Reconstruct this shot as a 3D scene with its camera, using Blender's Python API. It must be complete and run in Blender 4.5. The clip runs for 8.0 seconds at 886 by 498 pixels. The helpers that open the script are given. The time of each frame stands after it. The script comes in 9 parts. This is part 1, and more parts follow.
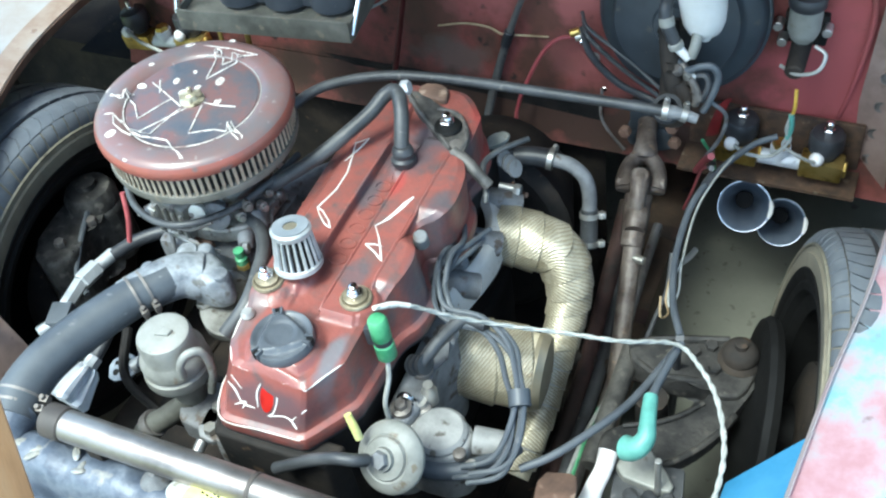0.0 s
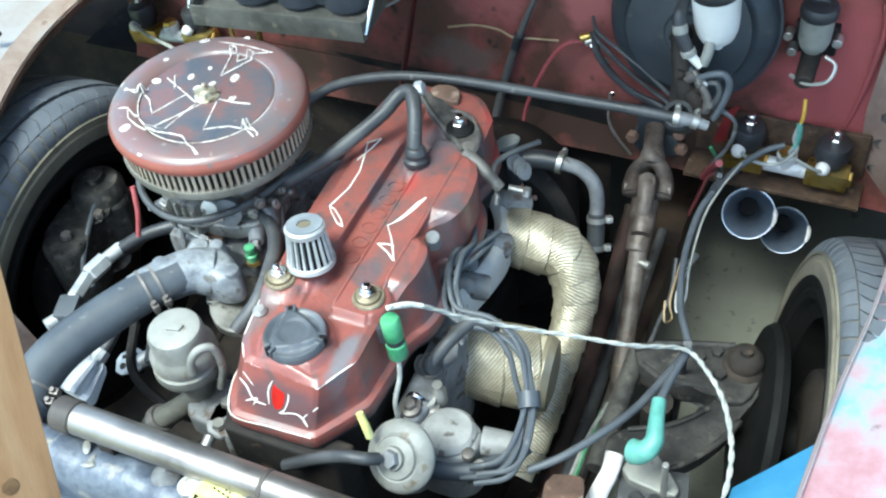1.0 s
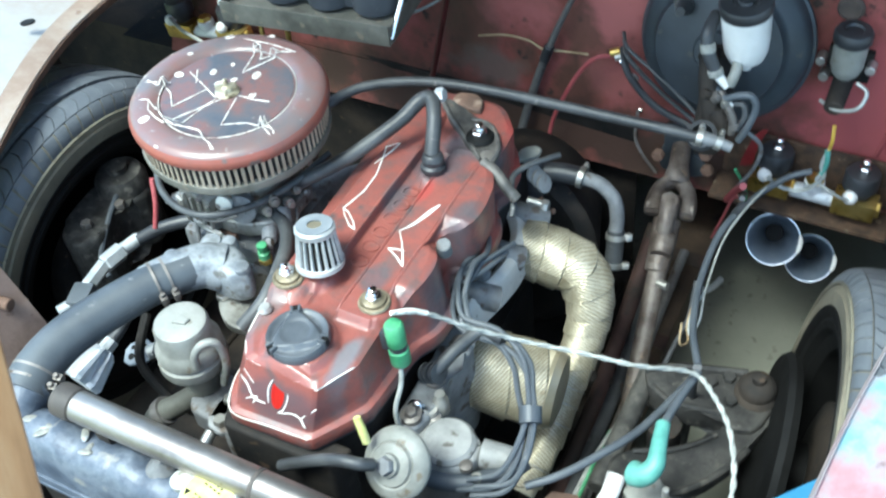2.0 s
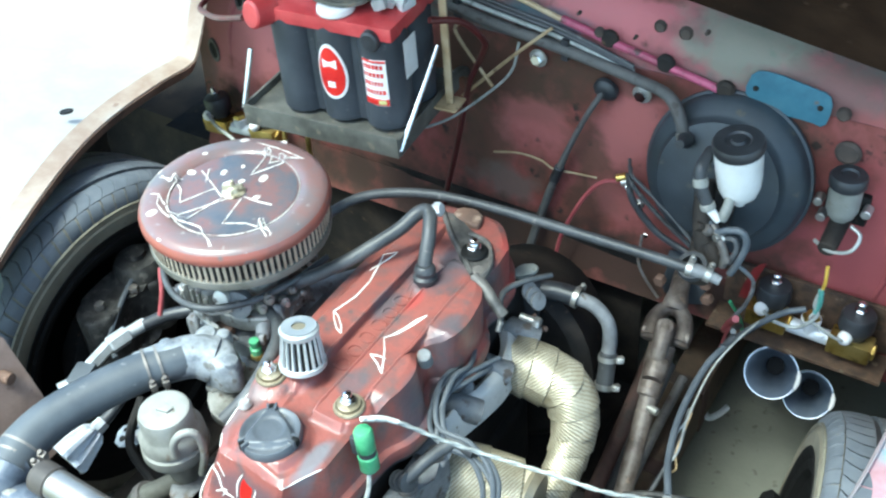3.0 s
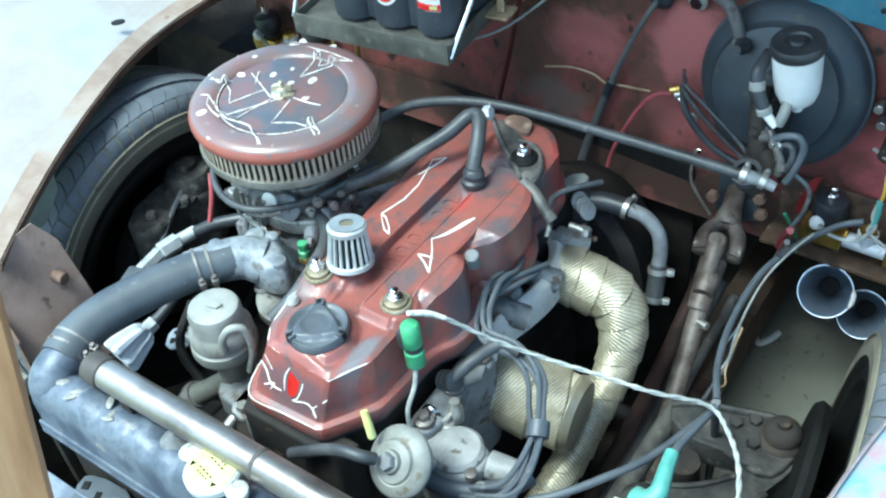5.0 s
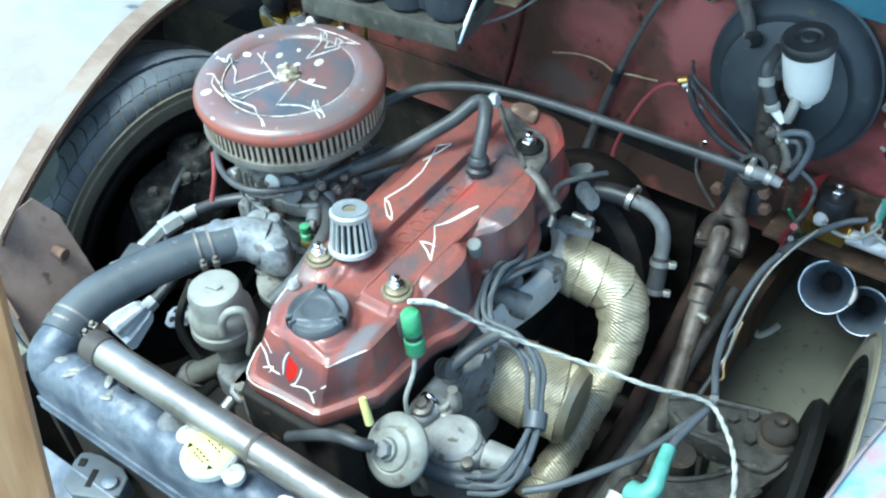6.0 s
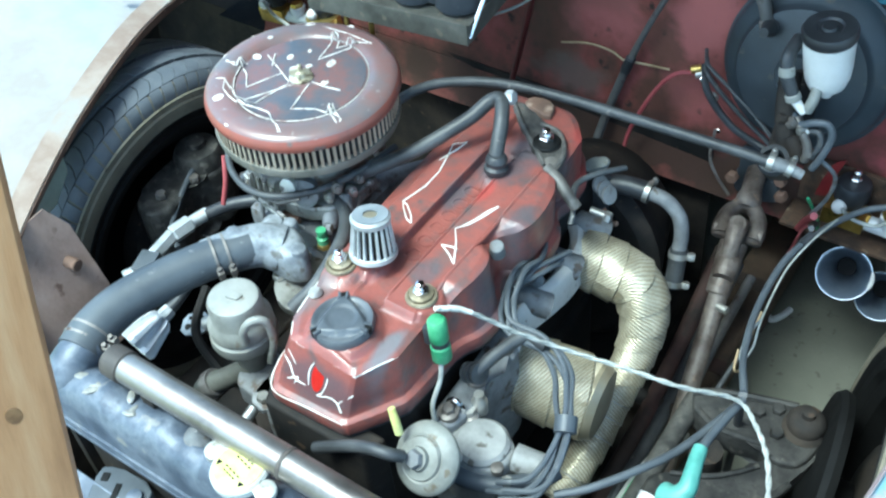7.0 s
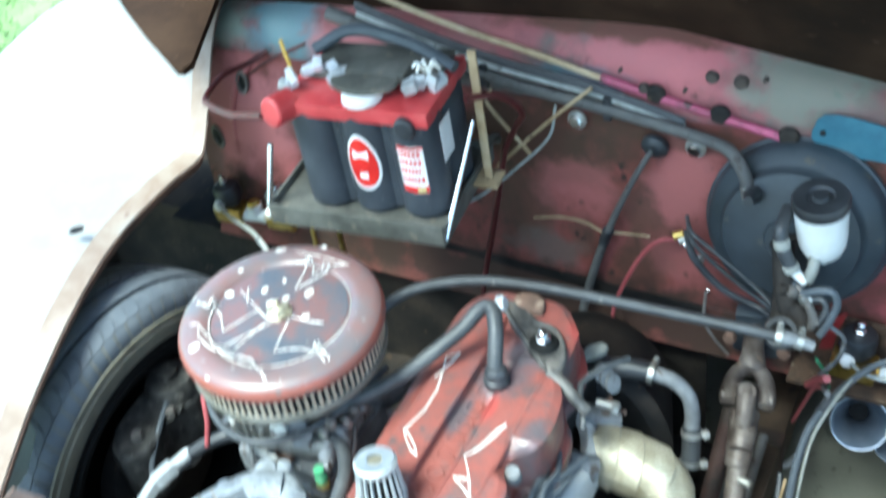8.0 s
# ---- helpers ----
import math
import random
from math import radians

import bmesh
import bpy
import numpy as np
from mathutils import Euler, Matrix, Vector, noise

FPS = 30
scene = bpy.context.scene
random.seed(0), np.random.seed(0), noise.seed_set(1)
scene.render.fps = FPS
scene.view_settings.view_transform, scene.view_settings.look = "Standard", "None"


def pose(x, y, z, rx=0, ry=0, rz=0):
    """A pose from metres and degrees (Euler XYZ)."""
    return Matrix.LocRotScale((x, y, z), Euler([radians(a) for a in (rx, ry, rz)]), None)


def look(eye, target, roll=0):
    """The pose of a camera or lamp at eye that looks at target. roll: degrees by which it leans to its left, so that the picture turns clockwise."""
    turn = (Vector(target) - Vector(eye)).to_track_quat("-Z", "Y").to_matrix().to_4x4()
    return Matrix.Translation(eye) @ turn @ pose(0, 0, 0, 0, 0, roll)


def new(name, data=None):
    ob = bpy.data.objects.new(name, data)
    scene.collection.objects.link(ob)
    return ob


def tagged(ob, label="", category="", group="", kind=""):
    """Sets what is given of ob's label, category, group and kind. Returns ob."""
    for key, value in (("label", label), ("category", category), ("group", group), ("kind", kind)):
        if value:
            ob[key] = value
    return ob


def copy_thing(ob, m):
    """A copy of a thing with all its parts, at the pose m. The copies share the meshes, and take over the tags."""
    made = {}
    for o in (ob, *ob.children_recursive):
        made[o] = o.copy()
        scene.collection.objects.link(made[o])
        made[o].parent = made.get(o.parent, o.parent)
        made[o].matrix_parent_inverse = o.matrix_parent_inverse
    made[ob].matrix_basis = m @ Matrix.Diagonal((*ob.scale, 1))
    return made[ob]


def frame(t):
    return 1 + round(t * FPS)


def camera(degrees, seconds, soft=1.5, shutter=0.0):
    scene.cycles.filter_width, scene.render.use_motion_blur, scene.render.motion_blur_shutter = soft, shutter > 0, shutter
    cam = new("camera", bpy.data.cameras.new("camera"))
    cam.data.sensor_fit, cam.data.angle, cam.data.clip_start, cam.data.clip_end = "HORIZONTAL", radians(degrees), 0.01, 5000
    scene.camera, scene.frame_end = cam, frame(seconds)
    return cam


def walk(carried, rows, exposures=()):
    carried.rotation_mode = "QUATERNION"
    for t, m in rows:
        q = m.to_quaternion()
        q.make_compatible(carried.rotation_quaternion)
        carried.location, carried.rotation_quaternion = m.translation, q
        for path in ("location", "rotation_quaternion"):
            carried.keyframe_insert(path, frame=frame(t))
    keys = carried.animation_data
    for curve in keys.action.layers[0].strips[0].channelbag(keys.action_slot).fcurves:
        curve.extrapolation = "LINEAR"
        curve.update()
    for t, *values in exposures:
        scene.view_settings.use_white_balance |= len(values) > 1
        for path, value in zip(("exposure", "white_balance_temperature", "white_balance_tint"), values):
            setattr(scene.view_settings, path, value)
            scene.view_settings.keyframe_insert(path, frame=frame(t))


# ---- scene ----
cam = camera(45.98, 8.0, soft=2.2, shutter=0.75)
PATH = [
    (0.0, (0.4961, -0.6355, 1.5465), (0.0835, 0.0733, 0.6706), -9.87),
    (0.5, (0.4767, -0.6485, 1.5572), (0.0785, 0.0668, 0.6799), -7.95),
    (1.0, (0.4697, -0.6495, 1.5561), (0.0712, 0.0644, 0.6777), -7.92),
    (1.2, (0.4700, -0.6492, 1.5543), (0.0713, 0.0632, 0.6748), -8.40),
    (2.3, (0.5446, -0.6086, 1.5419), (0.0641, 0.1008, 0.7017), -7.08),
    (2.5, (0.5806, -0.5952, 1.5592), (0.0608, 0.1358, 0.7620), -7.65),
    (3.0, (0.5865, -0.5930, 1.5753), (0.0524, 0.1444, 0.7936), -5.15),
    (3.5, (0.5744, -0.5965, 1.5723), (0.0154, 0.1252, 0.7934), -5.48),
    (4.0, (0.5790, -0.6105, 1.5395), (0.0050, 0.1058, 0.7666), -6.06),
    (4.5, (0.6071, -0.6315, 1.5144), (0.0393, 0.0513, 0.7073), -6.90),
    (4.7, (0.6071, -0.6310, 1.5147), (0.0402, 0.0505, 0.7059), -7.00),
    (5.8, (0.5997, -0.6202, 1.5227), (0.0440, 0.0408, 0.6894), -6.30),
    (6.0, (0.5958, -0.6187, 1.5249), (0.0409, 0.0419, 0.6908), -5.59),
    (6.5, (0.5509, -0.6176, 1.5302), (0.0100, 0.0381, 0.6831), -6.11),
    (7.0, (0.5397, -0.6121, 1.5413), (0.0083, 0.0389, 0.6847), -6.60),
    (7.3, (0.5253, -0.5923, 1.5610), (-0.0086, 0.0668, 0.7122), -7.20),
    (7.5, (0.5052, -0.5713, 1.5750), (-0.0356, 0.1179, 0.7548), -8.34),
    (7.8, (0.4592, -0.5346, 1.5897), (-0.0728, 0.1968, 0.8010), -10.2),
    (8.0, (0.4228, -0.5085, 1.5969), (-0.0969, 0.2475, 0.8234), -10.79),
]
walk(cam, [(t, look(eye, target, roll)) for t, eye, target, roll in PATH],
     [(t, 1.88 + stops, warm, tint) for t, stops, warm, tint in ((0.0, 0.0, 5750, -8), (1.0, 0.0, 5750, -8), (2.4, 0.15, 5700, -10), (3.0, 0.28, 5700, -11), (3.5, 0.30, 5650, -11), (4.3, 0.03, 5450, -13), (6.0, 0.0, 5350, -14),
                                                            (7.2, 0.0, 5350, -14), (7.6, 0.25, 5500, -12), (8.0, 0.38, 5550, -12))])

# ---- daylight: a bright hazy sky, soft sun from the front left ----
world = bpy.data.worlds.new("sky")
scene.world = world
world.use_nodes = True
nt = world.node_tree
sky = nt.nodes.new("ShaderNodeTexSky")
sky.sky_type = "NISHITA"
sky.sun_disc = False
SUN_EL, SUN_AZ = 66.0, 208.0
sky.sun_elevation, sky.sun_rotation = radians(SUN_EL), radians(SUN_AZ)
sky.air_density, sky.dust_density, sky.ozone_density = 1.0, 3.0, 1.0
background = nt.nodes["Background"]
nt.links.new(sky.outputs[0], background.inputs[0])
background.inputs[1].default_value = 0.15
sun = new("sun", bpy.data.lights.new("sun", "SUN"))
sun.data.energy, sun.data.angle, sun.data.color = 1.5, radians(20), (1.0, 0.97, 0.92)
az = radians(SUN_AZ)
sun.matrix_world = look((0, 0, 6), (0 - math.sin(az) * 5, 0 - math.cos(az) * 5, 6 - 5 * math.tan(radians(SUN_EL))))

# ---- materials ----


def material(name, shades, rough=0.5, metal=0.0, scale=8.0, spots=None, spot_scale=60.0, spot_cut=0.6, bump=0.2, grain=220.0,
             rough_span=0.15, contrast=0.5, coat=0.0, spot_soft=0.08):
    """A worn surface: two to four shades blended by a large noise, spots of another colour by a finer one, and a fine relief."""
    m = bpy.data.materials.new(name)
    m.use_nodes = True
    t = m.node_tree
    n, link = t.nodes, t.links.new
    bsdf = n["Principled BSDF"]
    co = n.new("ShaderNodeTexCoord")
    big = n.new("ShaderNodeTexNoise")
    big.inputs["Scale"].default_value, big.inputs["Detail"].default_value, big.inputs["Roughness"].default_value = scale, 6, 0.62
    link(co.outputs["Object"], big.inputs["Vector"])
    ramp = n.new("ShaderNodeValToRGB")
    ramp.color_ramp.elements.remove(ramp.color_ramp.elements[1])
    count = len(shades)
    low, high = 0.5 - contrast / 2 * 0.6, 0.5 + contrast / 2 * 0.6
    for i, c in enumerate(shades):
        at = low + (high - low) * (i / max(1, count - 1))
        e = ramp.color_ramp.elements[0] if i == 0 else ramp.color_ramp.elements.new(at)
        e.position, e.color = at, (*c, 1)
    link(big.outputs["Fac"], ramp.inputs["Fac"])
    colour = ramp.outputs["Color"]
    fine = n.new("ShaderNodeTexNoise")
    fine.inputs["Scale"].default_value, fine.inputs["Detail"].default_value = spot_scale, 4
    link(co.outputs["Object"], fine.inputs["Vector"])
    if spots:
        cut = n.new("ShaderNodeMapRange")
        cut.inputs["From Min"].default_value, cut.inputs["From Max"].default_value = spot_cut, spot_cut + spot_soft
        link(fine.outputs["Fac"], cut.inputs["Value"])
        mix = n.new("ShaderNodeMix")
        mix.data_type = "RGBA"
        link(cut.outputs[0], mix.inputs["Factor"])
        link(colour, mix.inputs["A"])
        mix.inputs["B"].default_value = (*spots, 1)
        colour = mix.outputs["Result"]
    link(colour, bsdf.inputs["Base Color"])
    span = n.new("ShaderNodeMapRange")
    span.inputs["To Min"].default_value, span.inputs["To Max"].default_value = max(0.02, rough - rough_span), min(1, rough + rough_span)
    link(big.outputs["Fac"], span.inputs["Value"])
    link(span.outputs[0], bsdf.inputs["Roughness"])
    bsdf.inputs["Metallic"].default_value = metal
    bsdf.inputs["Coat Weight"].default_value = coat
    if bump:
        grit = n.new("ShaderNodeTexNoise")
        grit.inputs["Scale"].default_value, grit.inputs["Detail"].default_value = grain, 3
        link(co.outputs["Object"], grit.inputs["Vector"])
        b = n.new("ShaderNodeBump")
        b.inputs["Strength"].default_value, b.inputs["Distance"].default_value = bump, 0.002
        link(grit.outputs["Fac"], b.inputs["Height"])
        link(b.outputs[0], bsdf.inputs["Normal"])
    return m


RED = material("worn_red_paint", [(0.105, 0.072, 0.068), (0.145, 0.074, 0.068), (0.180, 0.070, 0.060), (0.212, 0.068, 0.056), (0.232, 0.074, 0.060), (0.190, 0.072, 0.062), (0.150, 0.078, 0.070), (0.110, 0.080, 0.078)], 0.42, 0, 18,
               (0.085, 0.070, 0.070), 34, 0.575, 0.35, 160, 0.18, 0.72, 0.2, 0.16)
LID_RED = material("faded_red_lid_paint", [(0.085, 0.090, 0.105), (0.128, 0.112, 0.118), (0.148, 0.106, 0.105), (0.168, 0.094, 0.088), (0.138, 0.108, 0.108), (0.105, 0.104, 0.115)], 0.34, 0, 10,
                   (0.24, 0.215, 0.205), 75, 0.635, 0.12, 160, 0.12, 0.75, 0.2)
RIM_RED = material("orange_red_rim_paint", [(0.15, 0.062, 0.052), (0.235, 0.070, 0.051), (0.20, 0.072, 0.056)], 0.4, 0, 12, (0.12, 0.09, 0.085), 40, 0.62, 0.12, 160, 0.12, 0.6, 0.1)
BODY_PINK = material("faded_pink_body_paint", [(0.050, 0.033, 0.023), (0.082, 0.044, 0.033), (0.125, 0.052, 0.040), (0.180, 0.058, 0.048), (0.225, 0.074, 0.066), (0.160, 0.056, 0.046), (0.092, 0.046, 0.034)], 0.6, 0, 7.5,
                     (0.034, 0.026, 0.021), 34, 0.62, 0.35, 120, 0.15, 0.70)


def stain_or_shade(m, x, z, rx, rz, colour, amount, ragged=0.5, axis="Z"):
    """An uneven patch of staining, clean paint or painted light and shade at a place of its own: on an upright sheet,
    or with axis Y on a level one.
    """
    t = m.node_tree
    n, link = t.nodes, t.links.new
    co = next(k for k in n if k.type == "TEX_COORD")
    part_co = n.new("ShaderNodeSeparateXYZ")
    link(co.outputs["Object"], part_co.inputs[0])

    def sum_of(kind, a, b):
        k = n.new("ShaderNodeMath")
        k.operation = kind
        for slot, v in enumerate((a, b)):
            if isinstance(v, (int, float)):
                k.inputs[slot].default_value = v
            else:
                link(v, k.inputs[slot])
        return k.outputs[0]

    u = sum_of("DIVIDE", sum_of("SUBTRACT", part_co.outputs["X"], x), rx)
    v = sum_of("DIVIDE", sum_of("SUBTRACT", part_co.outputs[axis], z), rz)
    far = sum_of("SQRT", sum_of("ADD", sum_of("MULTIPLY", u, u), sum_of("MULTIPLY", v, v)), 0.0)
    rough_edge = n.new("ShaderNodeTexNoise")
    rough_edge.inputs["Scale"].default_value, rough_edge.inputs["Detail"].default_value = 22, 6
    link(co.outputs["Object"], rough_edge.inputs["Vector"])
    far = sum_of("ADD", far, sum_of("MULTIPLY", sum_of("SUBTRACT", rough_edge.outputs["Fac"], 0.5), ragged * 4))
    mask = n.new("ShaderNodeMapRange")
    mask.inputs["From Min"].default_value, mask.inputs["From Max"].default_value = 1.25, 0.65
    mask.inputs["To Max"].default_value = amount
    link(far, mask.inputs["Value"])
    mix = n.new("ShaderNodeMix")
    mix.data_type = "RGBA"
    bsdf = n["Principled BSDF"]
    link(bsdf.inputs["Base Color"].links[0].from_socket, mix.inputs["A"])
    mix.inputs["B"].default_value = (*colour, 1)
    link(mask.outputs[0], mix.inputs["Factor"])
    link(mix.outputs["Result"], bsdf.inputs["Base Color"])


DUSTY_PINK, CRIMSON_PAINT, BROWN_RUST, MOSS_GREY = (0.350, 0.120, 0.112), (0.320, 0.082, 0.084), (0.060, 0.038, 0.025), (0.130, 0.100, 0.082)
SLATE, FRESH_RED = (0.075, 0.080, 0.092), (0.34, 0.055, 0.048)
for x, y, rx, ry, colour, amount in ((-0.068, 0.173, 0.011, 0.038, SLATE, 0.75), (-0.015, 0.030, 0.016, 0.022, SLATE, 0.6), (0.006, -0.080, 0.010, 0.030, (0.15, 0.155, 0.17), 0.85), (0.033, 0.156, 0.014, 0.040, SLATE, 0.6), (-0.046, 0.240, 0.042, 0.032, SLATE, 0.7),
                                     (-0.015, 0.290, 0.045, 0.028, SLATE, 0.8), (0.045, 0.066, 0.012, 0.030, SLATE, 0.65), (-0.034, 0.190, 0.009, 0.020, FRESH_RED, 0.7), (0.020, 0.350, 0.018, 0.022, FRESH_RED, 0.6), (-0.120, -0.060, 0.018, 0.040, (0.12, 0.115, 0.115), 0.6)):
    stain_or_shade(RED, x, y, rx, ry, colour, amount, 0.4, "Y")
stain_or_shade(RED, -0.052, 0.585, 0.056, 0.026, (0.095, 0.062, 0.068), 0.8, 0.25)
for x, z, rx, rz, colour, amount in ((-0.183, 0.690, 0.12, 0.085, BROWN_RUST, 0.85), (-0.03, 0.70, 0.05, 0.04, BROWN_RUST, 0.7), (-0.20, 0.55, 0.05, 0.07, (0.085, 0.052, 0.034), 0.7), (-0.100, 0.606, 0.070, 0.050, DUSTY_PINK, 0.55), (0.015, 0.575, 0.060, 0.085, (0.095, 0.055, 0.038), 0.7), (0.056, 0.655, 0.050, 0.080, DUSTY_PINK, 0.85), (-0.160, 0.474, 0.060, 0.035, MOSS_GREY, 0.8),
                                     # pink paint at x -0.755, its colour lifted to stand for light there
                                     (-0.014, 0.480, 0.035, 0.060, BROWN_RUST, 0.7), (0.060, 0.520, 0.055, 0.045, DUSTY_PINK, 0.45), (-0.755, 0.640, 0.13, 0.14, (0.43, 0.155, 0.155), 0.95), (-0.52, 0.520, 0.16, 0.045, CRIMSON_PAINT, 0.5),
                                     # the band at z 0.400 paints shade over rust along the foot
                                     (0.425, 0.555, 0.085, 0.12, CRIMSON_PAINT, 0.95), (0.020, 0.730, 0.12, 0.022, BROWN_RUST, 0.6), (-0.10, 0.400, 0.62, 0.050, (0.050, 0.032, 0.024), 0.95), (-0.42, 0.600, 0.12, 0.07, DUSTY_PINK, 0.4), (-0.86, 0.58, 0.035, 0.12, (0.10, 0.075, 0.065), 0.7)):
    stain_or_shade(BODY_PINK, x, z, rx, rz, colour, amount)
COWL_PAINT = material("patchy_pink_and_teal_paint", [(0.095, 0.058, 0.045), (0.190, 0.078, 0.078), (0.260, 0.095, 0.098), (0.160, 0.100, 0.090), (0.115, 0.120, 0.108), (0.200, 0.088, 0.088)], 0.6, 0, 6,
                      (0.05, 0.034, 0.027), 40, 0.63, 0.25, 120, 0.15, 0.6)
for x, z, rx, rz, colour, amount in ((0.010, 0.835, 0.125, 0.060, (0.420, 0.135, 0.145), 0.85), (-0.35, 0.85, 0.20, 0.06, (0.36, 0.125, 0.125), 0.7), (0.215, 0.825, 0.095, 0.050, (0.180, 0.190, 0.150), 0.85), (-0.62, 0.80, 0.07, 0.05, (0.12, 0.24, 0.28), 0.8), (-0.76, 0.80, 0.06, 0.04, (0.20, 0.24, 0.20), 0.7), (-0.45, 0.79, 0.10, 0.05, (0.40, 0.15, 0.155), 0.8), (-0.05, 0.862, 0.40, 0.012, (0.09, 0.05, 0.03), 0.8), (-0.10, 0.800, 0.07, 0.02, (0.07, 0.15, 0.17), 0.7),
                                     (0.34, 0.770, 0.09, 0.05, (0.145, 0.085, 0.075), 0.8), (0.41, 0.720, 0.07, 0.05, (0.27, 0.085, 0.080), 0.8)):
    stain_or_shade(COWL_PAINT, x, z, rx, rz, colour, amount)
for dull in (BODY_PINK, COWL_PAINT):
    dull.node_tree.nodes["Principled BSDF"].inputs["Specular IOR Level"].default_value = 0.2
FENDER_PALE = material("sun_bleached_pale_paint", [(0.17, 0.26, 0.265), (0.25, 0.285, 0.275), (0.29, 0.28, 0.265), (0.25, 0.22, 0.19), (0.29, 0.285, 0.27), (0.20, 0.275, 0.275)], 0.4, 0, 3.5,
                       (0.24, 0.19, 0.15), 20, 0.68, 0.1, 120, 0.1, 0.75)
FENDER_PINK = material("pink_and_sky_blue_paint", [(0.31, 0.215, 0.23), (0.34, 0.195, 0.22), (0.30, 0.165, 0.185), (0.34, 0.21, 0.235), (0.30, 0.28, 0.305), (0.17, 0.305, 0.36), (0.16, 0.30, 0.35)], 0.45, 0, 8,
                       (0.18, 0.13, 0.135), 40, 0.66, 0.1, 120, 0.1, 0.62)
BORDER_TAN = material("tan_faded_border", [(0.27, 0.26, 0.235), (0.27, 0.215, 0.17), (0.21, 0.15, 0.11), (0.28, 0.225, 0.18), (0.28, 0.27, 0.25)], 0.5, 0, 7, (0.17, 0.11, 0.08), 40, 0.67, 0.15, 160, 0.1, 0.7)
PALE_EDGE = material("pale_scuffed_edge", [(0.25, 0.225, 0.225), (0.30, 0.25, 0.255), (0.24, 0.19, 0.195)], 0.5, 0, 12, (0.15, 0.11, 0.10), 50, 0.64, 0.1, 160)
RUST_BROWN = material("dark_rusty_floor_steel", [(0.018, 0.015, 0.013), (0.040, 0.027, 0.021), (0.075, 0.039, 0.032), (0.034, 0.024, 0.019)], 0.75, 0.05, 9, (0.035, 0.026, 0.02), 32, 0.58, 0.4, 130, 0.15, 0.7)
RUBBER = material("tyre_rubber", [(0.066, 0.074, 0.086), (0.094, 0.104, 0.118), (0.125, 0.135, 0.148)], 0.55, 0, 10, (0.12, 0.12, 0.11), 50, 0.66, 0.2, 300)
SIDEWALL = material("brown_dusty_sidewall", [(0.105, 0.093, 0.068), (0.155, 0.138, 0.101), (0.205, 0.183, 0.133)], 0.8, 0, 7, (0.14, 0.125, 0.09), 50, 0.62, 0.2, 300)
TAN_RING = material("tan_rubbing_strip", [(0.10, 0.092, 0.066), (0.14, 0.128, 0.094), (0.18, 0.165, 0.12)], 0.75, 0, 9, (0.08, 0.07, 0.05), 50, 0.60, 0.2, 300)
HOSE = material("grey_black_rubber_hose", [(0.034, 0.035, 0.037), (0.05, 0.052, 0.055), (0.075, 0.077, 0.08)], 0.48, 0, 18, (0.14, 0.135, 0.125), 70, 0.66, 0.1, 300)
BLACK = material("black_plastic", [(0.018, 0.019, 0.022), (0.03, 0.032, 0.036), (0.05, 0.052, 0.058)], 0.45, 0, 14, (0.10, 0.10, 0.10), 80, 0.7, 0.08, 300)
# also the colour of the added sheets that stand for deep shade
DARK = material("grimy_black_and_shade", [(0.012, 0.012, 0.012), (0.025, 0.022, 0.02), (0.05, 0.04, 0.032)], 0.75, 0.1, 9, (0.09, 0.06, 0.04), 45, 0.66, 0.4, 140)
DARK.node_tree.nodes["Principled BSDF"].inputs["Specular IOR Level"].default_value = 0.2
BOOSTER = material("satin_black_booster_paint", [(0.020, 0.025, 0.031), (0.030, 0.037, 0.045), (0.046, 0.055, 0.064)], 0.48, 0, 7, (0.08, 0.075, 0.06), 40, 0.66, 0.08, 200)
ALU = material("dirty_cast_aluminium", [(0.13, 0.125, 0.11), (0.24, 0.235, 0.215), (0.36, 0.355, 0.335)], 0.52, 0.6, 16, (0.10, 0.08, 0.06), 50, 0.6, 0.4, 200)
CAST = material("oxidised_grey_casting", [(0.095, 0.095, 0.097), (0.175, 0.178, 0.182), (0.26, 0.262, 0.265)], 0.66, 0.2, 16, (0.09, 0.07, 0.055), 45, 0.6, 0.4, 200)
ZINC = material("dull_zinc_steel", [(0.32, 0.31, 0.28), (0.48, 0.47, 0.44), (0.58, 0.57, 0.54)], 0.45, 0.8, 14, (0.2, 0.16, 0.11), 60, 0.66, 0.15, 250)
CHROME = material("bright_chrome", [(0.62, 0.62, 0.63), (0.78, 0.78, 0.79), (0.85, 0.85, 0.85)], 0.16, 1.0, 10, None, 60, 0.7, 0.03, 200, 0.06)
STEEL_TUBE = material("brushed_stainless_tube", [(0.20, 0.178, 0.16), (0.29, 0.265, 0.24), (0.36, 0.335, 0.31)], 0.36, 0.85, 12, (0.2, 0.16, 0.13), 90, 0.68, 0.1, 260)
RUST = material("surface_rust", [(0.07, 0.045, 0.035), (0.14, 0.085, 0.06), (0.20, 0.12, 0.085)], 0.8, 0.1, 14, (0.28, 0.2, 0.15), 60, 0.62, 0.5, 160)
STEER = material("greasy_brown_steel", [(0.11, 0.096, 0.085), (0.185, 0.168, 0.152), (0.26, 0.242, 0.225)], 0.52, 0.45, 14, (0.10, 0.068, 0.05), 50, 0.62, 0.4, 180)
SHAFT_RUST = material("oily_rust_brown_steel", [(0.055, 0.042, 0.034), (0.105, 0.083, 0.070), (0.165, 0.140, 0.122), (0.09, 0.07, 0.058)], 0.5, 0.25, 20, (0.21, 0.15, 0.105), 60, 0.63, 0.5, 180)
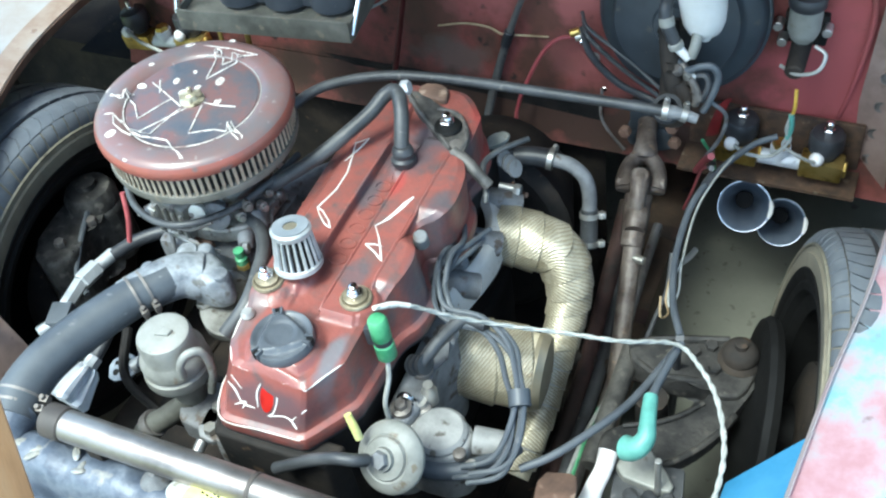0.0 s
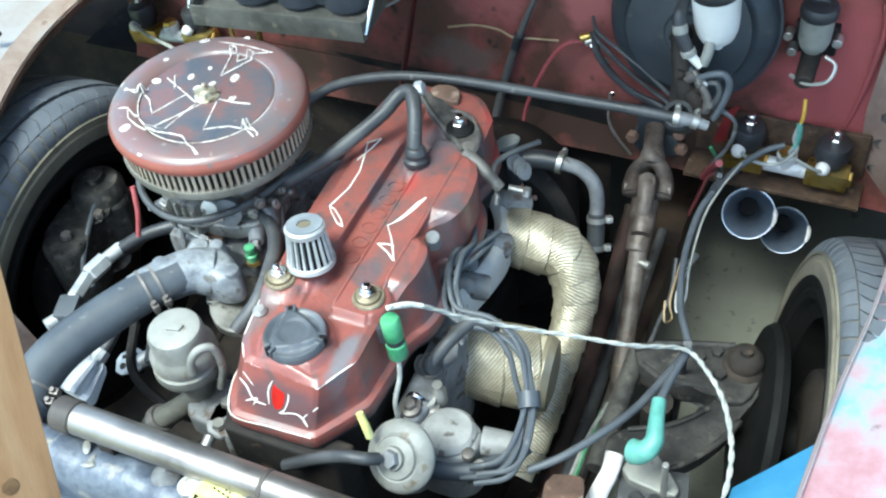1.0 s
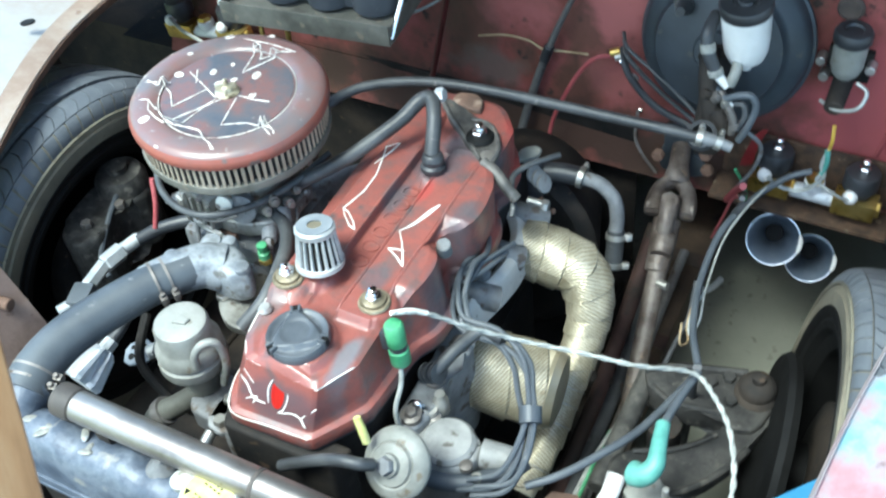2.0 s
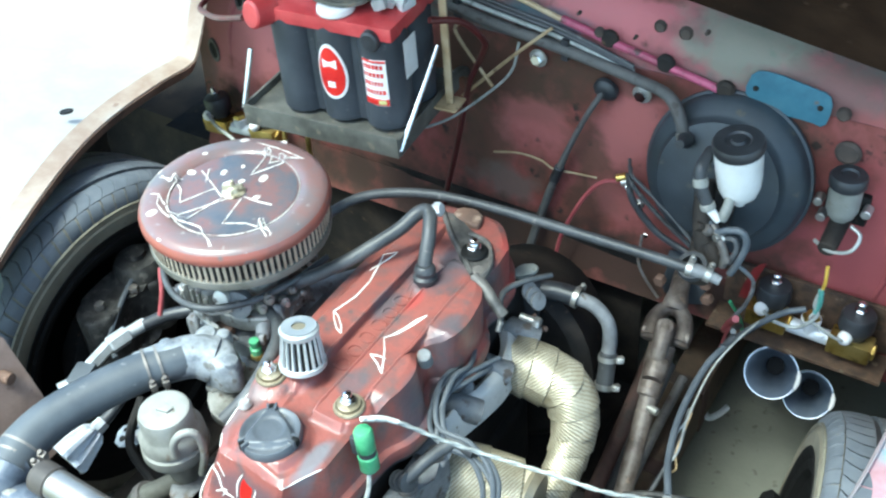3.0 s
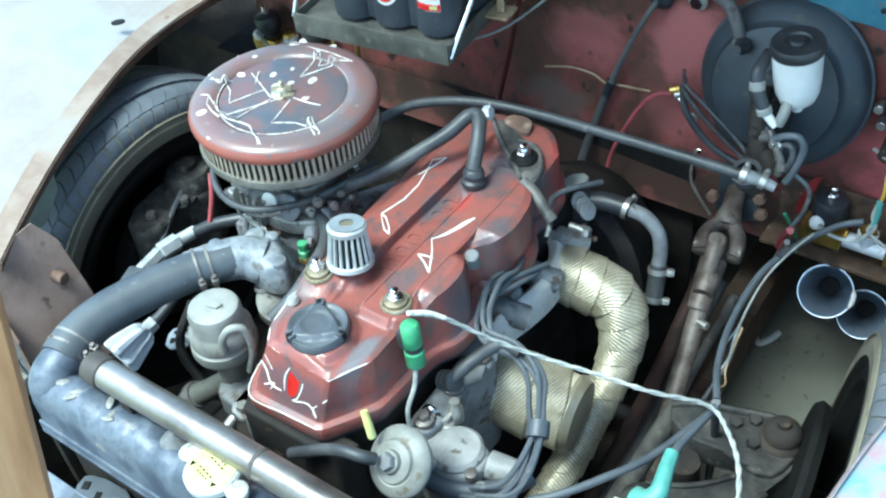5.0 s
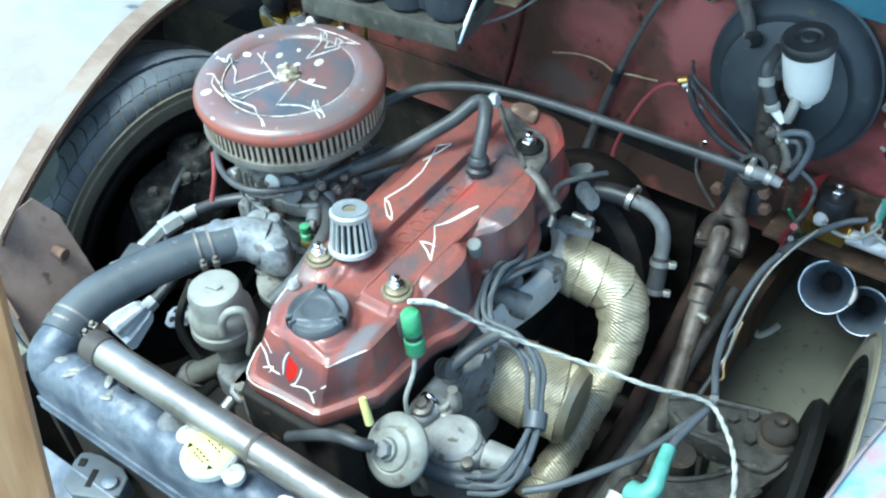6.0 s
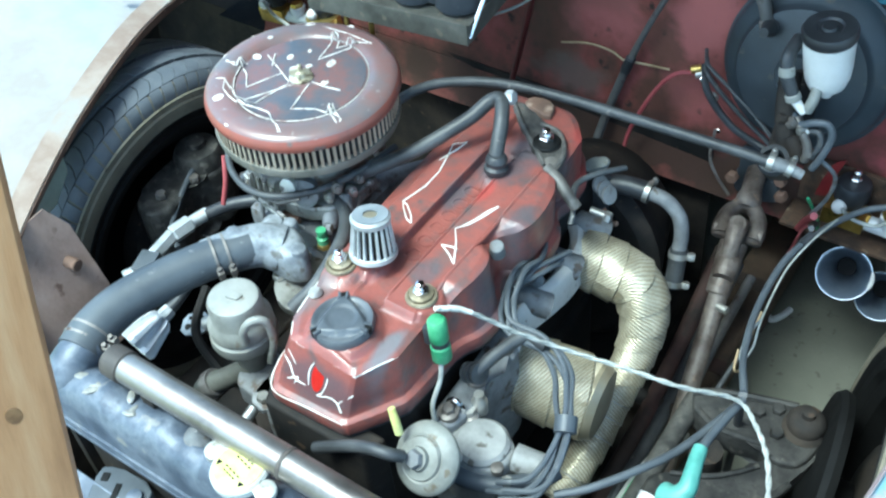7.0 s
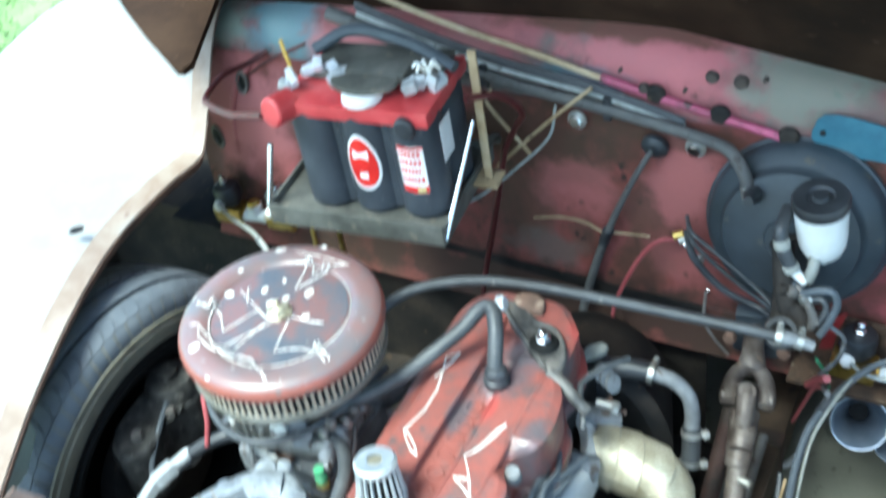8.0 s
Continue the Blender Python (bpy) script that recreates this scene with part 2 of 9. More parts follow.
GRIMY_CAST = material("oil_blackened_casting", [(0.035, 0.033, 0.032), (0.070, 0.066, 0.062), (0.125, 0.117, 0.108), (0.06, 0.056, 0.053)], 0.55, 0.2, 22, (0.16, 0.13, 0.105), 70, 0.64, 0.5, 200)
CAST_DUST = material("dust_grey_casting", [(0.16, 0.16, 0.157), (0.235, 0.236, 0.23), (0.31, 0.308, 0.297)], 0.6, 0.1, 18, (0.085, 0.075, 0.062), 50, 0.61, 0.4, 200)
WRAP = material("tan_fibreglass_heat_wrap", [(0.36, 0.31, 0.20), (0.50, 0.44, 0.31), (0.60, 0.54, 0.41)], 0.6, 0.1, 14, (0.24, 0.18, 0.10), 60, 0.66, 0.3, 500)
BRASS = material("tarnished_brass", [(0.32, 0.20, 0.05), (0.52, 0.36, 0.10), (0.66, 0.50, 0.18)], 0.34, 0.9, 20, (0.16, 0.12, 0.05), 60, 0.62, 0.2, 240)
SOLDER = material("old_cream_solder", [(0.14, 0.145, 0.14), (0.22, 0.215, 0.19), (0.32, 0.31, 0.27)], 0.5, 0.2, 60, (0.22, 0.24, 0.28), 90, 0.6, 0.3, 200)
RAD = material("dusty_blue_grey_radiator_paint", [(0.042, 0.053, 0.075), (0.075, 0.090, 0.12), (0.125, 0.143, 0.175), (0.065, 0.078, 0.105)], 0.45, 0.15, 16, (0.26, 0.25, 0.22), 30, 0.64, 0.3, 200)
WHITE_PLASTIC = material("yellowed_white_plastic", [(0.60, 0.60, 0.58), (0.70, 0.70, 0.69), (0.78, 0.78, 0.78)], 0.4, 0, 10, (0.5, 0.47, 0.4), 60, 0.7, 0.02, 200)
GREEN = material("green_plastic", [(0.045, 0.20, 0.085), (0.085, 0.29, 0.135), (0.125, 0.35, 0.18)], 0.4, 0, 30, (0.01, 0.05, 0.02), 60, 0.68, 0.05, 200)
TEAL = material("teal_rubber_boot", [(0.075, 0.22, 0.185), (0.11, 0.29, 0.245), (0.145, 0.345, 0.29)], 0.45, 0, 25, (0.2, 0.3, 0.27), 60, 0.7, 0.05, 200)
LID_CREAM = material("worn_cream_pinstripe_paint", [(0.30, 0.26, 0.24), (0.50, 0.47, 0.43), (0.66, 0.63, 0.58), (0.72, 0.70, 0.66)], 0.55, 0, 55, (0.24, 0.17, 0.16), 160, 0.56, 0, 220, 0.15, 0.7)
CREAM = material("cream_pinstripe_paint", [(0.60, 0.57, 0.50), (0.74, 0.72, 0.66), (0.80, 0.79, 0.75)], 0.5, 0, 40, None, 60, 0.7, 0)
EYE_RED = material("bright_red_paint", [(0.45, 0.012, 0.012), (0.60, 0.02, 0.018), (0.66, 0.03, 0.02)], 0.4, 0, 30, None, 60, 0.7, 0)
BATTERY_RED = material("red_battery_plastic", [(0.36, 0.035, 0.04), (0.46, 0.05, 0.055), (0.52, 0.085, 0.085)], 0.42, 0, 16, (0.32, 0.1, 0.1), 60, 0.68, 0.04, 200)
BATTERY_GREY = material("dusty_dark_grey_battery_case", [(0.026, 0.03, 0.037), (0.038, 0.043, 0.052), (0.055, 0.06, 0.07)], 0.55, 0, 10, (0.12, 0.12, 0.12), 70, 0.68, 0.05, 240)
PAPER = material("white_label_paper", [(0.66, 0.64, 0.60), (0.74, 0.72, 0.70), (0.78, 0.77, 0.75)], 0.6, 0, 30, None, 60, 0.7, 0)
YELLOW = material("yellow_decal", [(0.52, 0.50, 0.15), (0.60, 0.58, 0.22), (0.64, 0.62, 0.30)], 0.5, 0, 40, None, 60, 0.7, 0)
# also stands for shade in holes, folds and the wheel's inside
INK_AND_SHADE = material("black_ink_and_shade", [(0.006, 0.006, 0.006), (0.010, 0.010, 0.010)], 0.6, 0, 40, None, 60, 0.7, 0)
INK_AND_SHADE.node_tree.nodes["Principled BSDF"].inputs["Specular IOR Level"].default_value = 0.15
RED_WIRE = material("red_wire_sheath", [(0.26, 0.05, 0.055), (0.34, 0.08, 0.085)], 0.45, 0, 40, None, 60, 0.7, 0)
MAROON_WIRE = material("dark_maroon_cable", [(0.05, 0.01, 0.01), (0.09, 0.018, 0.018)], 0.4, 0, 40, None, 60, 0.7, 0)
YELLOW_WIRE = material("yellow_wire_sheath", [(0.50, 0.30, 0.04), (0.62, 0.42, 0.08)], 0.45, 0, 40, None, 60, 0.7, 0)
PALE_WIRE = material("pale_grey_cable", [(0.24, 0.245, 0.225), (0.33, 0.34, 0.315), (0.39, 0.39, 0.37)], 0.5, 0, 50, (0.15, 0.15, 0.13), 90, 0.66, 0.1, 400)
PINK_WIRE = material("pink_conduit", [(0.20, 0.045, 0.07), (0.36, 0.07, 0.13), (0.44, 0.10, 0.18)], 0.5, 0, 24, (0.08, 0.04, 0.04), 40, 0.62, 0.1, 200)
BLUE_PAINT = material("faded_teal_blue_paint", [(0.035, 0.10, 0.145), (0.05, 0.14, 0.19), (0.07, 0.17, 0.215)], 0.6, 0, 14, (0.12, 0.1, 0.09), 40, 0.68, 0.1, 160)
SPLASH_BLUE = material("blue_painted_steel", [(0.03, 0.14, 0.26), (0.05, 0.20, 0.36), (0.07, 0.24, 0.42)], 0.5, 0, 10, (0.1, 0.1, 0.1), 50, 0.7, 0.1, 160)
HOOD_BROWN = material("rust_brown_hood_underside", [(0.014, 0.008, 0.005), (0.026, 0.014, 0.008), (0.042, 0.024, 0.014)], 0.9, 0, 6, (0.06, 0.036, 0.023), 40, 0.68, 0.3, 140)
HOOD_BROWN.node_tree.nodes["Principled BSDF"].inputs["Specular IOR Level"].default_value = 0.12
GROUND = material("dusty_concrete", [(0.15, 0.15, 0.12), (0.18, 0.18, 0.145), (0.21, 0.21, 0.17)], 0.9, 0, 4, (0.12, 0.11, 0.09), 40, 0.62, 0.3, 120)
GRASS = material("grass_blade", [(0.12, 0.21, 0.06), (0.17, 0.27, 0.085), (0.22, 0.32, 0.12)], 0.7, 0, 30, None, 60, 0.7, 0)
LAWN = material("lawn_soil_and_grass", [(0.13, 0.20, 0.07), (0.18, 0.26, 0.095), (0.23, 0.31, 0.13)], 0.9, 0, 6, (0.08, 0.07, 0.04), 60, 0.64, 0.4, 80)


def wood_material():
    m = material("knotty_pine_plank", [(0.36, 0.175, 0.072), (0.50, 0.262, 0.118), (0.58, 0.345, 0.180)], 0.6, 0, 6, (0.30, 0.145, 0.058), 14, 0.7, 0.15, 120)
    t = m.node_tree
    co = next(n for n in t.nodes if n.type == "TEX_COORD")
    mp = t.nodes.new("ShaderNodeMapping")
    mp.inputs["Scale"].default_value = (6, 6, 0.5)
    t.links.new(co.outputs["Object"], mp.inputs["Vector"])
    for n in t.nodes:
        if n.type == "TEX_NOISE":
            t.links.new(mp.outputs[0], n.inputs["Vector"])
    return m


WOOD = wood_material()
KNOT = material("dark_pine_knot", [(0.13, 0.06, 0.022), (0.20, 0.10, 0.04), (0.26, 0.14, 0.06)], 0.6, 0, 60, None, 60, 0.7, 0.1, 300)
PALE_PLEAT = material("dusty_tan_gauze", [(0.26, 0.215, 0.16), (0.36, 0.30, 0.23), (0.44, 0.38, 0.30)], 0.6, 0.2, 20, (0.18, 0.15, 0.11), 60, 0.66, 0.1, 300)
RADHOSE = material("blue_grey_rubber", [(0.05, 0.057, 0.067), (0.07, 0.079, 0.09), (0.09, 0.10, 0.112)], 0.5, 0, 9, (0.15, 0.155, 0.16), 50, 0.67, 0.08, 300)
CAN_GREY = material("chalky_grey_paint", [(0.15, 0.15, 0.133), (0.225, 0.225, 0.203), (0.285, 0.283, 0.26)], 0.55, 0.1, 14, (0.15, 0.125, 0.09), 50, 0.62, 0.25, 200)


# woven heat tape: fine slanted yarns with darker gaps between them
WRAP_WEAVE = material("woven_heat_tape", [(0.32, 0.285, 0.20), (0.45, 0.405, 0.30), (0.58, 0.53, 0.41)], 0.34, 0.4, 22, (0.27, 0.23, 0.15), 50, 0.64, 0, 500)
t = WRAP_WEAVE.node_tree
co = next(n for n in t.nodes if n.type == "TEX_COORD")
yarn = t.nodes.new("ShaderNodeTexWave")
yarn.bands_direction = "X"
yarn.inputs["Scale"].default_value, yarn.inputs["Distortion"].default_value, yarn.inputs["Detail"].default_value = 82, 2.2, 2
yarn.inputs["Detail Scale"].default_value = 3
skew = t.nodes.new("ShaderNodeMapping")
skew.inputs["Rotation"].default_value = (0, 0, 0.62)
t.links.new(co.outputs["UV"], skew.inputs["Vector"])
t.links.new(skew.outputs[0], yarn.inputs["Vector"])
gap = t.nodes.new("ShaderNodeMapRange")
gap.inputs["From Min"].default_value, gap.inputs["From Max"].default_value = 0.48, 0.08
gap.inputs["To Max"].default_value = 0.7
t.links.new(yarn.outputs["Fac"], gap.inputs["Value"])
shade = t.nodes.new("ShaderNodeMix")
shade.data_type = "RGBA"
bsdf = t.nodes["Principled BSDF"]
t.links.new(bsdf.inputs["Base Color"].links[0].from_socket, shade.inputs["A"])
shade.inputs["B"].default_value = (0.22, 0.185, 0.12, 1)
t.links.new(gap.outputs[0], shade.inputs["Factor"])
t.links.new(shade.outputs["Result"], bsdf.inputs["Base Color"])
b = t.nodes.new("ShaderNodeBump")
b.inputs["Strength"].default_value, b.inputs["Distance"].default_value = 0.6, 0.0010
t.links.new(yarn.outputs["Fac"], b.inputs["Height"])
t.links.new(b.outputs[0], bsdf.inputs["Normal"])
HORN_CHROME = material("blue_tinted_chrome", [(0.11, 0.14, 0.19), (0.17, 0.21, 0.27), (0.24, 0.28, 0.34)], 0.32, 0.5, 10, None, 60, 0.7, 0.03, 200, 0.06)
TRAY_GREY = material("dusty_olive_grey_steel", [(0.07, 0.068, 0.058), (0.12, 0.118, 0.10), (0.18, 0.17, 0.15)], 0.6, 0.2, 14, (0.2, 0.17, 0.13), 50, 0.62, 0.3, 200)
TAN_STRIP = material("tan_painted_steel", [(0.26, 0.18, 0.09), (0.38, 0.28, 0.16), (0.46, 0.36, 0.23)], 0.55, 0, 20, (0.14, 0.09, 0.05), 60, 0.62, 0.1, 200)
CAP_SILVER = material("pale_pitted_cap_metal", [(0.42, 0.42, 0.38), (0.56, 0.56, 0.52), (0.64, 0.64, 0.60)], 0.5, 0.4, 18, (0.25, 0.22, 0.15), 60, 0.64, 0.15, 240)
RUBBER_BROWN = material("brown_black_rubber_cap", [(0.035, 0.03, 0.026), (0.055, 0.046, 0.04), (0.08, 0.066, 0.056)], 0.6, 0, 18, None, 60, 0.7, 0.1, 240)
PALE_CHROME = material("bright_dulled_metal", [(0.34, 0.355, 0.36), (0.46, 0.475, 0.48), (0.58, 0.59, 0.60)], 0.5, 0.4, 20, (0.35, 0.35, 0.35), 60, 0.68, 0.1, 240)
SHIELD = material("warm_pale_steel_shield", [(0.36, 0.345, 0.315), (0.47, 0.455, 0.42), (0.54, 0.52, 0.48)], 0.6, 0.0, 10, (0.19, 0.16, 0.12), 50, 0.64, 0.15, 200)
BREATHER_TOP = material("blue_grey_breather_top", [(0.17, 0.19, 0.21), (0.22, 0.245, 0.27), (0.28, 0.30, 0.32)], 0.5, 0.1, 14, None, 50, 0.64, 0.1, 200)
RAIL_RUST = material("brown_rusty_rail_steel", [(0.035, 0.026, 0.018), (0.068, 0.045, 0.029), (0.10, 0.066, 0.042), (0.05, 0.037, 0.028)], 0.75, 0.05, 9, (0.03, 0.022, 0.017), 30, 0.6, 0.4, 130, 0.15, 0.7)
CRIMSON = material("glossy_crimson_paint", [(0.10, 0.010, 0.012), (0.17, 0.016, 0.016), (0.13, 0.02, 0.02)], 0.4, 0, 20, (0.10, 0.02, 0.02), 60, 0.62, 0.1, 200)
LOOM_GREY = material("dusty_brown_grey_sleeve", [(0.060, 0.058, 0.056), (0.088, 0.084, 0.080), (0.12, 0.112, 0.104)], 0.65, 0, 14, (0.05, 0.04, 0.035), 50, 0.6, 0.15, 200)
MOSS_STEEL = material("grimy_grey_green_steel", [(0.08, 0.075, 0.065), (0.13, 0.12, 0.11), (0.18, 0.165, 0.15)], 0.7, 0.1, 30, (0.07, 0.05, 0.04), 70, 0.6, 0.3, 200)
PLATE_RUST = material("flaking_rusty_plate", [(0.02, 0.016, 0.013), (0.05, 0.032, 0.022), (0.10, 0.060, 0.036), (0.035, 0.025, 0.019)], 0.7, 0.1, 30, (0.19, 0.15, 0.10), 60, 0.64, 0.6, 160, 0.15, 0.8)
PERF_BLUE = material("pale_blue_grey_zinc", [(0.13, 0.155, 0.19), (0.20, 0.23, 0.27), (0.30, 0.325, 0.36)], 0.5, 0.3, 30, (0.07, 0.07, 0.08), 80, 0.62, 0.2, 200)
WASHER_GOLD = material("dirty_yellow_zinc", [(0.16, 0.135, 0.085), (0.26, 0.22, 0.15), (0.36, 0.32, 0.24)], 0.45, 0.5, 40, (0.07, 0.055, 0.04), 80, 0.6, 0.2, 200)
NECK_ALU = material("bluish_chalky_aluminium", [(0.12, 0.13, 0.145), (0.195, 0.21, 0.23), (0.28, 0.297, 0.315), (0.17, 0.18, 0.19)], 0.55, 0.2, 26, (0.14, 0.135, 0.125), 60, 0.6, 0.4, 200)
ARM_DUST = material("dusty_grey_brown_forging", [(0.010, 0.010, 0.010), (0.020, 0.019, 0.018), (0.044, 0.041, 0.037), (0.016, 0.015, 0.014)], 0.66, 0.1, 18, (0.075, 0.068, 0.058), 55, 0.60, 0.6, 140)
ARM_BLACK = material("dusty_black_forging", [(0.016, 0.015, 0.014), (0.034, 0.032, 0.029), (0.066, 0.062, 0.055), (0.028, 0.026, 0.024)], 0.66, 0.1, 22, (0.105, 0.096, 0.082), 65, 0.58, 0.6, 150)
GREEN_GREY = material("pale_grey_green_paint", [(0.20, 0.23, 0.19), (0.28, 0.31, 0.26), (0.34, 0.36, 0.31)], 0.6, 0, 8, (0.2, 0.12, 0.08), 40, 0.66, 0.15, 160)
RUST_PINK = material("rusty_pink_brown_sheet", [(0.17, 0.115, 0.09), (0.27, 0.19, 0.155), (0.34, 0.25, 0.21)], 0.65, 0.1, 8, (0.13, 0.08, 0.06), 36, 0.63, 0.3, 160)
WHITE_METAL = material("white_oxidised_alloy", [(0.55, 0.57, 0.60), (0.68, 0.70, 0.72), (0.74, 0.75, 0.76)], 0.5, 0.2, 20, (0.3, 0.3, 0.3), 60, 0.66, 0.15, 240)
RUST_DARK = material("dark_brown_hole", [(0.045, 0.035, 0.03), (0.07, 0.052, 0.042), (0.10, 0.075, 0.06)], 0.8, 0, 20, None, 60, 0.7, 0.2, 200)
WASHER_ZINC = material("yellow_zinc_plate", [(0.42, 0.38, 0.27), (0.54, 0.50, 0.38), (0.60, 0.57, 0.46)], 0.4, 0.7, 20, (0.12, 0.1, 0.07), 60, 0.6, 0.1, 240)
LID_SLATE = material("slate_and_red_lid_centre", [(0.055, 0.068, 0.09), (0.078, 0.084, 0.102), (0.105, 0.088, 0.096), (0.155, 0.082, 0.078), (0.088, 0.086, 0.10), (0.06, 0.075, 0.10)], 0.36, 0, 13, (0.19, 0.17, 0.165), 75, 0.67, 0.12, 160, 0.12, 0.65, 0.2)
CAP_BLUE = material("blue_grey_cap_plastic", [(0.05, 0.056, 0.066), (0.075, 0.083, 0.095), (0.11, 0.118, 0.13)], 0.42, 0, 18, (0.16, 0.155, 0.14), 60, 0.66, 0.06, 240)

# ---- mesh helpers ----
def thing(name, label, category, at=(0, 0, 0), group="", kind=""):
    ob = new(name)
    ob.matrix_world = at if isinstance(at, Matrix) else Matrix.Translation(at)
    ob.empty_display_size = 0.05
    return tagged(ob, label, category, group, kind)


def part(name, bm, mat, parent=None, label="", smooth=True, at=None):
    """Links a bmesh as one mesh object, under a thing or part where one is given."""
    me = bpy.data.meshes.new(name)
    bmesh.ops.recalc_face_normals(bm, faces=bm.faces)
    bm.to_mesh(me)
    bm.free()
    for m in mat if isinstance(mat, (list, tuple)) else [mat]:
        me.materials.append(m)
    if smooth:
        me.shade_smooth()
        me.set_sharp_from_angle(angle=radians(38))
    ob = new(name, me)
    if at is not None:
        ob.matrix_basis = at if isinstance(at, Matrix) else Matrix.Translation(at)
    if parent:
        ob.parent = parent
    if label:
        ob["label"] = label
    return ob


def solid(name, bm, mat, label, category, group="", kind="", at=None, smooth=True):
    return tagged(part(name, bm, mat, None, "", smooth, at), label, category, group, kind)


def box(bm, size, m=None, bevel=0.0, segs=2):
    """A box of the full size, centred, bevelled, moved by m."""
    t = bmesh.new()
    bmesh.ops.create_cube(t, size=1)
    bmesh.ops.scale(t, vec=size, verts=t.verts)
    if bevel:
        bmesh.ops.bevel(t, geom=t.edges[:], offset=bevel, segments=segs, affect="EDGES", profile=0.7)
    return merge(bm, t, m)


def merge(bm, t, m=None):
    if m is not None:
        bmesh.ops.transform(t, matrix=m if isinstance(m, Matrix) else Matrix.Translation(m), verts=t.verts)
    me = bpy.data.meshes.new("tmp")
    t.to_mesh(me)
    t.free()
    bm.from_mesh(me)
    bpy.data.meshes.remove(me)
    return bm


def lathe(bm, profile, m=None, segs=32, closed=True):
    """Turns (radius, height) pairs about z."""
    t = bmesh.new()
    rings = []
    for r, z in profile:
        rings.append([t.verts.new((max(r, 1e-5) * math.cos(2 * math.pi * i / segs), max(r, 1e-5) * math.sin(2 * math.pi * i / segs), z)) for i in range(segs)])
    for a, b in zip(rings, rings[1:]):
        for i in range(segs):
            j = (i + 1) % segs
            t.faces.new((a[i], a[j], b[j], b[i]))
    if closed:
        t.faces.new(rings[0][::-1])
        t.faces.new(rings[-1])
    return merge(bm, t, m)


def smooth_line(points, steps=8):
    """A Catmull-Rom line through the points."""
    p = [Vector(q) for q in points]
    p = [p[0] * 2 - p[1], *p, p[-1] * 2 - p[-2]]
    out = []
    for i in range(1, len(p) - 2):
        a, b, c, d = p[i - 1:i + 3]
        for k in range(steps):
            s = k / steps
            out.append(0.5 * ((2 * b) + (c - a) * s + (2 * a - 5 * b + 4 * c - d) * s * s + (3 * b - a - 3 * c + d) * s ** 3))
    return out + [p[-2]]


def tube(bm, points, radius, sides=10, steps=8, smooth=True, ribs=0, rib=0.0):
    """Sweeps a round section along the points; radius may be a list, one for each point."""
    line = smooth_line(points, steps) if smooth and len(points) > 2 else [Vector(q) for q in points]
    n = len(line)
    rad = radius if isinstance(radius, (list, tuple)) else [radius, radius]
    up, rings = Vector((0.31, 0.2, 0.93)), []
    for i, c in enumerate(line):
        d = (line[min(i + 1, n - 1)] - line[max(i - 1, 0)]).normalized()
        side = d.cross(up)
        side = side.normalized() if side.length > 1e-4 else Vector((1, 0, 0))
        up = side.cross(d).normalized()
        u = i / (n - 1) * (len(rad) - 1)
        k = min(int(u), len(rad) - 2)
        r = rad[k] + (rad[k + 1] - rad[k]) * (u - k)
        if ribs:
            r += rib * math.sin(i / (n - 1) * ribs * 2 * math.pi)
        rings.append([bm.verts.new(c + (side * math.cos(2 * math.pi * j / sides) + up * math.sin(2 * math.pi * j / sides)) * r) for j in range(sides)])
    for a, b in zip(rings, rings[1:]):
        for j in range(sides):
            bm.faces.new((a[j], a[(j + 1) % sides], b[(j + 1) % sides], b[j]))
    bm.faces.new(rings[0][::-1])
    bm.faces.new(rings[-1])
    return bm


def sheet(bm, grid, thick):
    """A sheet through a grid of points, given thickness along -z of each point's face normal."""
    t = bmesh.new()
    vs = [[t.verts.new(p) for p in row] for row in grid]
    for a, b in zip(vs, vs[1:]):
        for i in range(len(a) - 1):
            t.faces.new((a[i], a[i + 1], b[i + 1], b[i]))
    bmesh.ops.recalc_face_normals(t, faces=t.faces)
    bmesh.ops.solidify(t, geom=t.faces[:], thickness=thick)
    return merge(bm, t)


def prism(bm, outline, low, high, m=None, bevel=0.0, taper=0.0):
    """Extrudes a plan outline from low to high; the top drawn in by taper."""
    t = bmesh.new()
    c = Vector((sum(p[0] for p in outline) / len(outline), sum(p[1] for p in outline) / len(outline)))
    a = [t.verts.new((p[0], p[1], low)) for p in outline]
    b = []
    for p in outline:
        d = (c - Vector(p[:2]))
        q = Vector(p[:2]) + d.normalized() * taper
        b.append(t.verts.new((q.x, q.y, high)))
    n = len(outline)
    for i in range(n):
        t.faces.new((a[i], a[(i + 1) % n], b[(i + 1) % n], b[i]))
    t.faces.new(a[::-1])
    top = t.faces.new(b)
    if bevel:
        bmesh.ops.bevel(t, geom=[e for e in t.edges], offset=bevel, segments=3, affect="EDGES", profile=0.6)
    return merge(bm, t, m)


def along(a, b):
    """A pose at a whose z axis points to b."""
    d = Vector(b) - Vector(a)
    return Matrix.Translation(a) @ d.to_track_quat("Z", "Y").to_matrix().to_4x4()


def rod(bm, a, b, r0, r1=None, segs=16, bevel=0.0):
    length = (Vector(b) - Vector(a)).length
    r1 = r0 if r1 is None else r1
    e = bevel or min(r0, r1) * 0.15
    return lathe(bm, [(r0 - e, 0), (r0, e), (r1, length - e), (r1 - e, length)], along(a, b), segs)


# ---- ground ----
bm = bmesh.new()
bmesh.ops.create_grid(bm, x_segments=8, y_segments=8, size=60)
solid("ground", bm, GROUND, "dusty grey concrete ground under the car", "ground", kind="structure")

# ---- tyres ----
TYRE_R, TYRE_W, AXLE_Y = 0.31, 0.19, 0.135


